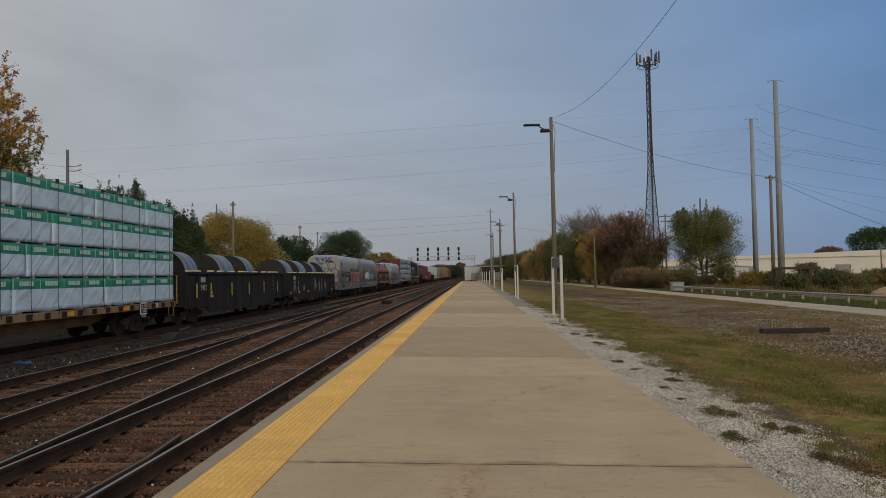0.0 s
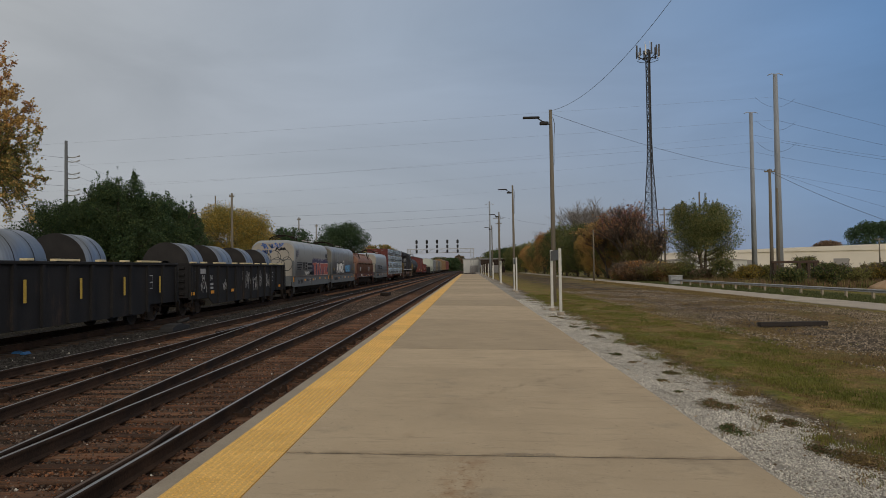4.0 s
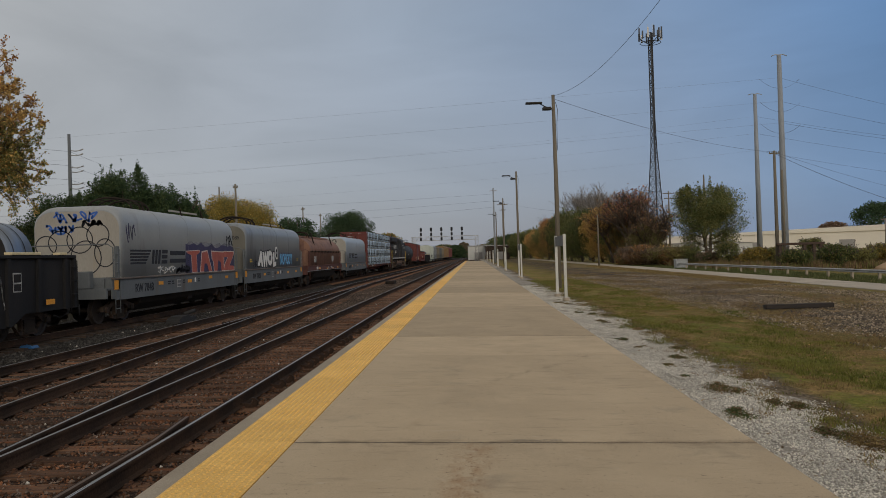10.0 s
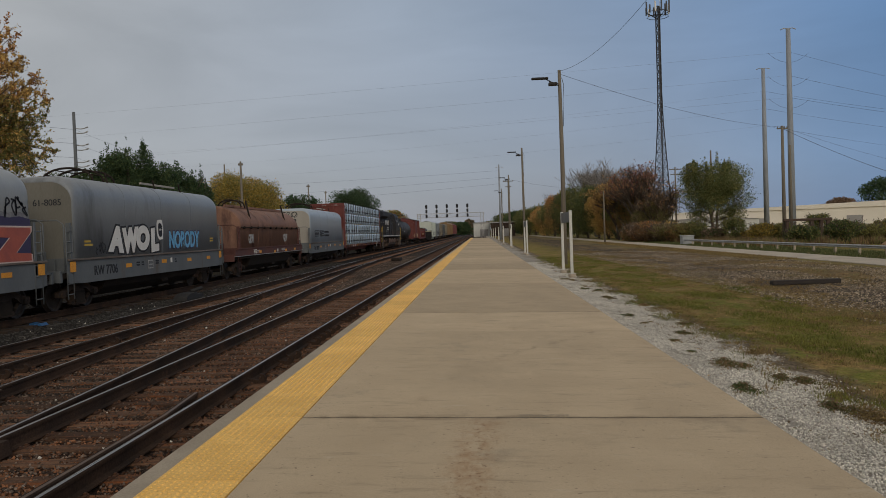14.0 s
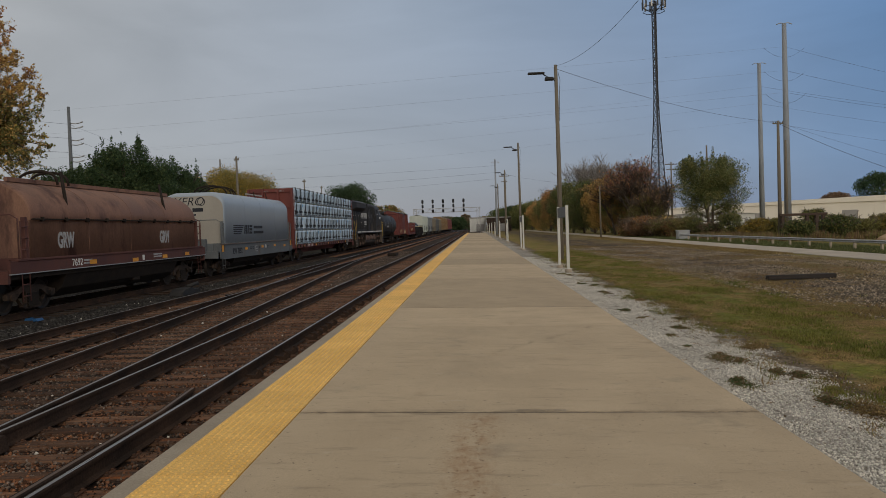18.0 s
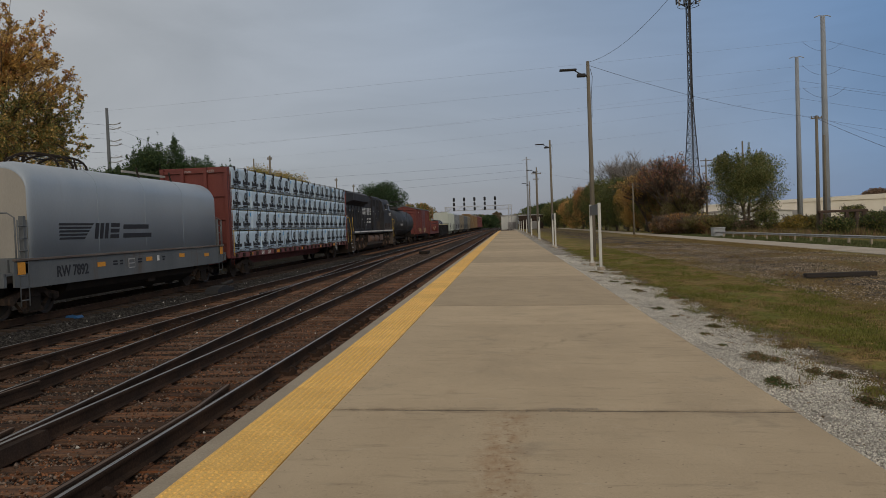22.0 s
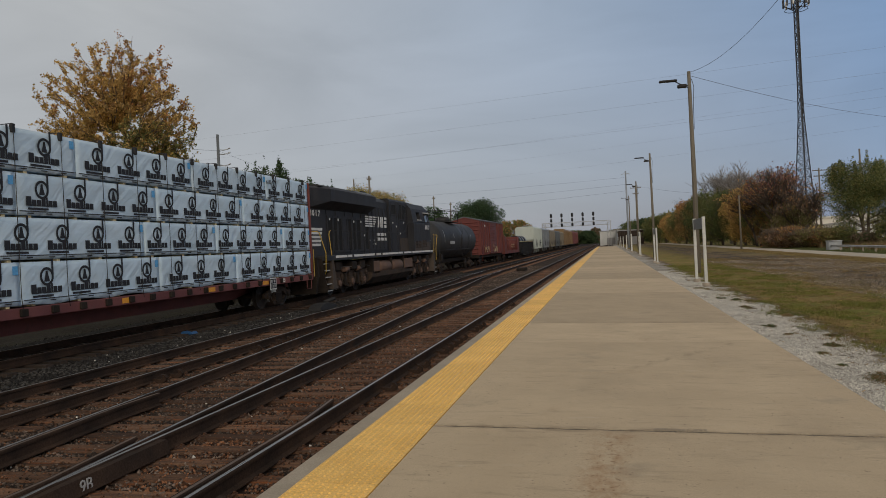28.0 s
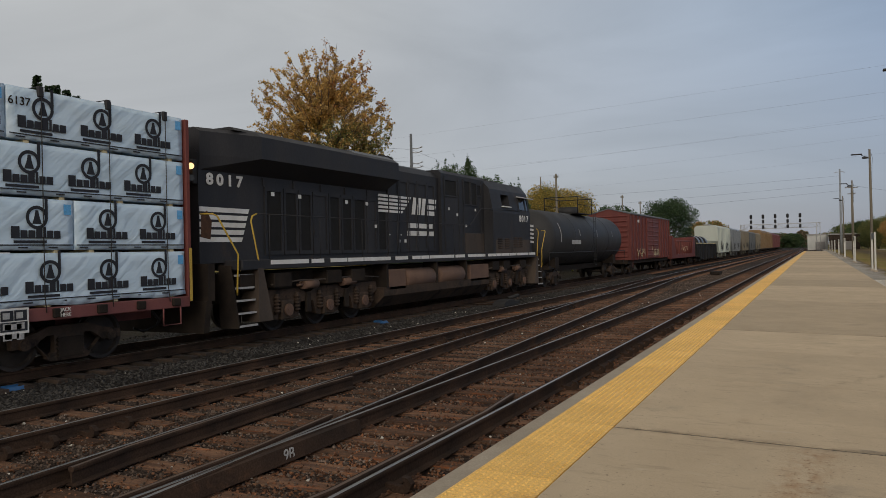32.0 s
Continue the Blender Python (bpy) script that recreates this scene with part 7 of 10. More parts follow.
    box(bm, -0.95, 0.95, -h + 1.3, h - 1.3, 0.80, 1.50)
    part("underframe", bm, M["under"], c)
    for y in (-9.6, -8.4, -6.2, -5.0, 5.4, 6.6, 8.6):
        bm = bmesh.new()
        box(bm, 0.9, 1.42, y - 0.35, y + 0.35, 1.12, 1.48, 0.02)
        part("under_box", bm, M["under"], c)
    # fuel tank and air reservoirs
    bm = bmesh.new()
    prism(bm, [(1.44, 0.86), (1.44, 0.60), (1.05, 0.24), (-1.05, 0.24), (-1.44, 0.60), (-1.44, 0.86)], "y", -3.66, 4.55)
    part("fuel_tank", bm, M["truck"], c)
    for y in (-3.45, -0.10, 2.35):
        bm = bmesh.new()
        box(bm, 0.95, 1.47, y - 0.05, y + 0.05, 0.84, 1.58)
        part("saddle_bracket", bm, M["under"], c)
    bm = bmesh.new()
    box(bm, 0.8, 1.44, -3.3, -2.25, 0.75, 1.40, 0.03)
    part("battery_box", bm, M["dusty"], c, "dusty brown battery box")
    bm = bmesh.new()
    box(bm, 0.8, 1.44, 2.75, 4.55, 0.75, 1.40, 0.03)
    part("battery_box", bm, M["dusty"], c, "dusty brown battery box")
    for a in (-2.2, 0.2):
        bm = bmesh.new()
        drum(bm, a + 0.14, a + 2.0, 1.16, 1.07, 0.33, 20, 0.10)
        part("air_reservoir", bm, M["dusty"], c)
    # walkway rail
    bm = bmesh.new()
    hi = 2.90
    pipe(bm, [(1.50, -h + 1.73, hi), (1.50, 2.7, hi), (1.50, 3.75, 3.58), (1.56, cb0 + 3.2, 3.66)], 0.015)
    for k in range(8):
        y = -h + 2.2 + k * 2.05
        if y < 2.6:
            rod(bm, (1.50, y, 1.78), (1.50, y, hi), 0.014, 6)
    part("walkway_rail", bm, B, c)
    return c


GLOW = glow("amber_lamp", (1.0, 0.5, 0.18), 1.6)


def add_tank_car(y0, y1):
    c = car("tank_car", "black tank car with a dome platform", "rail car", y0, y1)
    h = (y1 - y0) / 2 - 0.7
    bm = bmesh.new()
    drum(bm, -h + 1.1, h - 1.1, 0, 2.52, 1.50, 36, 0.75)
    t = part("tank", bm, M["tankblack"], c)
    for y in (-3.6, 0.0, 3.6):
        bm = bmesh.new()
        drum(bm, y - 0.03, y + 0.03, 0, 2.52, 1.506, 36)
        part("weld_band", bm, M["tankblack"], t)
    for y, lo, hi in ((-6.3, -8, 30), (-2.8, 4, 20), (0.9, 4, 20), (4.6, 4, 20)):
        bm = bmesh.new()
        arc = [radians(lo + (hi - lo) * q / 8) for q in range(9)]
        prism(bm, [(1.502 * math.cos(a), 2.52 + 1.502 * math.sin(a)) for a in arc] + [(1.508 * math.cos(a), 2.52 + 1.508 * math.sin(a)) for a in arc[::-1]], "y", y - 0.03, y + 0.03)
        part("marker", bm, M["paintworn"], t)
    print_bars(c, 1.502, -3.2, 2.30, 2.4, 1, 0.22, M["paintworn"])
    bm = bmesh.new()
    rod(bm, (0, 0, 3.95), (0, 0, 4.42), 0.60, 18)
    part("dome", bm, M["tankblack"], c)
    bm = bmesh.new()
    box(bm, -1.0, 1.0, -1.5, 1.5, 3.98, 4.02)
    for x in (-1.0, 1.0):
        pipe(bm, [(x, -1.5, 4.0), (x, -1.5, 4.95), (x, 1.5, 4.95), (x, 1.5, 4.0)], 0.025)
        pipe(bm, [(x, -1.5, 4.5), (x, 1.5, 4.5)], 0.02)
    for y in (-1.5, 1.5):
        pipe(bm, [(-1.0, y, 4.95), (1.0, y, 4.95)], 0.025)
    part("dome_platform", bm, M["dark"], c)
    part("ladder", ladder_bm(1.58, -0.25, 0.25, 0.8, 4.0, 10), M["dark"], c)
    bm = bmesh.new()
    box(bm, -0.4, 0.4, -h, h, 0.72, 1.02)
    for s in (-1, 1):
        box(bm, -1.4, 1.4, s * (h - 0.25) - 0.2, s * (h - 0.25) + 0.2, 0.9, 1.1)
        box(bm, -1.2, 1.2, s * (h - 2.0) - 0.3, s * (h - 2.0) + 0.3, 0.95, 1.5)
    part("underframe", bm, M["under"], c)
    bm = bmesh.new()
    pipe(bm, [(1.45, -h, 1.1), (1.45, -h, 1.75), (1.45, h, 1.75), (1.45, h, 1.1)], 0.02)
    part("hand_rail", bm, M["dark"], c)
    for s in (-1, 1):
        add_truck(c, s * (h - 2.0), False)
        add_coupler(c, s * h, s)


def add_boxcar(y0, y1):
    c = car("boxcar", "red-brown boxcar with ribbed sides and scrawled doors", "rail car", y0, y1)
    h = (y1 - y0) / 2 - 0.65
    R = M["boxred"]
    bm = bmesh.new()
    prism(bm, [(1.45, 1.05), (1.45, 4.35), (0.0, 4.72), (-1.45, 4.35), (-1.45, 1.05)], "y", -h, h)
    b = part("body", bm, R, c)
    for i in range(15):
        y = -h + 0.15 + i * (2 * h - 0.3) / 14
        if abs(y) < 2.3:
            continue
        bm = bmesh.new()
        box(bm, 1.45, 1.53, y - 0.06, y + 0.06, 1.05, 4.3)
        part("rib", bm, R, b)
    for y in (-1.12, 1.12):
        bm = bmesh.new()
        box(bm, 1.45, 1.56, y - 1.08, y + 1.08, 1.12, 4.22, 0.02)
        d = part("door", bm, R, c, "sliding steel door with horizontal ribs")
        for k in range(8):
            bm = bmesh.new()
            z = 1.35 + k * 0.37
            prism(bm, [(1.56, z - 0.06), (1.60, z), (1.56, z + 0.06)], "y", y - 1.0, y + 1.0)
            part("door_rib", bm, R, d)
    for k in range(9):
        bm = bmesh.new()
        z = 1.3 + k * 0.36
        prism(bm, [(-h - 0.06, z), (-h, z - 0.08), (-h, z + 0.08)], "x", -1.3, 1.3)
        part("end_rib", bm, R, b)
    bm = bmesh.new()
    prism(bm, [(1.53, 4.33), (1.53, 4.41), (0.0, 4.79), (-1.53, 4.41), (-1.53, 4.33), (0.0, 4.72)], "y", -h - 0.05, h + 0.05)
    part("roof", bm, M["greysill"], c, "weathered grey metal roof")
    scrawl(c, 1.58, -4.6, 1.55, 3.2, 0.6, M["palewood"], 51, 7, 0.05)
    scrawl(c, 1.60, 1.0, 1.55, 2.8, 0.7, M["palewood"], 52, 7, 0.06)
    print_bars(c, 1.46, -5.0, 3.9, 1.2, 1, 0.2, M["white"])
    bm = bmesh.new()
    box(bm, -1.3, 1.3, -h, h, 0.78, 1.05)
    part("underframe", bm, M["under"], c)
    for s in (-1, 1):
        part("ladder", ladder_bm(1.58, s * (h - 0.1), s * (h - 0.5), 0.5, 3.2, 7), R, c)
        add_truck(c, s * (h - 1.9), False)
        add_coupler(c, s * h, s)


def add_low_red_car(y0, y1):
    c = car("bulkhead_flat", "low red flat car with sloping end racks", "rail car", y0, y1)
    h = (y1 - y0) / 2 - 0.6
    bm = bmesh.new()
    box(bm, -1.45, 1.45, -h, h, 0.85, 1.2)
    part("deck", bm, M["boxred"], c)
    for s in (-1, 1):
        for x in (-1.4, 1.4):
            bm = bmesh.new()
            prism(bm, [(s * h, 1.2), (s * (h - 2.6), 1.2), (s * (h - 1.0), 2.9), (s * h, 2.95)], "x", x - 0.04, x + 0.04)
            part("end_rack", bm, M["boxred"], c)
        bm = bmesh.new()
        box(bm, -1.4, 1.4, s * h - 0.05, s * h + 0.05, 1.2, 2.95)
        part("bulkhead", bm, M["boxred"], c)
        add_truck(c, s * (h - 1.6), False)
        add_coupler(c, s * h, s)
    scrawl(c, 1.45, 0, 1.75, 4.0, 0.5, M["palewood"], 61, 6, 0.06)
    bm = bmesh.new()
    pipe(bm, [(1.42, -h + 2.4, 1.2), (1.42, -h + 2.4, 2.5), (1.42, h - 2.4, 2.5), (1.42, h - 2.4, 1.2)], 0.05)
    for q in range(7):
        rod(bm, (1.42, -h + 3 + q * (2 * h - 6) / 6, 1.2), (1.42, -h + 3 + q * (2 * h - 6) / 6, 2.5), 0.05, 6)
    part("stake_rack", bm, M["boxred"], c)


def add_hopper(y0, y1, label, material):
    c = car("hopper_car", label, "rail car", y0, y1)
    h = (y1 - y0) / 2 - 0.6
    bm = bmesh.new()
    prism(bm, [(-h + 0.4, 2.6), (-h + 1.9, 1.0), (h - 1.9, 1.0), (h - 0.4, 2.6), (h - 0.2, 4.5), (-h + 0.2, 4.5)], "x", -1.50, 1.50)
    b = part("body", bm, material, c)
    bm = bmesh.new()
    prism(bm, [(1.50, 4.48), (1.2, 4.75), (-1.2, 4.75), (-1.50, 4.48)], "y", -h + 0.2, h - 0.2)
    part("roof", bm, material, c)
    for i in range(9):
        bm = bmesh.new()
        y = -h + 1.9 + i * (2 * h - 3.8) / 8
        box(bm, 1.50, 1.56, y - 0.05, y + 0.05, 1.1, 4.48)
        part("rib", bm, material, b)
    for k in range(3):
        y = (k - 1) * h * 0.58
        bm = bmesh.new()
        prism(bm, [(y - 1.5, 1.1), (y + 1.5, 1.1), (y + 0.35, 0.4), (y - 0.35, 0.4)], "x", -1.1, 1.1)
        part("chute", bm, material, c)
    bm = bmesh.new()
    box(bm, -1.4, 1.4, -h, h, 0.9, 1.05)
    part("underframe", bm, M["under"], c)
    bm = bmesh.new()
    box(bm, -0.4, 0.4, -h + 0.3, h - 0.3, 4.86, 4.91)
    for k in range(6):
        rod(bm, (0, -h * 0.8 + k * h * 0.32, 4.7), (0, -h * 0.8 + k * h * 0.32, 4.96), 0.35, 10)
    part("roof_walk", bm, M["galv"], c)
    for s in (-1, 1):
        part("ladder", ladder_bm(1.54, s * (h - 0.1), s * (h - 0.5), 0.6, 4.5, 11), material, c)
        scrawl(c, 1.565, s * h * 0.4, 1.9, 3.0, 1.2, M["logo"], int(y0) + s, 5, 0.16)
        add_truck(c, s * (h - 1.5), False)
        add_coupler(c, s * h, s)


def add_rack_car(y0, y1, material, label):
    c = car("autorack", label, "rail car", y0, y1)
    h = (y1 - y0) / 2 - 0.5
    bm = bmesh.new()
    prism(bm, [(1.5, 1.1), (1.5, 5.2), (1.2, 5.7), (-1.2, 5.7), (-1.5, 5.2), (-1.5, 1.1)], "y", -h, h)
    b = part("body", bm, material, c)
    for i in range(14):
        y = -h + 0.2 + i * (2 * h - 0.4) / 13
        bm = bmesh.new()
        box(bm, 1.5, 1.56, y - 0.07, y + 0.07, 1.1, 5.2)
        part("post", bm, material, b)
    bm = bmesh.new()
    box(bm, -1.4, 1.4, -h, h, 0.8, 1.1)
    part("deck", bm, M["under"], c)
    for s in (-1, 1):
        add_truck(c, s * (h - 2.5), False)
        add_coupler(c, s * h, s)


def build_train():
    add_centerbeam(6.6, 29.7, "tan centre-beam flat car stacked with green-banded lumber", M["decktan"], None, True, M["decktan"], 11, 4, (-10.9, 11.15), 11.55 - 3.4)
    add_gondola(29.9, 47.2, ((-6.25, 1.5, 2.05), (-1.5, 2.15, 2.1), (2.5, 1.35, 2.05)), "black ribbed gondola car with timber on its rim", [(-6.97, "bar", "yellowpaint"), (-5.9, "num", "9413"), (-5.22, "bar", "yellowpaint"), (-2.27, "bar", "yellowpaint"), (0.58, "bar", "yellowpaint"), (3.42, "bar", "yellowpaint"), (5.69, "panel", ""), (6.32, "bar", "yellowpaint")])
    add_gondola(47.5, 64.6, ((-6.1, 1.8, 2.1), (-2.05, 2.1, 2.1), (2.1, 1.25, 2.05), (6.1, 1.2, 2.0)), "black ribbed gondola car with sprayed scrawls", [(-7.8, "square", "orange"), (-6.3, "num", "94 64"), (-5.39, "square", "orange"), (-6.3, "tag", ""), (-3.3, "tag", ""), (-2.5, "square", "orange"), (0.0, "scrawl", "white"), (1.3, "scrawl", "white"), (2.4, "scrawl", "white"), (4.1, "scrawl", "white"), (5.25, "panel", ""), (6.6, "square", "orange")], -7.05)
    add_coil_car(65.4, 80.0, "pale grey round-hooded coil car covered in spray paint", M["greyhood"], M["cream"], M["greysill"], "round", "emblem red blue", number="7848")
    add_coil_car(79.35, 93.75, "dull grey round-hooded coil car with white and blue sprayed shapes", M["dullhood"], M["dullend"], M["greysill"], "round", "white", number="7706")
    add_coil_car(94.2, 108.8, "rusty brown hooded coil car with sloping hood", M["rusthood"], M["rusthood"], M["sillmaroon"], "slope", "", (1.08, 1.44), 3.62, number="7692")
    add_coil_car(109.45, 124.3, "clean pale grey round-hooded coil car", M["palehood"], M["cream"], M["greysill"], "round", "name", number="7892")
    add_centerbeam(124.2, 147.9, "maroon centre-beam flat car stacked with white-wrapped lumber", M["deckred"], None, False, M["boxred"], 12, 4, (-11.3, 11.43), 11.85 - 4.25)
    add_locomotive(147.9, 170.3)
    add_tank_car(170.6, 188.4)
    add_boxcar(188.6, 206.0)
    add_low_red_car(206.3, 222.3)
    add_gondola(222.6, 241.6, ((-3.0, 1.5, 1.9), (0.5, 1.5, 1.8), (4.0, 1.5, 1.8)), "black gondola car far down the train", [])
    y = 242.0
    for i, (lab, mt) in enumerate((("pale green-white covered hopper car", "hopgreen"), ("dull grey covered hopper car with dark scrawls", "dullhood"), ("tan covered hopper car", "hoptan"), ("dark grey covered hopper car", "greysill"), ("tan covered hopper car", "hoptan"))):
        add_hopper(y, y + 18.0, lab, M[mt])
        y += 18.3
    for i in range(4):
        add_rack_car(y, y + 27.5, M["yellowcar"] if i < 2 else M["deckred"], "yellow enclosed car carrier" if i < 2 else "brown enclosed car carrier")
        y += 27.8


# trees
def tube_rings(bm, pts, radii, seg=7):
    rings = []
    for i, p in enumerate(pts):
        d = (Vector(pts[min(i + 1, len(pts) - 1)]) - Vector(pts[max(i - 1, 0)])).normalized()
        u = d.cross(Vector((0.3, 1, 0.1))).normalized()
        v = d.cross(u)
        rings.append([tuple(Vector(p) + (u * math.cos(6.2832 * k / seg) + v * math.sin(6.2832 * k / seg)) * radii[i]) for k in range(seg)])
    loft(bm, rings)


def tree(name, label, x, y, height, width, leaf, seed, crown_from=0.25, leaves=5000, size=0.22, open_=0.3, spire=0.0, trunk=0.02, stems=1, material2=None, dense=2.2, fine=0.62, dome=0, shoots=0, twigs=0, bark="bark"):
    """Trunk and limbs, with leaf sprays round the limb ends; open_: how far the crown falls apart."""
    r = random.Random(seed)
    g = np.random.default_rng(seed)
    z0 = ground_z(x) - 0.05
    ob = thing(name, label, "tree" if name.endswith("tree") else "bush", x, y, z0)
    bm = bmesh.new()
    tips = []
    tr = height * trunk
    for st in range(stems):
        lean = Vector((r.uniform(-0.06, 0.06), r.uniform(-0.06, 0.06), 1)) if stems == 1 else Vector((r.uniform(-0.3, 0.3), r.uniform(-0.3, 0.3), 1))
        pts, rad = [], []
        n = 7
        for i in range(n):
            f = i / (n - 1)
            p = lean * (height * 0.92 * f)
            pts.append((p.x + r.uniform(-0.02, 0.02) * height * f, p.y + r.uniform(-0.02, 0.02) * height * f, p.z))
            rad.append(tr * (1 - f) ** 0.8 + 0.02)
        tube_rings(bm, pts, rad)
        tips.append(pts[-1])
        for i in range(int(26 / stems) + 4):
            f = crown_from + (0.96 - crown_from) * (i + r.random()) / (26 / stems + 4)
            k = min(int(f * (n - 1)), n - 2)
            u = f * (n - 1) - k
            b = [pts[k][d] * (1 - u) + pts[k + 1][d] * u for d in range(3)]
            a = r.uniform(0, 6.2832)
            prof = math.sin(math.pi * min(1, max(0.03, (f - crown_from) / (1 - crown_from) * 0.82 + 0.14))) ** 0.7
            ln = width / 2 * prof * r.uniform(0.65, 1.12)
            rise = ln * r.uniform(0.25, 0.8) * (1 - 0.3 * spire)
            e = (b[0] + ln * math.cos(a), b[1] + ln * math.sin(a), min(height * 1.0, b[2] + rise))
            m_ = tuple(b[d] * 0.5 + e[d] * 0.5 + (0.0, 0.0, -0.08 * ln)[d] for d in range(3))
            rr = tr * (1 - f) * 0.5 + 0.015
            tube_rings(bm, [tuple(b), m_, e], [rr, rr * 0.6, 0.012], 5)
            tips += [e, m_, tuple((m_[d] + e[d]) / 2 for d in range(3))]
            for q in range(2):
                e2 = tuple(e[d] + r.uniform(-0.22, 0.22) * ln + (0, 0, 0.1 * ln)[d] for d in range(3))
                tube_rings(bm, [m_, e2], [rr * 0.4, 0.01], 4)
                tips.append(e2)
    if twigs:
        for p in list(tips):
            for q in range(twigs):
                d = Vector((r.uniform(-1, 1), r.uniform(-1, 1), r.uniform(0.3, 1.5))).normalized() * height * r.uniform(0.05, 0.13)
                rod(bm, p, (p[0] + d.x, p[1] + d.y, min(height * 1.04, p[2] + d.z)), 0.035, 3, 0.012)
    part("trunk", bm, M[bark], ob)
    if leaves:
        leaves = int(leaves * dense)
        size = size * fine
        tips = np.array(tips)
        tips[:, 2] = np.clip(tips[:, 2], height * crown_from * 0.9, height)
        # keep the limb ends inside an egg-shaped crown
        zc_, zr_ = height * (0.5 + crown_from / 2), height * (0.5 - crown_from / 2)
        far = np.sqrt((tips[:, 0] ** 2 + tips[:, 1] ** 2) / (width / 2) ** 2 + ((tips[:, 2] - zc_) / zr_) ** 2 + 1e-6)
        far *= 1 + 0.10 * np.clip((tips[:, 2] - zc_) / zr_, 0, 1)
        pull = np.minimum(1.0, 1.02 / far)[:, None]
        tips = np.array([0, 0, zc_]) + (tips - np.array([0, 0, zc_])) * pull
        spread = np.full(len(tips), width * (0.095 - 0.03 * open_))
        if dome:
            k = dome
            th = g.uniform(0, 6.2832, k)
            u = g.uniform(-0.75, 1.0, k)
            rad = np.sqrt(np.clip(1 - u * u, 0, 1))
            zc, zr = height * (0.5 + crown_from / 2), height * (0.5 - crown_from / 2) * 0.9
            f = g.uniform(0.74, 1.0, k) if open_ < 0.21 else g.uniform(0.12, 1.0, k)
            taper = 1 - 0.12 * np.maximum(u, 0)
            lumps = np.stack([rad * np.cos(th) * width / 2 * f * taper, rad * np.sin(th) * width / 2 * f * taper, zc + u * zr * f], -1)
            tips = np.concatenate([tips, lumps])
            spread = np.concatenate([spread, np.full(k, width * (0.07 if k < 80 else 0.085))])
        if shoots:
            # upright sprays along the top of the crown
            top = tips[tips[:, 2] > height * 0.62]
            base = top[g.integers(0, len(top), shoots)]
            up = g.uniform(0.08, 0.26, (shoots, 1)) * height
            for q in (0.3, 0.6, 0.85):
                pt = base.copy()
                pt[:, 2] = np.minimum(pt[:, 2] + up[:, 0] * q, height * (0.92 + 0.34 * q * g.random(shoots)))
                tips = np.concatenate([tips, pt])
                spread = np.concatenate([spread, np.full(shoots, width * 0.028 * (1.15 - q))])
        w = g.uniform(0.25, 1.0, len(tips)) ** (1 + 2 * open_) * (spread / spread.max()) ** 1.3
        if dome > 80:
            w[:-dome] *= 0.25
        pick = g.choice(len(tips), leaves, p=w / w.sum())
        # leaves fill rounded clumps, thickest at their skin
        off = g.normal(0, 1, (leaves, 3))
        off *= 1.75 * g.random((leaves, 1)) ** 0.28 / np.linalg.norm(off, axis=1, keepdims=True)
        off[:, 2] *= np.where(spread[pick] < width * 0.04, 2.6, 0.95)
        c = tips[pick] + off * spread[pick][:, None] * np.array([1, 1, 0.9])
        c[:, 2] = np.clip(c[:, 2], 0.05, None)
        s = size * g.uniform(0.5, 1.3, (leaves, 1))
        a = g.normal(0, 1, (leaves, 3))
        a /= np.linalg.norm(a, axis=1, keepdims=True)
        b = np.cross(a, g.normal(0, 1, (leaves, 3)))
        b /= np.linalg.norm(b, axis=1, keepdims=True)
        n_ = np.cross(a, b)
        v = np.stack([c - a * s, c + b * s * 0.55 + n_ * s * 0.15, c + a * s, c - b * s * 0.55 + n_ * s * 0.15], 1).reshape(-1, 3)
        i0 = np.arange(leaves)[:, None] * 4
        t = np.concatenate([i0 + np.array([0, 1, 2]), i0 + np.array([0, 2, 3])], 0)
        me = np_mesh("crown", v, t, LEAF[leaf])
        if material2:
            me.materials.append(LEAF[material2])
            idx = (g.random(leaves) < 0.35).astype(np.int32)
            me.polygons.foreach_set("material_index", np.concatenate([idx, idx]))
        part("crown", me, None, ob)
    return ob


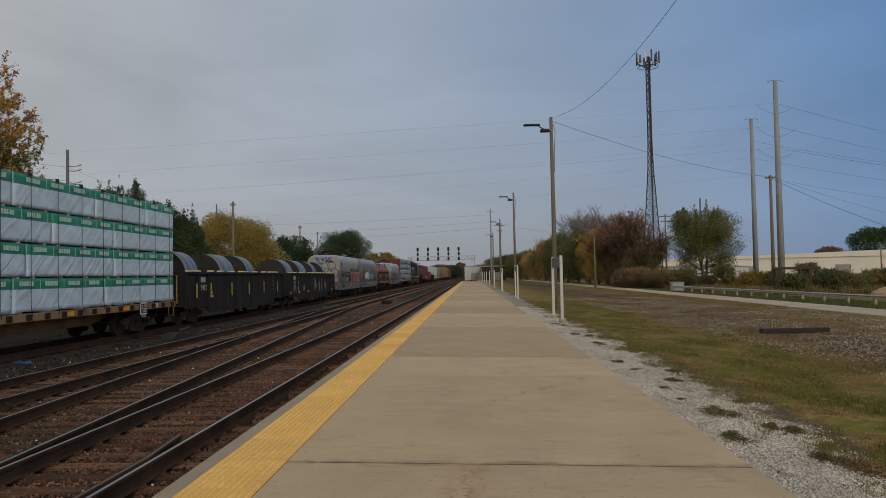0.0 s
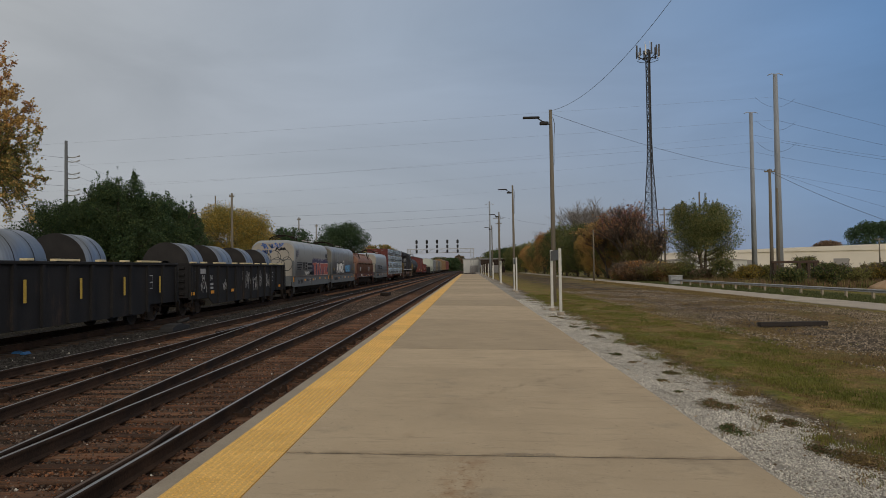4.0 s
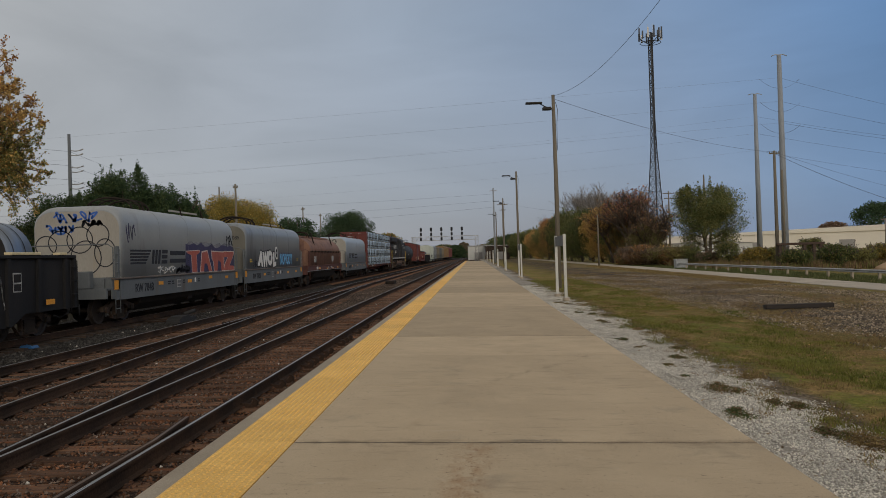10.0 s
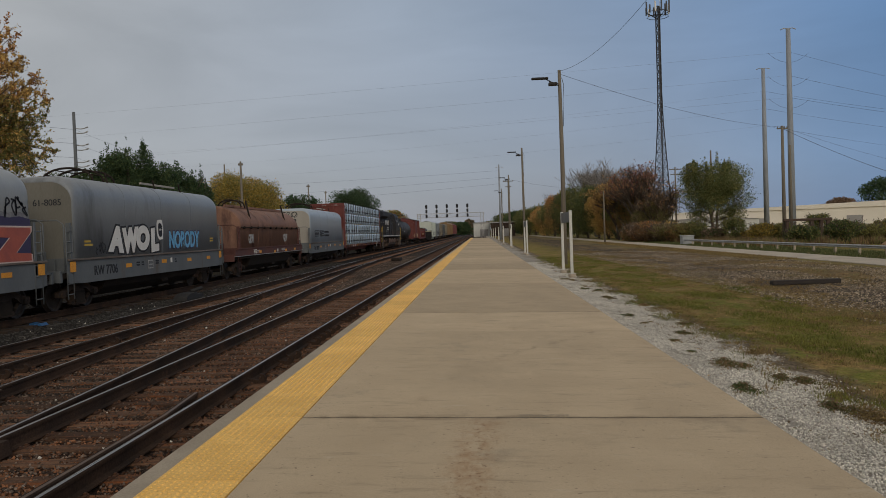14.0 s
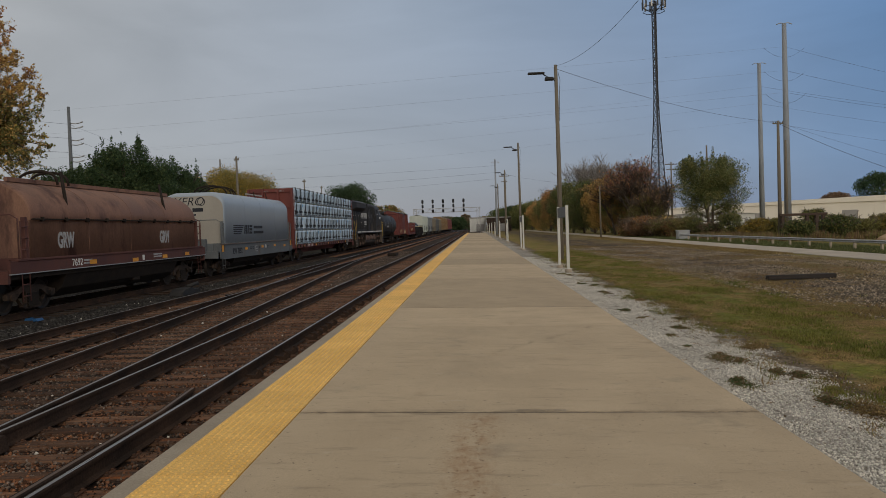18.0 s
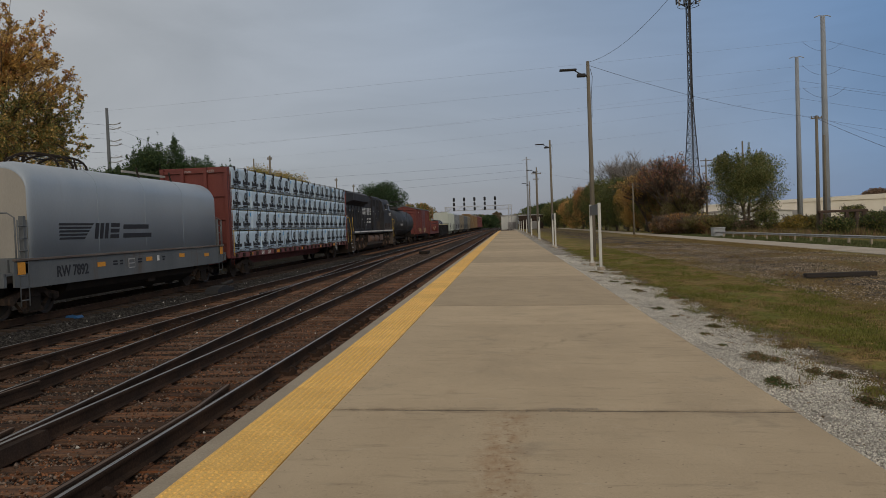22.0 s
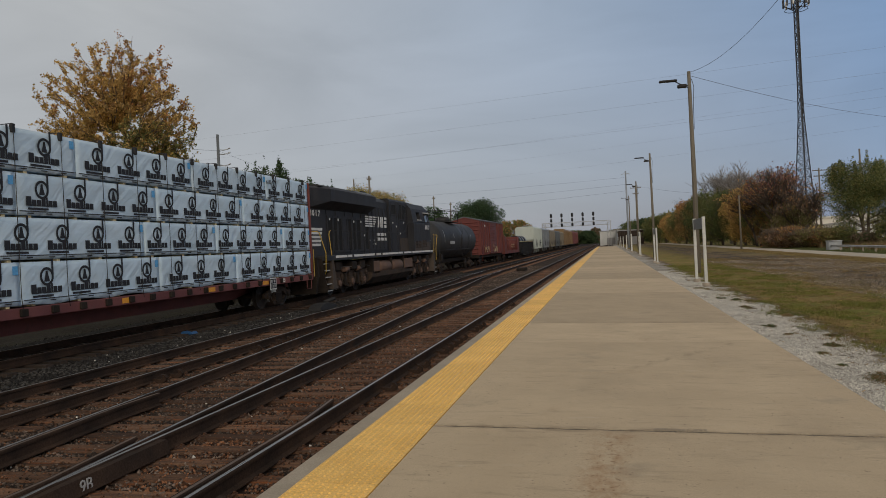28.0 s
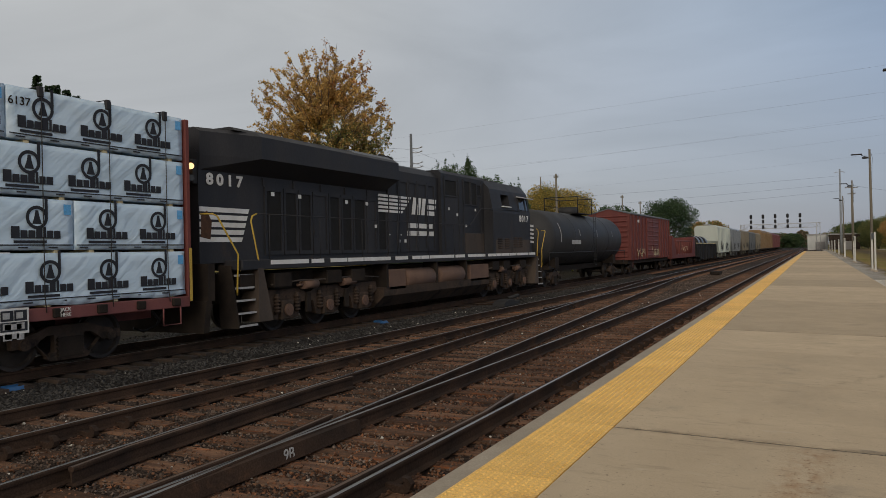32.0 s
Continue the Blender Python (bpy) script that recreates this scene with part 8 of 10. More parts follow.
def twiggy_tree(name, label, x, y, height, width, seed, bark, leaf=None, leaf2=None, leaves=0, size=0.12, low=0.3):
    """Limbs that fork four times into fine upright twigs; a few leaves may still hang near the tips."""
    r = random.Random(seed)
    g = np.random.default_rng(seed)
    ob = thing(name, label, "tree", x, y, ground_z(x) - 0.05)
    bm = bmesh.new()
    tips = []

    def grow(p, d, ln, rad, level):
        e = p + d * ln
        rod(bm, p, e, rad, 5 if level < 2 else 3, rad * 0.6)
        if level == 4:
            tips.append(e)
            return
        for q in range((6, 5, 4, 4)[level]):
            spread = (0.55, 0.5, 0.5, 0.6)[level]
            nd = (d + Vector((r.gauss(0, spread), r.gauss(0, spread), abs(r.gauss(0.25, 0.3))))).normalized()
            s0 = p.lerp(e, r.uniform(0.55, 1.0))
            grow(s0, nd, ln * r.uniform(0.58, 0.82) * (1.15 if level == 0 else 1.0), rad * 0.61, level + 1)
    trunks = 3
    for q in range(trunks):
        a = q * 6.2832 / trunks + r.random()
        grow(Vector((0.3 * math.cos(a), 0.3 * math.sin(a), 0)), Vector((0.22 * math.cos(a), 0.22 * math.sin(a), 1)).normalized(), height * low, height * 0.016, 0)
    # fit the crown to its height and width
    t = np.array([tuple(p) for p in tips])
    fx, fz = width / 2 / np.percentile(np.abs(t[:, :2]), 96), height / np.percentile(t[:, 2], 99.5)
    for v in bm.verts:
        v.co = Vector((v.co.x * fx, v.co.y * fx, v.co.z * fz))
    part("trunk", bm, M[bark], ob)
    if leaves:
        t = t * np.array([fx, fx, fz])
        c = t[g.integers(0, len(t), leaves)] + g.normal(0, 0.028 * width, (leaves, 3)) - np.array([0, 0, 0.02 * height])
        s = size * g.uniform(0.6, 1.3, (leaves, 1))
        u = g.normal(0, 1, (leaves, 3))
        u /= np.linalg.norm(u, axis=1, keepdims=True)
        w = np.cross(u, g.normal(0, 1, (leaves, 3)))
        w /= np.linalg.norm(w, axis=1, keepdims=True)
        v = np.stack([c - u * s, c + w * s * 0.6, c + u * s, c - w * s * 0.6], 1).reshape(-1, 3)
        i0 = np.arange(leaves)[:, None] * 4
        me = np_mesh("crown", v, np.concatenate([i0 + np.array([0, 1, 2]), i0 + np.array([0, 2, 3])], 0), LEAF[leaf])
        me.materials.append(LEAF[leaf2])
        idx = (g.random(leaves) < 0.3).astype(np.int32)
        me.polygons.foreach_set("material_index", np.concatenate([idx, idx]))
        part("crown", me, None, ob)
    return ob


def maple(label, x, y, height, width, seed):
    """A short trunk, steep forking limbs and twigs that still hold part of their leaves."""
    r = random.Random(seed)
    g = np.random.default_rng(seed)
    ob = thing("shade_tree", label, "tree", x, y, ground_z(x) - 0.05)
    bm = bmesh.new()
    fork = Vector((0, 0, height * 0.2))
    tube_rings(bm, [(0, 0, 0), (0.03, 0.02, height * 0.1), tuple(fork)], [0.32, 0.25, 0.22], 10)
    low, up = height * 0.60, height * 0.40
    wid = width / 2 * 1.05
    mains = []
    for i in range(11):
        a = i * 2.39996 + r.uniform(-0.3, 0.3)
        q = math.sqrt((i + 0.4) / 11)
        mains.append(Vector((math.cos(a) * q * wid * 0.55, math.sin(a) * q * wid * 0.55, low + up * (0.36 - 0.62 * q))))
    for m_ in mains:
        k = fork.lerp(m_, 0.5) + Vector((-m_.x * 0.16, -m_.y * 0.16, 0.3))
        tube_rings(bm, [tuple(fork), tuple(k), tuple(m_)], [0.15, 0.10, 0.065], 6)
    twigs = []
    n = 260
    for i in range(n):
        u = -0.62 + 1.62 * (i + 0.5) / n
        a = i * 2.39996
        q = (1 - abs(u) ** 3.2) ** 0.5
        f = r.uniform(0.84, 1.0) if i % 3 else r.uniform(0.5, 0.78)
        f *= 1 + 0.07 * math.sin(a * 3 + u * 5)
        e = Vector((math.cos(a) * q * wid * f, math.sin(a) * q * wid * f, low - 0.6 + (up + 0.6 if u > 0 else height * 0.42) * u * f))
        m_ = min(mains, key=lambda v: (v - e).length + (2.0 if v.z > e.z - 0.4 else 0.0))
        k = m_.lerp(e, 0.55) + Vector((r.uniform(-0.25, 0.25), r.uniform(-0.25, 0.25), r.uniform(-0.35, 0.1)))
        tube_rings(bm, [tuple(m_), tuple(k), tuple(e)], [0.05, 0.032, 0.012], 5)
        out = (e - m_).normalized()
        for j in range(10):
            s = (j + r.random()) / 10
            b = m_.lerp(k, s / 0.55) if s < 0.55 else k.lerp(e, (s - 0.55) / 0.45)
            d = (out * 0.7 + Vector((r.gauss(0, 0.7), r.gauss(0, 0.7), r.gauss(0.45, 0.5)))).normalized() * r.uniform(0.45, 1.0)
            rod(bm, b, b + d, 0.014, 3, 0.006)
            twigs.append((b, d))
    part("trunk", bm, M["bark"], ob)
    # leaves along the twigs, fewest at the top
    base = np.array([tuple(b) for b, d in twigs])
    way = np.array([tuple(d) for b, d in twigs])
    hz = np.clip((base[:, 2] - low) / up, -1, 1)
    w = g.uniform(0.2, 1.0, len(base)) * (1.0 + 0.25 * np.clip(hz, 0, 1))
    m = 86000
    pick = g.choice(len(base), m, p=w / w.sum())
    c = base[pick] + way[pick] * g.uniform(0.1, 1.1, (m, 1)) + g.normal(0, 0.085, (m, 3))
    s = 0.088 * g.uniform(0.6, 1.3, (m, 1))
    a = g.normal(0, 1, (m, 3))
    a /= np.linalg.norm(a, axis=1, keepdims=True)
    b = np.cross(a, g.normal(0, 1, (m, 3)))
    b /= np.linalg.norm(b, axis=1, keepdims=True)
    n_ = np.cross(a, b)
    v = np.stack([c - a * s, c + b * s * 0.62 + n_ * s * 0.2, c + a * s, c - b * s * 0.62 + n_ * s * 0.2], 1).reshape(-1, 3)
    i0 = np.arange(m)[:, None] * 4
    me = np_mesh("crown", v, np.concatenate([i0 + np.array([0, 1, 2]), i0 + np.array([0, 2, 3])], 0), LEAF["orange"])
    for leaf in ("yellow", "rust", "olive"):
        me.materials.append(LEAF[leaf])
    tone = hz[pick] * 0.5 - 0.08 + g.normal(0, 0.22, len(base))[pick] + base[pick][:, 0] / wid * 0.25 + g.normal(0, 0.15, m)
    idx = np.where(tone > 0.45, 2, np.where(tone < -0.32, 1, 0))
    idx = np.where((base[pick][:, 0] > 0.3 * wid) & (hz[pick] < 0.1) & (g.random(m) < 0.6), 3, idx).astype(np.int32)
    me.polygons.foreach_set("material_index", np.concatenate([idx, idx]))
    part("crown", me, None, ob)
    return ob


def conifer(x, y, height, width, seed):
    """A narrow dark spruce: a straight stem and drooping tiers of needle sprays."""
    r = random.Random(seed)
    ob = thing("spruce_tree", "narrow dark green spruce with a pointed top", "tree", x, y, ground_z(x) - 0.05)
    bm = bmesh.new()
    tube_rings(bm, [(0, 0, 0), (0, 0, height * 0.5), (0, 0, height)], [0.22, 0.12, 0.015], 7)
    part("trunk", bm, M["bark"], ob)
    v, t = [], []
    z = height * 0.12
    while z < height:
        f = 1 - z / height
        for k in range(4):
            a, ln = r.uniform(0, 6.2832), width / 2 * (f ** 0.8 + 0.05) * r.uniform(0.6, 1.15)
            d = Vector((math.cos(a), math.sin(a), 0))
            for q in range(9):
                c = d * ln * (q + 0.6) / 9.5 + Vector((0, 0, z + ln * (0.75 - 1.3 * f) * (q / 9) + 0.2 * ln * (q / 9) ** 2))
                for s in (-1, 1):
                    e = c + d * 0.22 + Vector((-d.y, d.x, 0)) * s * 0.24 * (1.15 - q / 10) + Vector((0, 0, r.uniform(-0.16, 0.05)))
                    i = len(v)
                    v += [tuple(c - d * 0.05), tuple(e), tuple(c + d * 0.14 + Vector((0, 0, 0.05)))]
                    t.append((i, i + 1, i + 2))
        z += 0.10 + 0.05 * r.random()
    part("crown", np_mesh("crown", np.array(v), np.array(t), LEAF["dark"]), None, ob)
    return ob


def polar(az, dist):
    return dist * math.sin(radians(az)), dist * math.cos(radians(az))


def high(el, dist):
    return 1.7 + dist * math.tan(radians(el))


def wire(pts, sag, r, name="overhead_wire", label="thin dark overhead wire sagging between poles"):
    ob = None
    bm = bmesh.new()
    (ax, ay, az), (bx, by, bz) = pts
    line = []
    n = 24
    for i in range(n + 1):
        f = i / n
        line.append((ax + (bx - ax) * f, ay + (by - ay) * f, az + (bz - az) * f - sag * 4 * f * (1 - f)))
    tube_rings(bm, line, [r * 0.62] * len(line), 4)
    return tagged(part(name, bm, M["wirefar" if r < 0.012 else "wire"]), label, "wire", "overhead wires")


def lamp_pole(x, y, height):
    ob = thing("platform_lamp", "weathered timber lamp pole with a flat twin lamp head", "street lamp", x, y, ground_z(x), group="lamps beside the platform")
    hgt = height - ground_z(x)
    bm = bmesh.new()
    tube_rings(bm, [(0, 0, -0.3), (0.02, 0, hgt * 0.5), (-0.0, 0, hgt)], [0.138, 0.118, 0.088], 10)
    part("pole", bm, M["polewood"], ob)
    bm = bmesh.new()
    pipe(bm, [(0, 0, hgt - 0.75), (-0.45, 0, hgt - 0.62), (-0.75, 0, hgt - 0.42)], 0.03)
    pipe(bm, [(0, 0, hgt - 0.85), (-0.3, -0.2, hgt - 0.75)], 0.03)
    part("arm", bm, M["dark"], ob)
    bm = bmesh.new()
    box(bm, -1.5, -0.6, -0.14, 0.14, hgt - 0.46, hgt - 0.36, 0.03)
    part("lamp_head", bm, M["dark"], ob)
    bm = bmesh.new()
    box(bm, -0.62, -0.16, -0.42, -0.10, hgt - 0.86, hgt - 0.70, 0.03)
    part("flood_head", bm, M["dark"], ob)
    bm = bmesh.new()
    pipe(bm, [(0.12, 0, hgt - 0.4), (0.22, 0.02, hgt - 0.8), (0.16, 0, hgt - 1.6), (0.14, 0, hgt - 3.0)], 0.015)
    part("cable", bm, M["wire"], ob)
    return ob


def sign_frame(x, y, gap=3.0, panel=True):
    ob = thing("platform_sign_frame", "two white steel posts on concrete feet holding a sign panel edge-on", "sign frame", x, y, ground_z(x) + 0.0, group="sign frames along the platform")
    for s in (-gap / 2, gap / 2):
        bm = bmesh.new()
        box(bm, -0.055, 0.055, s - 0.055, s + 0.055, 0.0, 2.62, 0.008)
        part("post", bm, M["postwhite"], ob)
        bm = bmesh.new()
        tube_rings(bm, [(0, s, -0.12), (0, s, 0.13)], [0.15, 0.14], 14)
        part("foot", bm, M["kerb"], ob)
    if panel:
        bm = bmesh.new()
        box(bm, -0.035, 0.035, -gap / 2 + 0.056, gap / 2 - 0.056, 2.16, 2.58, 0.005)
        part("sign_panel", bm, M["greysill"], ob, "plain grey panel")
    return ob


def utility_pole(x, y, height, r, material, arms, label, steel=False):
    ob = thing("utility_pole", label, "utility pole", x, y, ground_z(x) - 0.1, group="utility poles")
    h = height - ground_z(x)
    bm = bmesh.new()
    tube_rings(bm, [(0, 0, 0), (0, 0, h / 2), (0, 0, h)], [r, r * 0.8, r * 0.6], 12)
    part("pole", bm, material, ob)
    for z, w in arms:
        bm = bmesh.new()
        if steel and w > 1.1:
            # a pair of short insulator arms on one side, drooping a little at their ends
            for dz in (0.0, 0.42):
                pipe(bm, [(0, 0, h - z - dz), (w * 0.5, 0, h - z - dz - 0.08), (w, 0, h - z - dz + 0.02)], 0.045)
                rod(bm, (w * 0.9, 0, h - z - dz + 0.02), (w * 1.08, 0, h - z - dz + 0.08), 0.06, 6)
        elif steel:
            for s in (-1, 1):
                pipe(bm, [(0, 0, h - z), (s * w * 0.5, 0, h - z + 0.05), (s * w, 0, h - z - 0.12)], 0.05)
        else:
            box(bm, -w, w, -0.06, 0.06, h - z - 0.06, h - z + 0.06)
            for q in (-0.9, -0.4, 0.4, 0.9):
                rod(bm, (q * w, 0, h - z + 0.06), (q * w, 0, h - z + 0.2), 0.04, 6)
        part("cross_arm", bm, M["polewood"] if not steel else M["galv"], ob)
    return ob


def cell_tower(x, y, height):
    ob = thing("radio_tower", "tall lattice radio tower with a crown of antennas", "tower", x, y, ground_z(x))
    legs = 3
    sec = 30

    def half(f):
        return 0.46 if f > 0.55 else 0.46 + (0.55 - f) / 0.55 * 2.0

    def at(f, k):
        a = 2.0944 * k + 0.4
        return (half(f) * math.cos(a), half(f) * math.sin(a), f * height)
    for k in range(legs):
        bm = bmesh.new()
        pipe(bm, [at(i / 8, k) for i in range(9)], 0.10)
        part("leg", bm, M["towersteel"], ob)
    bm = bmesh.new()
    for i in range(sec):
        f0, f1 = i / sec, (i + 1) / sec
        for k in range(legs):
            rod(bm, at(f0, k), at(f1, (k + 1) % 3), 0.05, 4)
            rod(bm, at(f1, k), at(f1, (k + 1) % 3), 0.05, 4)
            rod(bm, at(f0, (k + 1) % 3), at(f1, k), 0.05, 4)
    part("bracing", bm, M["towersteel"], ob)
    bm = bmesh.new()
    rod(bm, (0.2, 0.1, 0), (0.2, 0.1, height), 0.14, 6)
    part("feed_cable", bm, M["dark"], ob)
    bm = bmesh.new()
    pts = [(2.1 * math.cos(a), 2.1 * math.sin(a), height - 1.2) for a in np.linspace(0, 6.2832, 10)]
    pipe(bm, pts, 0.06)
    part("upper_ring", bm, M["dark"], ob)
    bm = bmesh.new()
    pipe(bm, [(p[0], p[1], p[2] - 0.9) for p in pts], 0.06)
    part("lower_ring", bm, M["dark"], ob)
    for a in np.linspace(0, 6.2832, 7)[:-1]:
        bm = bmesh.new()
        rod(bm, (0, 0, height - 2.6), (2.1 * math.cos(a), 2.1 * math.sin(a), height - 1.2), 0.06, 4)
        part("platform_strut", bm, M["dark"], ob)
    r = random.Random(9)
    for i in range(12):
        a = i * 0.5236 + 0.1
        bm = bmesh.new()
        cx, cy = 2.25 * math.cos(a), 2.25 * math.sin(a)
        hh = r.choice((1.6, 2.0, 2.4))
        box(bm, cx - 0.14, cx + 0.14, cy - 0.10, cy + 0.10, height - 1.5, height - 1.5 + hh, 0.02)
        part("antenna_panel", bm, M["white" if i % 4 == 0 else "towersteel"], ob)
    for a in (0.5, 2.4):
        bm = bmesh.new()
        rod(bm, (0.6 * math.cos(a), 0.6 * math.sin(a), height - 0.5), (0.6 * math.cos(a), 0.6 * math.sin(a), height + 1.9), 0.04, 5)
        part("whip", bm, M["white"], ob)
    return ob


def signal_bridge(y, x0, x1):
    ob = thing("signal_bridge", "steel truss signal bridge with five signal heads over the tracks", "signal bridge", 0, y, -0.45)
    bm = bmesh.new()
    for yy in (-0.5, 0.5):
        for z in (6.9, 8.1):
            box(bm, x0, x1, yy - 0.07, yy + 0.07, z - 0.07, z + 0.07)
        n = 16
        for i in range(n):
            a, b = x0 + (x1 - x0) * i / n, x0 + (x1 - x0) * (i + 1) / n
            rod(bm, (a, yy, 6.9), (b, yy, 8.1) if i % 2 else (b, yy, 6.9), 0.04, 4)
            rod(bm, (a, yy, 6.9 if i % 2 else 8.1), (b, yy, 8.1 if i % 2 else 6.9), 0.05, 4)
    part("truss", bm, M["galv"], ob)
    for x in (x0 + 0.6, x1 - 0.6):
        bm = bmesh.new()
        for dx in (-0.45, 0.45):
            for yy in (-0.5, 0.5):
                rod(bm, (x + dx, yy, 0), (x + dx, yy, 8.1), 0.09, 6)
        for k in range(8):
            rod(bm, (x - 0.45, -0.5, k), (x + 0.45, -0.5, k + 1), 0.04, 4)
        part("leg", bm, M["galv"], ob)
    for i in range(5):
        x = -0.01745 * 232 * (4.0 - i * 0.785) - 0.0
        bm = bmesh.new()
        rod(bm, (x, -0.7, 6.6), (x, -0.7, 10.6), 0.08, 6)
        m_ = part("signal_mast", bm, M["galv"], ob)
        for z in (10.3, 8.85, 7.35):
            bm = bmesh.new()
            if z > 10:
                box(bm, x - 0.34, x + 0.34, -0.85, -0.7, z - 0.62, z + 0.62, 0.2)
            else:
                box(bm, x - 0.31, x + 0.31, -0.85, -0.7, z - 0.50, z + 0.50, 0.12)
            hd = part("signal_head", bm, M["dark"], m_)
            bm = bmesh.new()
            for dz in (0.25, 0, -0.25):
                rod(bm, (x, -1.15, z + dz), (x, -0.85, z + dz), 0.12, 8)
            part("hood", bm, M["dark"], hd)
    return ob


def guard_rail(x0, y0, x1, y1):
    ob = thing("guard_rail", "galvanised steel guard rail on short posts beside the path", "guard rail", 0, 0, 0)
    n = 14
    bm = bmesh.new()
    d = Vector((x1 - x0, y1 - y0, 0)).normalized()
    nrm = Vector((d.y, -d.x, 0))
    prof = [(0.0, 0.0), (0.07, 0.02), (0.07, 0.06), (0.0, 0.09), (0.07, 0.12), (0.07, 0.16), (0.0, 0.19), (-0.01, 0.19), (0.06, 0.16), (0.06, 0.12), (-0.01, 0.09), (0.06, 0.06), (0.06, 0.02), (-0.01, 0.0)]
    rings = []
    for p in ((x0, y0), (x1, y1)):
        zb = ground_z(p[0]) + 0.40
        rings.append([(p[0] + nrm.x * a, p[1] + nrm.y * a, zb + b) for a, b in prof])
    loft(bm, rings, smooth=False)
    part("beam", bm, M["galv"], ob)
    for i in range(n + 1):
        f = i / n
        x, y = x0 + (x1 - x0) * f, y0 + (y1 - y0) * f
        bm = bmesh.new()
        z = ground_z(x)
        box(bm, x - nrm.x * 0.1 - 0.06, x - nrm.x * 0.1 + 0.06, y - 0.08, y + 0.08, z - 0.2, z + 0.60)
        part("post", bm, M["kerb"], ob, "weathered pale guard rail post")
    return ob


def building(name, label, x, y, rz, w, d, h, wall, roof, bays, pitch=0.0):
    ob = thing(name, label, "building", x, y, -0.7, rz)
    bm = bmesh.new()
    box(bm, -w / 2, w / 2, -d / 2, d / 2, 0, h)
    b = part("wall", bm, wall, ob)
    bm = bmesh.new()
    if pitch:
        prism(bm, [(-w / 2 - 0.4, h), (w / 2 + 0.4, h), (0, h + pitch)], "y", -d / 2 - 0.3, d / 2 + 0.3)
    else:
        box(bm, -w / 2 - 0.3, w / 2 + 0.3, -d / 2 - 0.3, d / 2 + 0.3, h, h + 0.35)
    part("roof", bm, roof, ob)
    for i in range(bays):
        x = -w / 2 + (i + 0.5) * w / bays
        bm = bmesh.new()
        if i % 4 == 2:
            box(bm, x - 1.6, x + 1.6, -d / 2 - 0.03, -d / 2, 0.0, min(h - 0.5, 3.2))
            part("loading_door", bm, M["roofgrey"], b)
        else:
            box(bm, x - 0.08, x + 0.08, -d / 2 - 0.06, -d / 2, 0.0, h)
            part("pilaster", bm, wall, b)
    return ob


FRAME_AT = (31.7, 74.0)


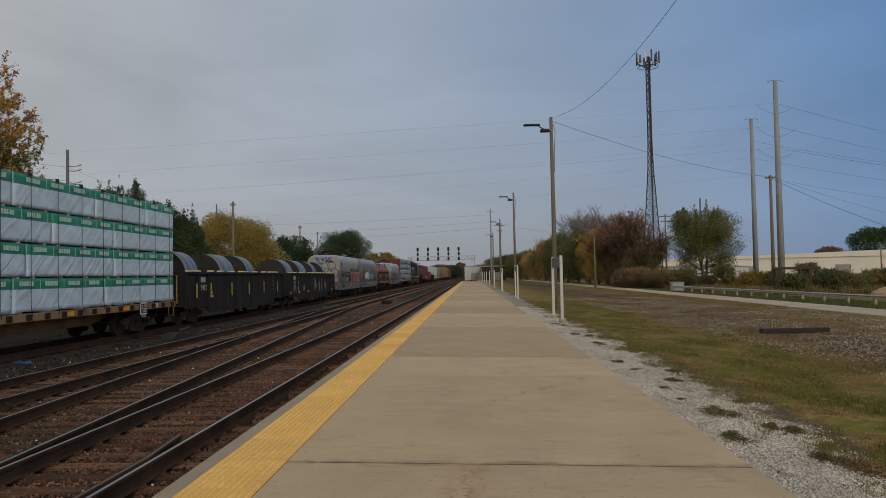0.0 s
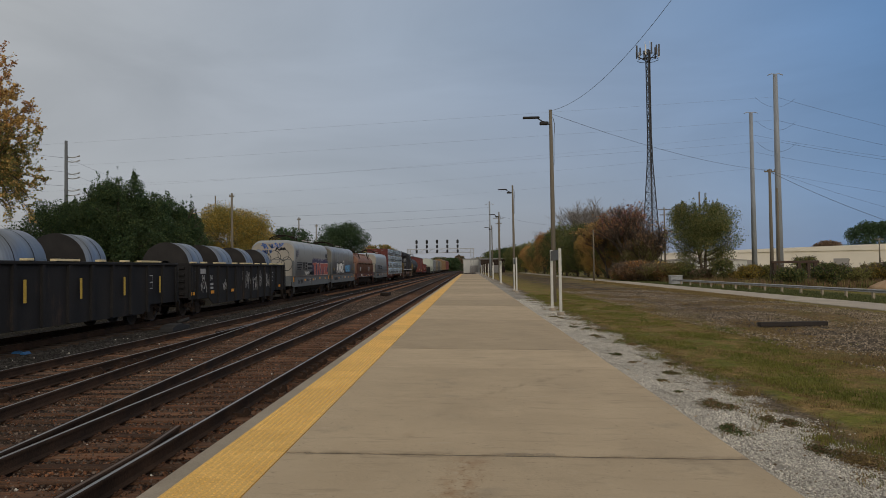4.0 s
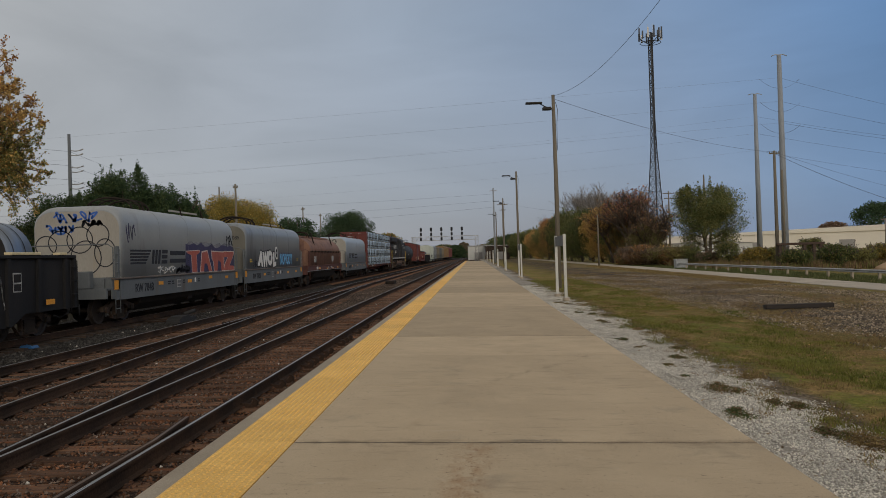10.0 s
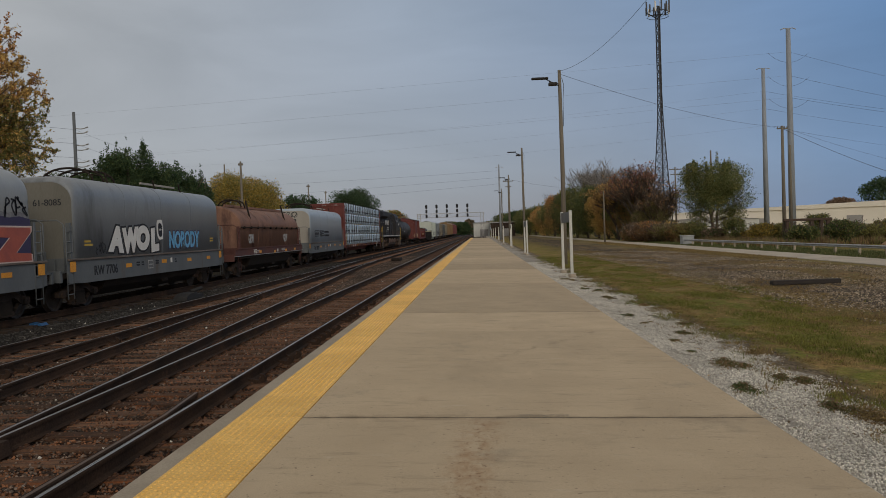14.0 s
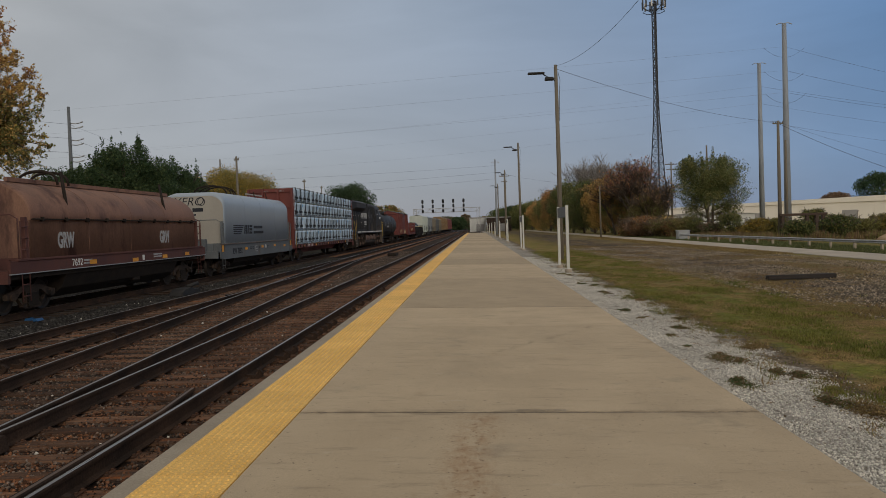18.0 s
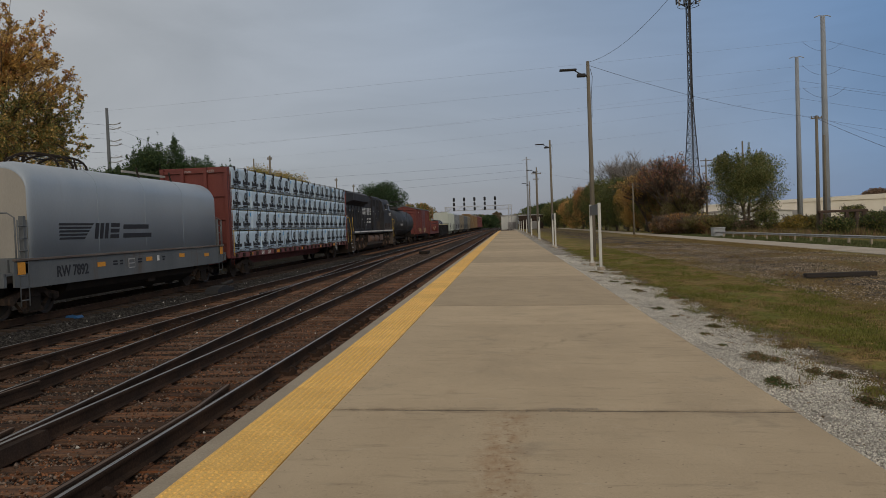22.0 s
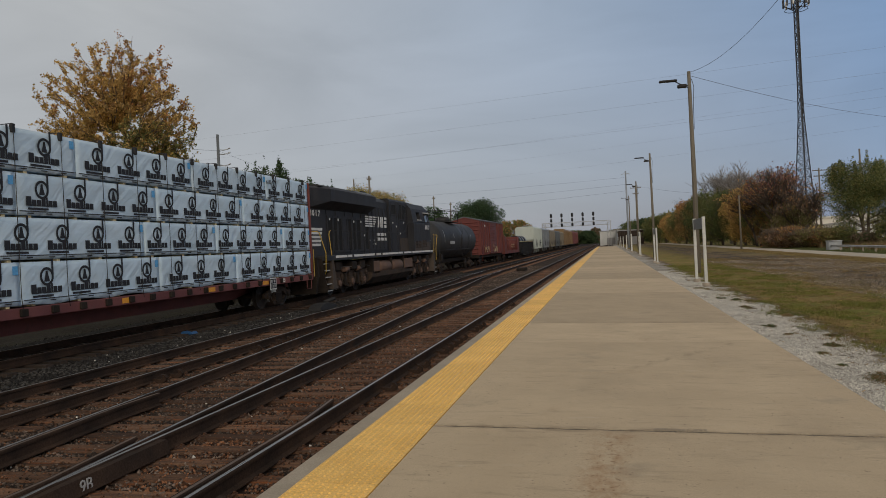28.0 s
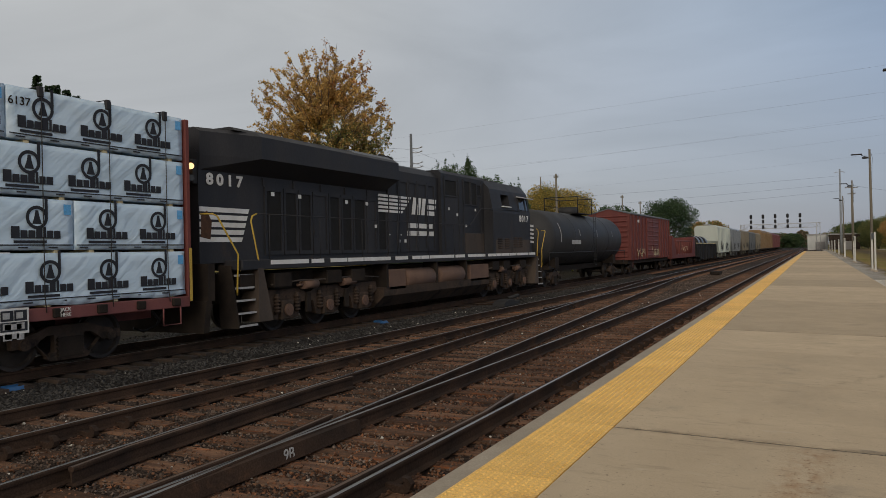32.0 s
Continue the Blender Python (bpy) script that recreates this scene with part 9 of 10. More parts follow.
def build_place():
    # left of the line
    x, y = polar(-35.35, 58)
    maple("tall maple with thinning orange-gold autumn leaves", x, y, high(15.9, 58) + 0.45, 10.2, 1)
    for i, (az, el) in enumerate(((-54.82, 12.5), (-54.1, 11.95), (-53.7, 12.0), (-53.06, 11.75), (-52.45, 11.35), (-55.5, 11.6))):
        x, y = polar(az, 62 + i % 3)
        conifer(x, y, high(el, 62 + i % 3) + 0.75, 3.0, 70 + i)
    for az, d, el, w, seed, sh, lab in ((-28.6, 67, 5.3, 7.6, 2, 26, "dense dark green tree with a low spreading crown"), (-26.6, 66, 6.1, 6.8, 13, 30, "dense dark green tree with spiky upright shoots"), (-25.0, 64, 7.3, 5.8, 3, 50, "dense dark green tree with spiky upright shoots"), (-23.4, 66, 6.3, 5.8, 14, 44, "dense dark green tree with spiky upright shoots"), (-21.9, 68, 5.5, 4.6, 4, 40, "dense dark green tree beside a yellow one")):
        x, y = polar(az, d)
        tree("broadleaf_tree", lab, x, y, high(el, d) + 0.35, w, "dark", seed, 0.05, 9000, 0.2, 0.2, 0.5, material2="green", stems=3, dome=50, shoots=sh, dense=6.0, fine=0.42)
    x, y = polar(-17.8, 88)
    tree("broadleaf_tree", "round-topped tree turning golden yellow", x, y, high(5.25, 88), 9.3, "yellow", 5, 0.12, 9000, 0.24, 0.05, 0, material2="olive", dome=170, dense=9.0, fine=0.38)
    x, y = polar(-20.6, 84)
    tree("broadleaf_tree", "olive green tree at the edge of a yellow crown", x, y, high(3.4, 84), 5.0, "olive", 6, 0.1, 4000, 0.26, 0.15, material2="green")
    x, y = polar(-13.4, 130)
    tree("broadleaf_tree", "dark tree with thin upright shoots", x, y, high(3.6, 130), 8.0, "dark", 7, 0.08, 5000, 0.32, 0.3, 0.6, stems=3, dome=24, shoots=22, dense=3.2, fine=0.5)
    x, y = polar(-15.6, 120)
    tree("broadleaf_tree", "olive tree half hidden behind the train", x, y, high(2.6, 120), 8.0, "olive", 8, 0.08, 4000, 0.34, 0.2)
    x, y = polar(-9.75, 150)
    tree("broadleaf_tree", "dense dark round-crowned tree", x, y, high(3.75, 150), 10.5, "dark", 9, 0.1, 7000, 0.34, 0.05, dome=60, dense=3.8, fine=0.45)
    x, y = polar(-6.9, 240)
    tree("broadleaf_tree", "far olive and brown tree", x, y, high(1.9, 240), 12, "olive", 10, 0.1, 3500, 0.5, 0.2, material2="rust")
    x, y = polar(-32.0, 80)
    tree("broadleaf_tree", "low yellowing tree behind the tracks", x, y, high(2.9, 80), 8, "yellow", 11, 0.1, 4000, 0.28, 0.3, material2="olive")
    x, y = polar(-38.5, 85)
    tree("broadleaf_tree", "low yellowing tree behind the tracks", x, y, high(3.0, 85), 10, "olive", 12, 0.1, 4500, 0.3, 0.2, material2="yellow")
    for i in range(9):
        tree("trackside_bush", "rough dark bush behind the far track", -24.0 - (i % 3) * 2.2, 45 + i * 13, 2.6 + (i % 4) * 0.5, 6.0, "olive" if i % 2 else "dark", 40 + i, 0.02, 1600, 0.24, 0.2, stems=4, dense=1.5, fine=0.8)
    # right of the line
    for az, d, el, w, leaf, leaf2, n, op, lab in (
        (2.0, 330, 1.25, 12, "green", "olive", 3000, 0.2, "far dark tree at the end of the platform"),
        (3.2, 290, 1.45, 12, "green", "dark", 3500, 0.2, "far dark green tree beyond the platform"),
        (4.3, 255, 1.75, 11, "olive", "green", 3500, 0.2, "far olive tree beyond the platform"),
        (5.2, 215, 2.05, 9, "orange", "rust", 4500, 0.25, "orange autumn tree in the tree line"),
        (6.1, 185, 2.9, 9, "rust", "orange", 4500, 0.25, "rust-coloured autumn tree in the tree line"),
        (7.4, 160, 3.2, 9, "olive", "green", 6000, 0.2, "dark olive tree below a bare one in the tree line"),
        (9.0, 145, 3.3, 8, "green", "olive", 5500, 0.2, "dark olive tree in the tree line"),
        (10.3, 135, 3.6, 7, "orange", "rust", 4500, 0.3, "orange-brown autumn tree in the tree line"),
        (11.2, 125, 3.0, 7, "rust", "olive", 4500, 0.3, "rust and olive tree in the tree line"),
    ):
        x, y = polar(az, d)
        tree("autumn_tree", lab, max(x, 20.6) if d < 200 else x, y, high(el, d), w, leaf, int(az * 31), 0.06, n, 0.0017 * d + 0.06, 0.35, material2=leaf2, stems=3, dome=34, shoots=26, dense=5.0, fine=0.36, twigs=1)
    for i, (az, d, el, w, leaf, leaf2) in enumerate(((2.7, 300, 1.3, 11, "green", "olive"), (3.8, 270, 1.55, 11, "olive", "green"), (4.9, 235, 1.6, 9, "yellow", "orange"), (5.7, 200, 2.3, 9, "olive", "green"), (6.8, 172, 2.9, 9, "green", "dark"), (8.2, 150, 2.9, 8, "olive", "green"), (9.7, 138, 2.7, 8, "orange", "yellow"), (10.9, 128, 2.4, 7, "green", "olive"), (12.0, 120, 2.4, 7, "olive", "rust"), (13.2, 114, 2.2, 6, "olive", "brown"))):
        x, y = polar(az, d)
        tree("autumn_tree", "bushy %s tree filling the tree line" % {"green": "dark green", "olive": "olive", "yellow": "golden", "orange": "orange"}[leaf], max(x, 21.0) if d < 200 else x, y, high(el, d), w, leaf, 310 + i, 0.04, 4000, 0.0016 * d + 0.05, 0.35, material2=leaf2, stems=3, dome=30, shoots=22, dense=4.4, fine=0.38)
    x, y = polar(8.9, 172)
    twiggy_tree("bare_tree", "bare grey-brown tree with a round crown of fine twigs", x, y, high(5.1, 172), 16.5, 77, "palebark")
    x, y = polar(11.9, 118)
    twiggy_tree("autumn_tree", "thin tree with sparse dull red leaves and bare stems", x, y, high(4.85, 118), 9.0, 78, "bark", "red", "rust", 3600, 0.13)
    x, y = polar(13.4, 113)
    twiggy_tree("autumn_tree", "thin brown tree with sparse rust leaves", x, y, high(3.7, 113), 6.0, 79, "bark", "brown", "rust", 1900, 0.13)
    x, y = polar(10.6, 122)
    twiggy_tree("autumn_tree", "half-bare tree with orange-brown leaves", x, y, high(3.7, 122), 7.0, 80, "bark", "orange", "rust", 7500, 0.14)
    x, y = polar(17.3, 112)
    tree("broadleaf_tree", "bushy green tree standing alone by the guard rail", x, y, high(4.85, 112), 9.8, "olive", 21, 0.13, 9500, 0.28, 0.3, material2="green", stems=2, dome=110, shoots=26, dense=5.2, fine=0.38)
    r = random.Random(8)
    for i in range(16):
        az = 8.8 + i * 0.42
        x, y = polar(az, 104 - 0.8 * i)
        tree("hedge_bush", "low tangled autumn bush along the path", max(20.8, x), y, 1.0 + r.random() * 1.5, 4.2, r.choice(("rust", "olive", "brown", "litter")), 100 + i, 0.02, 1100, 0.24, 0.6, stems=5, shoots=26, dense=3.0, fine=0.42, twigs=1, material2=r.choice(("brown", "olive", "red", "straw")))
    for i in range(13):
        az = 15.8 + i * 1.35
        d = 92 - i * 1.2
        x, y = polar(az, d)
        tree("hedge_bush", "weedy green and yellow bush behind the guard rail", x, y, 0.9 + r.random() * 1.9, 3.0, ("olive", "brown", "olive", "yellow", "green", "green", "olive", "brown", "straw", "olive", "green", "brown", "olive")[i], 130 + i, 0.02, 1300, 0.22, 0.6, stems=5, shoots=30, dense=3.2, fine=0.42, twigs=1, material2=r.choice(("olive", "green", "straw")))
    for i, (az, d, hgt, leaf) in enumerate(((14.2, 98, 2.5, "orange"), (15.7, 97, 2.0, "yellow"), (20.3, 82, 1.9, "yellow"), (21.5, 83, 1.9, "olive"), (22.9, 70, 1.6, "green"), (25.4, 71, 2.0, "green"), (27.0, 76, 1.5, "olive"), (28.6, 80, 1.8, "yellow"), (30.4, 78, 1.4, "olive"))):
        x, y = polar(az, d)
        tree("hedge_bush", "tall weedy bush before the timber frame" if az > 20 else "low bright autumn bush by the path", x, y, hgt, 2.8, leaf, 170 + i, 0.02, 1400, 0.2, 0.6, stems=5, shoots=34, dense=3.4, fine=0.42, twigs=1, material2="olive")
    for az, d, el, w, leaf in ((27.9, 210, 2.75, 11, "dark"), (25.3, 260, 1.5, 9, "brown"), (30.5, 220, 2.2, 12, "dark"), (33.5, 230, 2.0, 12, "olive")):
        x, y = polar(az, d)
        tree("broadleaf_tree", "dark tree beyond the warehouse" if leaf == "dark" else "brownish tree beyond the warehouse", x, y, high(el, d), w, leaf, int(az * 7), 0.1, 4500, 0.42, 0.15)
    # path, guard rail, loose timbers, cabinet, sand
    bm = bmesh.new()
    for i in range(38):
        y = -30 + i * 7.6
        box(bm, 16.8, 19.4, y, y + 7.58, -0.5, ground_z(17) + 0.03)
    tagged(part("pavement", bm, M["asphalt"]), "pale concrete path along the yard", "path", kind="structure")
    guard_rail(20.6, 77.0, 21.8, 38.5)
    for (x, y, rz, ln) in ((10.25, 24.2, 2, 2.15), (13.3, 20.6, -12, 2.5)):
        bm = bmesh.new()
        box(bm, -ln / 2, ln / 2, -0.12, 0.12, 0, 0.14, 0.015)
        tb = tagged(part("loose_tie", bm, M["oldtie"], at=pose(x, y, ground_z(x) + 0.02, 0, 0, rz)), "old dark railway tie lying on the cinders", "timber", "loose ties")
    bm = bmesh.new()
    box(bm, -0.6, 0.6, -0.4, 0.4, 0, 0.9, 0.05)
    cx, cy = polar(15.25, 79.5)
    cb = thing("service_cabinet", "small pale grey service cabinet by the path", "cabinet", cx, cy, ground_z(cx))
    part("case", bm, M["greyhood"], cb)
    bm = bmesh.new()
    box(bm, -0.65, 0.65, -0.45, 0.45, 0.9, 0.97, 0.02)
    part("lid", bm, M["galv"], cb)
    r2 = random.Random(4)
    # a rough timber frame behind the guard rail
    fx, fy = FRAME_AT
    fr = thing("timber_frame", "dark timber frame of short posts under a long beam", "timber frame", fx, fy, ground_z(fx), 4)
    bm = bmesh.new()
    box(bm, -2.35, 2.35, -0.16, 0.16, 2.10, 2.34, 0.03)
    part("beam", bm, M["frametimber"], fr)
    for q in (-2.0, 0.4, 1.35, 2.0):
        bm = bmesh.new()
        box(bm, q - 0.15, q + 0.15, -0.14, 0.14, -0.1, 2.10, 0.03)
        part("post", bm, M["frametimber"], fr)
    sx, sy = polar(29.4, 68)
    bm = bmesh.new()
    rings = []
    for k in range(6):
        f = k / 5
        rings.append([(sx + 2.4 * (1 - f) * math.cos(a) * r2.uniform(0.9, 1.1), sy + 2.4 * (1 - f) * math.sin(a) * r2.uniform(0.9, 1.1), -0.5 + 1.15 * f ** 0.85) for a in np.linspace(0, 6.2832, 17)[:-1]])
    rings[-1] = [(sx + 0.02 * math.cos(a), sy + 0.02 * math.sin(a), 0.65) for a in np.linspace(0, 6.2832, 17)[:-1]]
    loft(bm, rings)
    tagged(part("sand_heap", bm, M["sand"]), "heap of orange-brown sand in the yard", "sand heap")
    # lamps, posts, poles and tower
    lamps = [lamp_pole(4.55, 40.6, 10.2), lamp_pole(4.65, 78.0, 10.2), lamp_pole(4.7, 115.0, 10.2), lamp_pole(4.7, 152.0, 10.2)]
    for i in range(8):
        sign_frame(3.55, 30.9 + 27.0 * i, 3.0)
    utility_pole(*polar(1.63, 165), high(5.07, 165), 0.25, M["polegrey"], [(0.6, 0.9)], "tall weathered pole with a small head", True)
    utility_pole(*polar(2.3, 150), high(3.97, 150), 0.18, M["polewood"], [(0.5, 1.0), (1.6, 0.6)], "dark timber utility pole with short arms")
    utility_pole(*polar(22.27, 96), high(13.09, 96), 0.41, M["polegrey"], [(0.0, 0.9)], "tall tapered steel transmission pole", True)
    utility_pole(*polar(20.63, 119), high(10.64, 119), 0.40, M["polegrey"], [(0.0, 1.0)], "tall tapered steel transmission pole", True)
    utility_pole(*polar(21.75, 80), high(6.65, 80), 0.20, M["polewood"], [(0.25, 0.5)], "dark timber utility pole by the guard rail")
    utility_pole(*polar(22.2, 84), high(5.3, 84), 0.16, M["polewood"], [], "plain timber pole by the hedge")
    utility_pole(*polar(14.56, 135), high(4.24, 135), 0.18, M["polewood"], [(0.4, 1.0), (1.3, 0.8)], "timber utility pole with cross arms")
    utility_pole(*polar(17.03, 125), high(5.28, 125), 0.2, M["polewood"], [], "plain timber pole behind a green tree")
    utility_pole(*polar(9.4, 102), high(2.75, 102), 0.13, M["polewood"], [], "short timber pole in the hedge")
    utility_pole(*polar(28.3, 120), high(1.6, 120), 0.12, M["polewood"], [(0.2, 0.6)], "short yard lamp pole")
    utility_pole(*polar(-28.74, 77), high(9.14, 77), 0.22, M["greysill"], [(1.5, 1.2), (3.05, 1.2), (4.6, 1.2)], "grey steel transmission pole with insulator arms on one side", True)
    utility_pole(*polar(-17.74, 80), high(5.82, 80), 0.16, M["polewood"], [(0.35, 0.25)], "timber utility pole before a yellow tree")
    utility_pole(*polar(-18.9, 105), high(5.6, 105), 0.15, M["polewood"], [], "timber utility pole behind a yellow tree")
    utility_pole(*polar(-12.88, 130), high(4.03, 130), 0.15, M["polewood"], [(0.4, 0.3)], "far timber utility pole")
    utility_pole(*polar(-11.6, 150), high(3.5, 150), 0.15, M["polewood"], [(0.4, 0.3)], "far timber utility pole")
    utility_pole(*polar(-33.6, 62), high(2.6, 62), 0.15, M["polewood"], [(0.2, 1.1)], "short timber pole with a cross arm")
    cell_tower(*polar(13.65, 157), high(15.3, 157) + 1.3)
    signal_bridge(232.0, -19.2, 1.6)
    # wires
    a1, a2 = polar(22.27, 96), polar(20.63, 119)
    l1 = polar(-28.74, 77)
    for z, z_far, z_right in ((21.24, 23.5, 11.2), (18.5, 18.8, 9.9), (15.96, 12.9, 9.6)):
        wire([(a1[0], a1[1], z), (-259.8, 150.0, z_far)], 1.0, 0.010)
        wire([(a1[0], a1[1], z), (61.6, 78.8, z_right)], 0.4, 0.018)
        # slack loops past the pole
        wire([(a1[0] - 2.2, a1[1] + 0.4, z + 0.05), (a1[0] + 2.0, a1[1] - 0.6, z - 0.35)], 1.1, 0.02)
    for drop, far in ((3.4, 15.0), (5.9, 10.5), (8.4, 6.5)):
        z2 = high(10.64, 119) - drop
        wire([(a2[0], a2[1], z2), (-170, 215, far + 14)], 3.0, 0.009)
        wire([(a2[0], a2[1], z2), (75.0, 100.0, z2 - 8.0)], 0.5, 0.018)
    wire([(4.55, 40.6, 10.15), (6.84, 18.8, 10.64)], 1.05, 0.014)
    p3 = polar(21.75, 80)
    wire([(4.55, 40.6, 10.0), (p3[0], p3[1], high(6.5, 80))], 0.55, 0.016)
    wire([(p3[0], p3[1], high(6.4, 80)), (61.6, 78.8, 1.6)], 1.6, 0.028)
    wire([(p3[0], p3[1], high(6.5, 80)), (61.6, 78.8, 3.4)], 1.0, 0.014)
    q = polar(1.63, 165)
    for z, zz in ((14.9, 14.8), (13.4, 11.7), (12.0, 9.4)):
        wire([(q[0], q[1], z), (-110, 150, zz - 2.0)], 0.8, 0.02)
    wire([(q[0], q[1], 13.5), (35, 150, 9.5)], 1.5, 0.02)
    for z in (1.7, 3.0, 4.3):
        wire([(l1[0], l1[1], high(9.14, 77) - z), (-40, 170, high(5.0, 130) - z)], 1.6, 0.018)
        wire([(l1[0], l1[1], high(9.14, 77) - z), (-60, 30, high(9.14, 77) - z + 2)], 0.6, 0.018)
    # buildings
    wx, wy = polar(29.0, 215)
    building("warehouse", "long low cream warehouse beyond the hedge", wx, wy, -22, 130, 40, 5.0, M["warehouse"], M["warehouse"], 26, 1.4)
    bx, by = polar(16.5, 190)
    building("shed", "low pale shed behind the hedge", bx, by, -10, 22, 14, 3.2, M["hopwhite"], M["roofgrey"], 6, 0.8)
    building("depot_building", "white block building at the end of the platform", 1.0, 300, 0, 6.5, 12, 5.6, M["hopwhite"], M["roofgrey"], 4)
    building("depot_building", "low dark brick building at the end of the platform", 9.0, 290, 0, 9, 14, 5.4, M["truck"], M["roofgrey"], 4)
    # a long low wall of far woods closes the view
    g = np.random.default_rng(3)
    n = 90000
    ang = g.uniform(-1.2, 1.2, n)
    dist = g.uniform(515, 600, n)
    top = 6.0 + 2.6 * np.sin(ang * 19) + 1.8 * np.sin(ang * 47 + 1) + 1.1 * np.sin(ang * 131)
    c = np.stack([dist * np.sin(ang), dist * np.cos(ang), g.random(n) ** 0.7 * top - 0.5], -1)
    a = g.normal(0, 0.5, (n, 3))
    b = g.normal(0, 0.5, (n, 3))
    v = np.stack([c - a, c + b, c + a], 1).reshape(-1, 3)
    me = np_mesh("far_woods", v, np.arange(n * 3).reshape(-1, 3), LEAF["dark"])
    for leaf in ("green", "brown"):
        me.materials.append(LEAF[leaf])
    me.polygons.foreach_set("material_index", np.clip(np.round(np.sin(ang * 83) * 0.8 + 0.7 + g.normal(0, 0.4, n)), 0, 2).astype(np.int32))
    tagged(new("far_woods", me), "low far woods along the horizon", "woods", kind="stuff")
    for az, d, el, w, leaf, leaf2, seed, lab in ((-1.35, 512, 0.75, 11, "dark", "green", 401, "far dark tree where the tracks end from sight"), (-0.75, 540, 1.0, 8, "brown", "dark", 402, "far brown tree where the tracks end from sight"), (-2.3, 530, 0.8, 16, "green", "brown", 403, "low far tree behind the end of the train")):
        x, y = polar(az, d)
        tree("broadleaf_tree", lab, x, y, high(el, d), w, leaf, seed, 0.05, 4500, 0.9, 0.2, material2=leaf2, stems=3, dome=40, dense=2.4, fine=0.5)


def build_cover():
    """Loose stone, turf and weeds near the walkway."""
    def clear(x, y):
        hit = np.zeros(len(x), bool)
        for cx in (T1, T2, T3):
            for s in (-0.7525, 0.7525):
                hit |= np.abs(x - cx - s) < 0.09
        return hit
    stones("rusty_stones", 16000, (-5.1, EDGE - 0.03), (2.2, 34), 0.027, M["rustone"], lambda x, y: -0.468 + 0.0 * x, "rust-stained ballast stones between the rails by the platform", clear)
    stones("rusty_chips", 9000, (-8.2, EDGE - 0.03), (2.2, 30), 0.017, M["rustone"], lambda x, y: -0.443 + 0.0 * x, "rust-brown stone chips lying on the ties", clear)
    stones("dark_chips", 12000, (-10.0, EDGE - 0.03), (2.2, 36), 0.018, M["stone"], lambda x, y: -0.443 + 0.0 * x, "grey-brown stone chips lying on the ties", clear)
    stones("pale_stones", 260, (-12.0, EDGE - 0.03), (2.2, 40), 0.030, M["whitestone"], lambda x, y: -0.452 + 0.0 * x, "a few pale stones scattered over the ballast", clear)
    stones("ballast_stones", 84000, (-10.2, EDGE - 0.03), (2.2, 72), 0.028, M["stone"], lambda x, y: -0.470 + 0.0 * x, "loose brown and grey ballast stones between the rails", clear)
    stones("grey_stones", 26000, (-12.6, -9.7), (5, 60), 0.034, M["greystone"], lambda x, y: -0.472 + 0.0 * x, "grey crushed stone between the far tracks", clear, 1.5)
    stones("ballast_stones", 9000, (-17.0, -11.0), (6, 60), 0.036, M["greystone"], lambda x, y: -0.46 + 0.0 * x, "loose grey ballast stones by the far track", clear, 1.2)
    zf = np.vectorize(ground_z)

    def uneven(x, y, sx, sy, seed):
        return np.array([noise.noise((a * sx, b * sy, seed)) for a, b in zip(x, y)])

    def thin_stone(x, y):
        """Where the white stone gives way to dirt and turf: ragged along the turf, with bare patches nearer to it."""
        edge = 4.0 + 0.45 * uneven(x, y, 0.0, 0.55, 2.0) + 0.25 * uneven(x, y, 0.3, 1.9, 5.0) + rng.normal(0, 0.12, len(x))
        bare_ = uneven(x, y, 1.6, 0.8, 9.0) + 0.5 * uneven(x, y, 4.0, 2.5, 4.0) + 0.36 * (x - 3.5) + 0.006 * (y - 9.0)
        return (x > edge) | (bare_ + rng.normal(0, 0.1, len(x)) > 0.36)
    stones("limestone_chips", 150000, (EDGE_R + 0.01, 4.9), (3.2, 44), 0.0115, M["whitestone"], lambda x, y: zf(x) + 0.006, "white limestone chips beside the platform", thin_stone, 2.0)
    stones("cinder_stones", 52000, (7.4, 16.2), (9, 62), 0.027, M["cinder"], lambda x, y: zf(x) + 0.01, "dark cinders and broken stone in the yard", lambda x, y: uneven(x, y, 0.5, 0.22, 3.0) + rng.normal(0, 0.06, len(x)) > 0.16, 1.3)
    n = 46000
    y = 5.5 + 48 * rng.random(n) ** 1.7
    x = rng.uniform(3.5, 9.4, n)
    keep = (x > 3.85 + 0.45 * uneven(x, y, 0.0, 0.55, 2.0) + 0.25 * uneven(x, y, 0.3, 1.9, 5.0) + rng.normal(0, 0.16, n)) & (x < 8.3 + 0.9 * np.sin(y * 0.37) + rng.normal(0, 0.5, n))
    x, y = x[keep], y[keep]
    patch = np.array([noise.noise((a * 0.8, b * 0.45, 7.0)) + 0.6 * noise.noise((a * 2.3, b * 1.4, 1.0)) for a, b in zip(x, y)])
    keep = patch < 0.5
    x, y, patch = x[keep], y[keep], patch[keep]
    lush = uneven(x, y, 2.6, 1.7, 31.0) - 0.5 * patch
    dry = patch + rng.normal(0, 0.12, len(x)) + np.clip((x - 7.1 - 0.5 * np.sin(y * 0.37)) * 0.5, -0.05, 0.6) > 0.04
    for m_, lab, key in ((~dry, "short green turf beside the platform", "grass"), (dry, "dry straw-coloured turf beside the platform", "straw")):
        blades("turf", x[m_], y[m_], zf(x[m_]), np.clip(0.042 + 0.05 * lush[m_], 0.016, 0.075), LEAF[key], lab, 6, 1.5, 0.006)
    n = 15000
    y = 8 + 60 * rng.random(n) ** 1.3
    x = rng.uniform(7.8, 16.0, n)
    patch = np.array([noise.noise((a * 0.5, b * 0.22, 3.0)) for a, b in zip(x, y)])
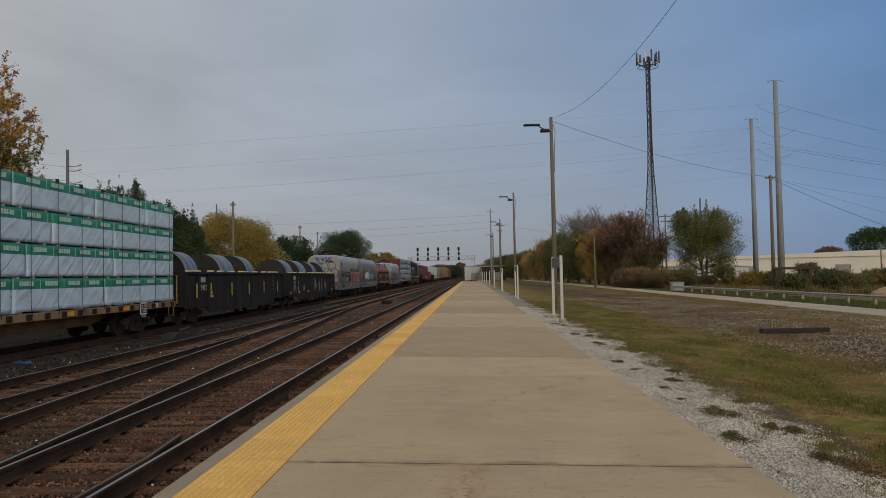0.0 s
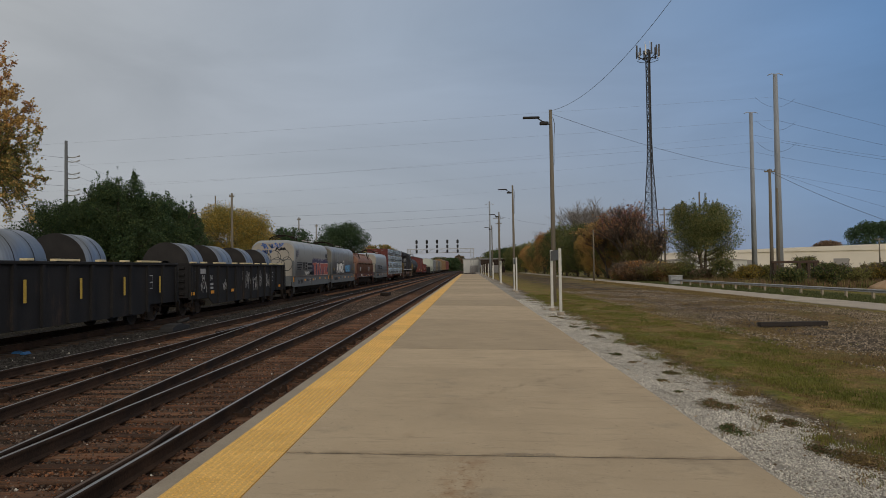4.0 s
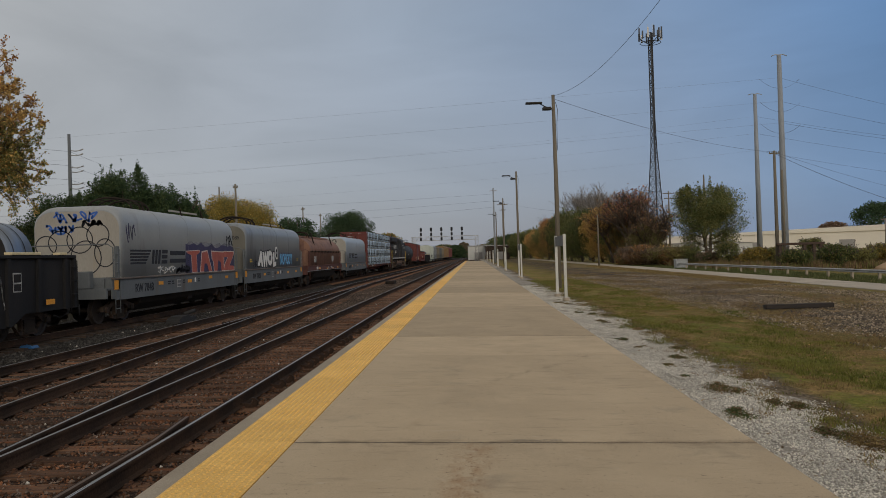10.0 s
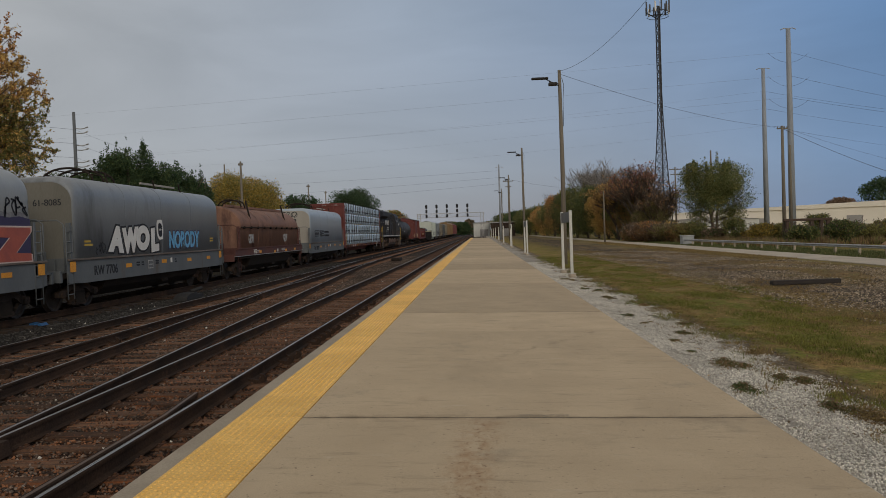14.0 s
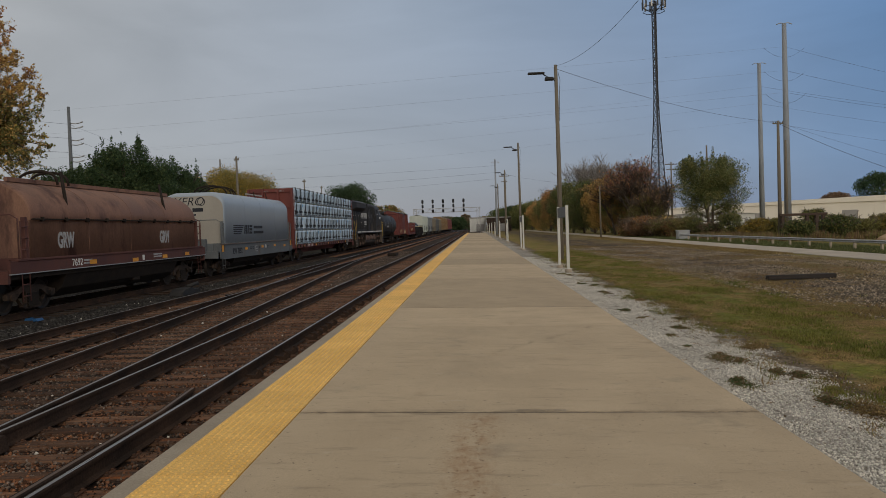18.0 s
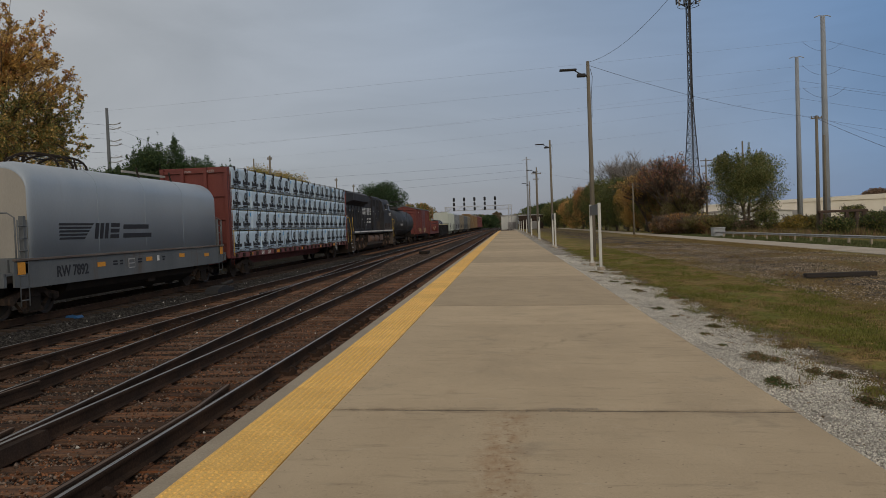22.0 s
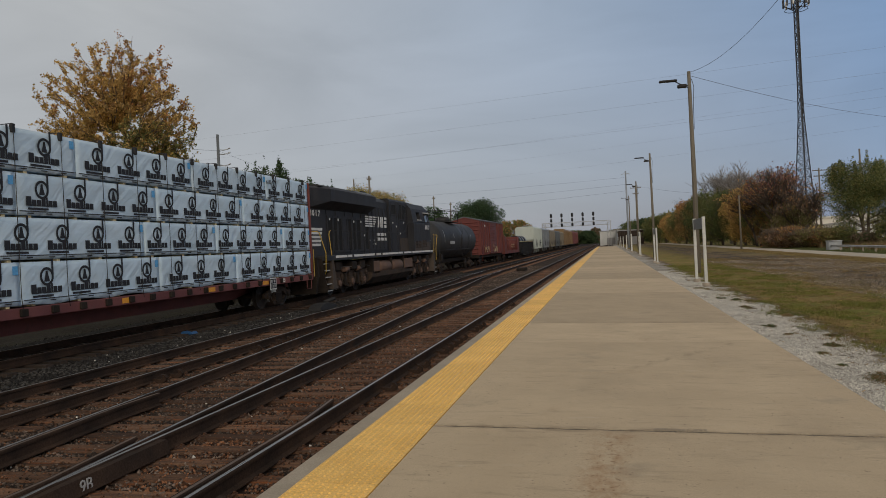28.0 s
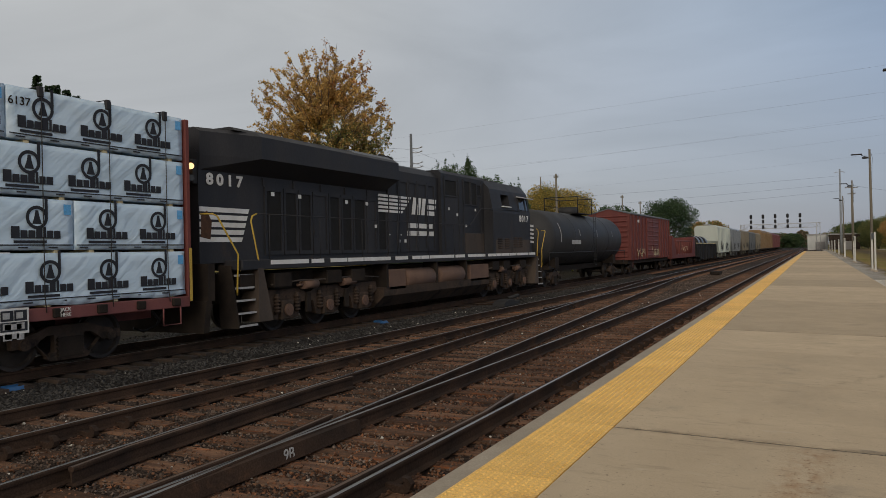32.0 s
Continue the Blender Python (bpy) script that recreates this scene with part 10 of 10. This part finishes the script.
    x, y = x[patch > 0.02], y[patch > 0.02]
    mown = rng.random(len(x)) < 0.45
    for m_, key, lab in ((mown, "straw", "thin dry grass over the cinders"), (~mown, "litter", "low brown weeds over the cinders")):
        blades("turf", x[m_], y[m_], zf(x[m_]), np.full(m_.sum(), 0.05), LEAF[key], lab, 6, 1.4, 0.009)
    n = 9000
    y = 40 + 60 * rng.random(n)
    x = rng.uniform(14.8, 16.7, n)
    blades("turf", x, y, zf(x), np.full(n, 0.09), LEAF["straw"], "dry grass along the path", 3, 0.8, 0.02)
    n = 9000
    y = 34 + 70 * rng.random(n)
    x = rng.uniform(19.5, 24.5, n)
    blades("turf", x, y, zf(x), np.full(n, 0.16), LEAF["weed"], "rough grass by the guard rail", 4, 0.8, 0.02)
    for key, n, h_, lab in (("litter", 5200, 0.75, "tall brown weeds under the hedge"), ("olive", 3600, 0.65, "tall green weeds under the hedge"), ("straw", 2600, 0.6, "tall dry grass under the hedge")):
        d = rng.uniform(66, 104, n)
        az = rng.uniform(8.5, 34, n)
        x, y = d * np.sin(np.radians(az)), d * np.cos(np.radians(az))
        ok = (x > 22.6) & (np.array([noise.noise((a * 0.3, b * 0.3, h_)) for a, b in zip(x, y)]) > -0.12)
        x, y = x[ok], y[ok]
        blades("tall_weeds", x, y, zf(x), np.full(len(x), h_), LEAF[key], lab, 4, 0.5, 0.03)
    # stray tufts that creep into the white stone
    n = 5200
    y = 5.5 + 40 * rng.random(n) ** 1.5
    x = rng.uniform(2.75, 4.4, n)
    creep = uneven(x, y, 2.2, 1.1, 21.0) + 0.5 * uneven(x, y, 6.0, 4.0, 22.0) + 0.30 * (x - 3.7)
    x, y = x[creep > 0.25], y[creep > 0.25]
    pick = rng.random(len(x))
    for lo, hi, key, lab in ((0.0, 0.4, "grass", "stray green tufts in the white stone"), (0.4, 0.75, "litter", "stray brown weeds in the white stone"), (0.75, 1.0, "straw", "stray dry tufts in the white stone")):
        q = (pick >= lo) & (pick < hi)
        blades("stray_tufts", x[q], y[q], zf(x[q]), np.full(q.sum(), 0.05), LEAF[key], lab, 6, 1.6, 0.006)
    # fallen leaves over turf and stone
    for key, n, lab in (("litter", 1500, "fallen brown leaves on the turf and stone"), ("orange", 260, "fallen orange leaves on the turf and stone")):
        y = 6 + 26 * rng.random(n) ** 1.4
        x = rng.uniform(2.65, 9.0, n)
        c = np.stack([x, y, zf(x) + rng.uniform(0.012, 0.05, n)], -1)
        a = rng.uniform(0, 6.2832, n)
        u = np.stack([np.cos(a), np.sin(a), rng.normal(0, 0.3, n)], -1) * rng.uniform(0.012, 0.03, (n, 1))
        w = np.stack([-np.sin(a), np.cos(a), rng.normal(0, 0.3, n)], -1) * rng.uniform(0.008, 0.018, (n, 1))
        v = np.stack([c - u, c + w, c + u, c - w], 1).reshape(-1, 3)
        i0 = np.arange(n)[:, None] * 4
        tagged(new("fallen_leaves", np_mesh("fallen_leaves", v, np.concatenate([i0 + np.array([0, 1, 2]), i0 + np.array([0, 2, 3])], 0), LEAF[key])), lab, "leaves", kind="stuff")
    # crumbs and dirt along the open joints
    pz = lambda x, y: -SLOPE * (x - EDGE) + 0.0005
    stones("joint_crumbs", 260, (0.30, 0.78), (7.02, 7.13), 0.009, M["kerb"], pz, "pale broken crumbs at a platform joint", None, 1.0)
    for jy in JOINTS[3:5]:
        stones("joint_dirt", 700, (-1.7, 2.5), (jy - 0.07, jy + 0.03), 0.005, M["grime"], pz, "dark dirt along a platform joint", None, 1.0)
    # weeds in the white stone: low sprawling mats of small leaves
    spots = [(3.29, 10.24, 0.30, "litter"), (2.94, 8.7, 0.21, "green"), (3.59, 9.27, 0.16, "litter"), (3.78, 9.1, 0.20, "litter"), (3.52, 7.69, 0.22, "litter"), (3.75, 7.35, 0.34, "straw"), (4.05, 7.0, 0.34, "litter"), (3.22, 23.5, 0.22, "green"), (3.4, 20.5, 0.24, "litter"), (3.08, 16.1, 0.22, "green"), (3.5, 13.3, 0.24, "litter"), (3.09, 11.3, 0.11, "green"), (3.13, 12.4, 0.16, "litter"), (3.9, 18.3, 0.30, "straw"), (3.14, 28.3, 0.26, "litter"), (3.54, 22.8, 0.25, "green"), (4.0, 11.2, 0.3, "straw"), (3.9, 14.6, 0.26, "litter")]
    for q in range(8):
        spots.append((2.75 + 1.5 * rng.random(), 14.0 + 34 * rng.random(), 0.06 + 0.11 * rng.random(), ("litter", "green", "straw", "litter")[q % 4]))
    for x, y, s, leaf in spots:
        weed_clump(x, y, s * (0.85 if y < 10.5 else 0.66), leaf)
    # litter by the far track
    for x_, y_, s_ in ((-12.1, 7.9, 0.7), (-12.3, 4.6, 0.7)):
        l2 = thing("blue_litter", "small flattened blue plastic scrap on the ballast", "litter", x_, y_, -0.45)
        bm = bmesh.new()
        prism(bm, [(-0.2 * s_, 0.0), (0.2 * s_, 0.0), (0.15 * s_, 0.06), (0.0, 0.03), (-0.14 * s_, 0.07)], "y", -0.22 * s_, 0.22 * s_)
        part("scrap", bm, M["blue"], l2)
    lt = thing("blue_litter", "crumpled blue plastic scrap on the ballast", "litter", -12.05, 19.7, -0.44)
    bm = bmesh.new()
    prism(bm, [(-0.2, 0.0), (0.2, 0.0), (0.13, 0.07), (0.0, 0.04), (-0.15, 0.08)], "y", -0.15, 0.15)
    part("scrap", bm, M["blue"], lt)
    sw = thing("switch_machine", "low black switch machine with rods beside the far track", "switch machine", -11.0, 27.5, -0.45)
    bm = bmesh.new()
    prism(bm, [(-0.85, 0.0), (0.85, 0.0), (0.80, 0.14), (0.25, 0.16), (0.15, 0.24), (-0.5, 0.22), (-0.8, 0.12)], "x", -0.22, 0.28)
    part("case", bm, M["dark"], sw)
    bm = bmesh.new()
    rod(bm, (-0.1, 0.5, 0.24), (0.2, 0.9, 0.34), 0.07, 10)
    part("motor", bm, M["dark"], sw)
    for yy in (-0.6, 0.3):
        bm = bmesh.new()
        rod(bm, (-1.5, yy, 0.05), (-0.1, yy, 0.08), 0.025, 6)
        part("throw_rod", bm, M["rail"], sw)
    pm = thing("switch_machine", "low dark box between the tracks", "switch machine", -6.8, 60.5, -0.46)
    bm = bmesh.new()
    box(bm, -0.35, 0.35, -0.9, 0.9, 0, 0.25, 0.04)
    part("case", bm, M["under"], pm)


def motions():
    """The whole train draws past at one steady pace."""
    for ob, y in MOVERS:
        m = ob.matrix_basis.copy()
        rows = []
        for t in range(0, 33, 8):
            q = m.copy()
            q.translation.y = y - SPEED * t
            rows.append((t, q))
        walk(ob, rows)
    turn = math.degrees(SPEED / 0.46)
    for ax, y in TURNING:
        walk(ax, [(k * 0.15, pose(0, y, 0.46, turn * k * 0.15)) for k in range(214)])


build_train()
build_place()
build_cover()
build_tracks()
build_platform()
motions()
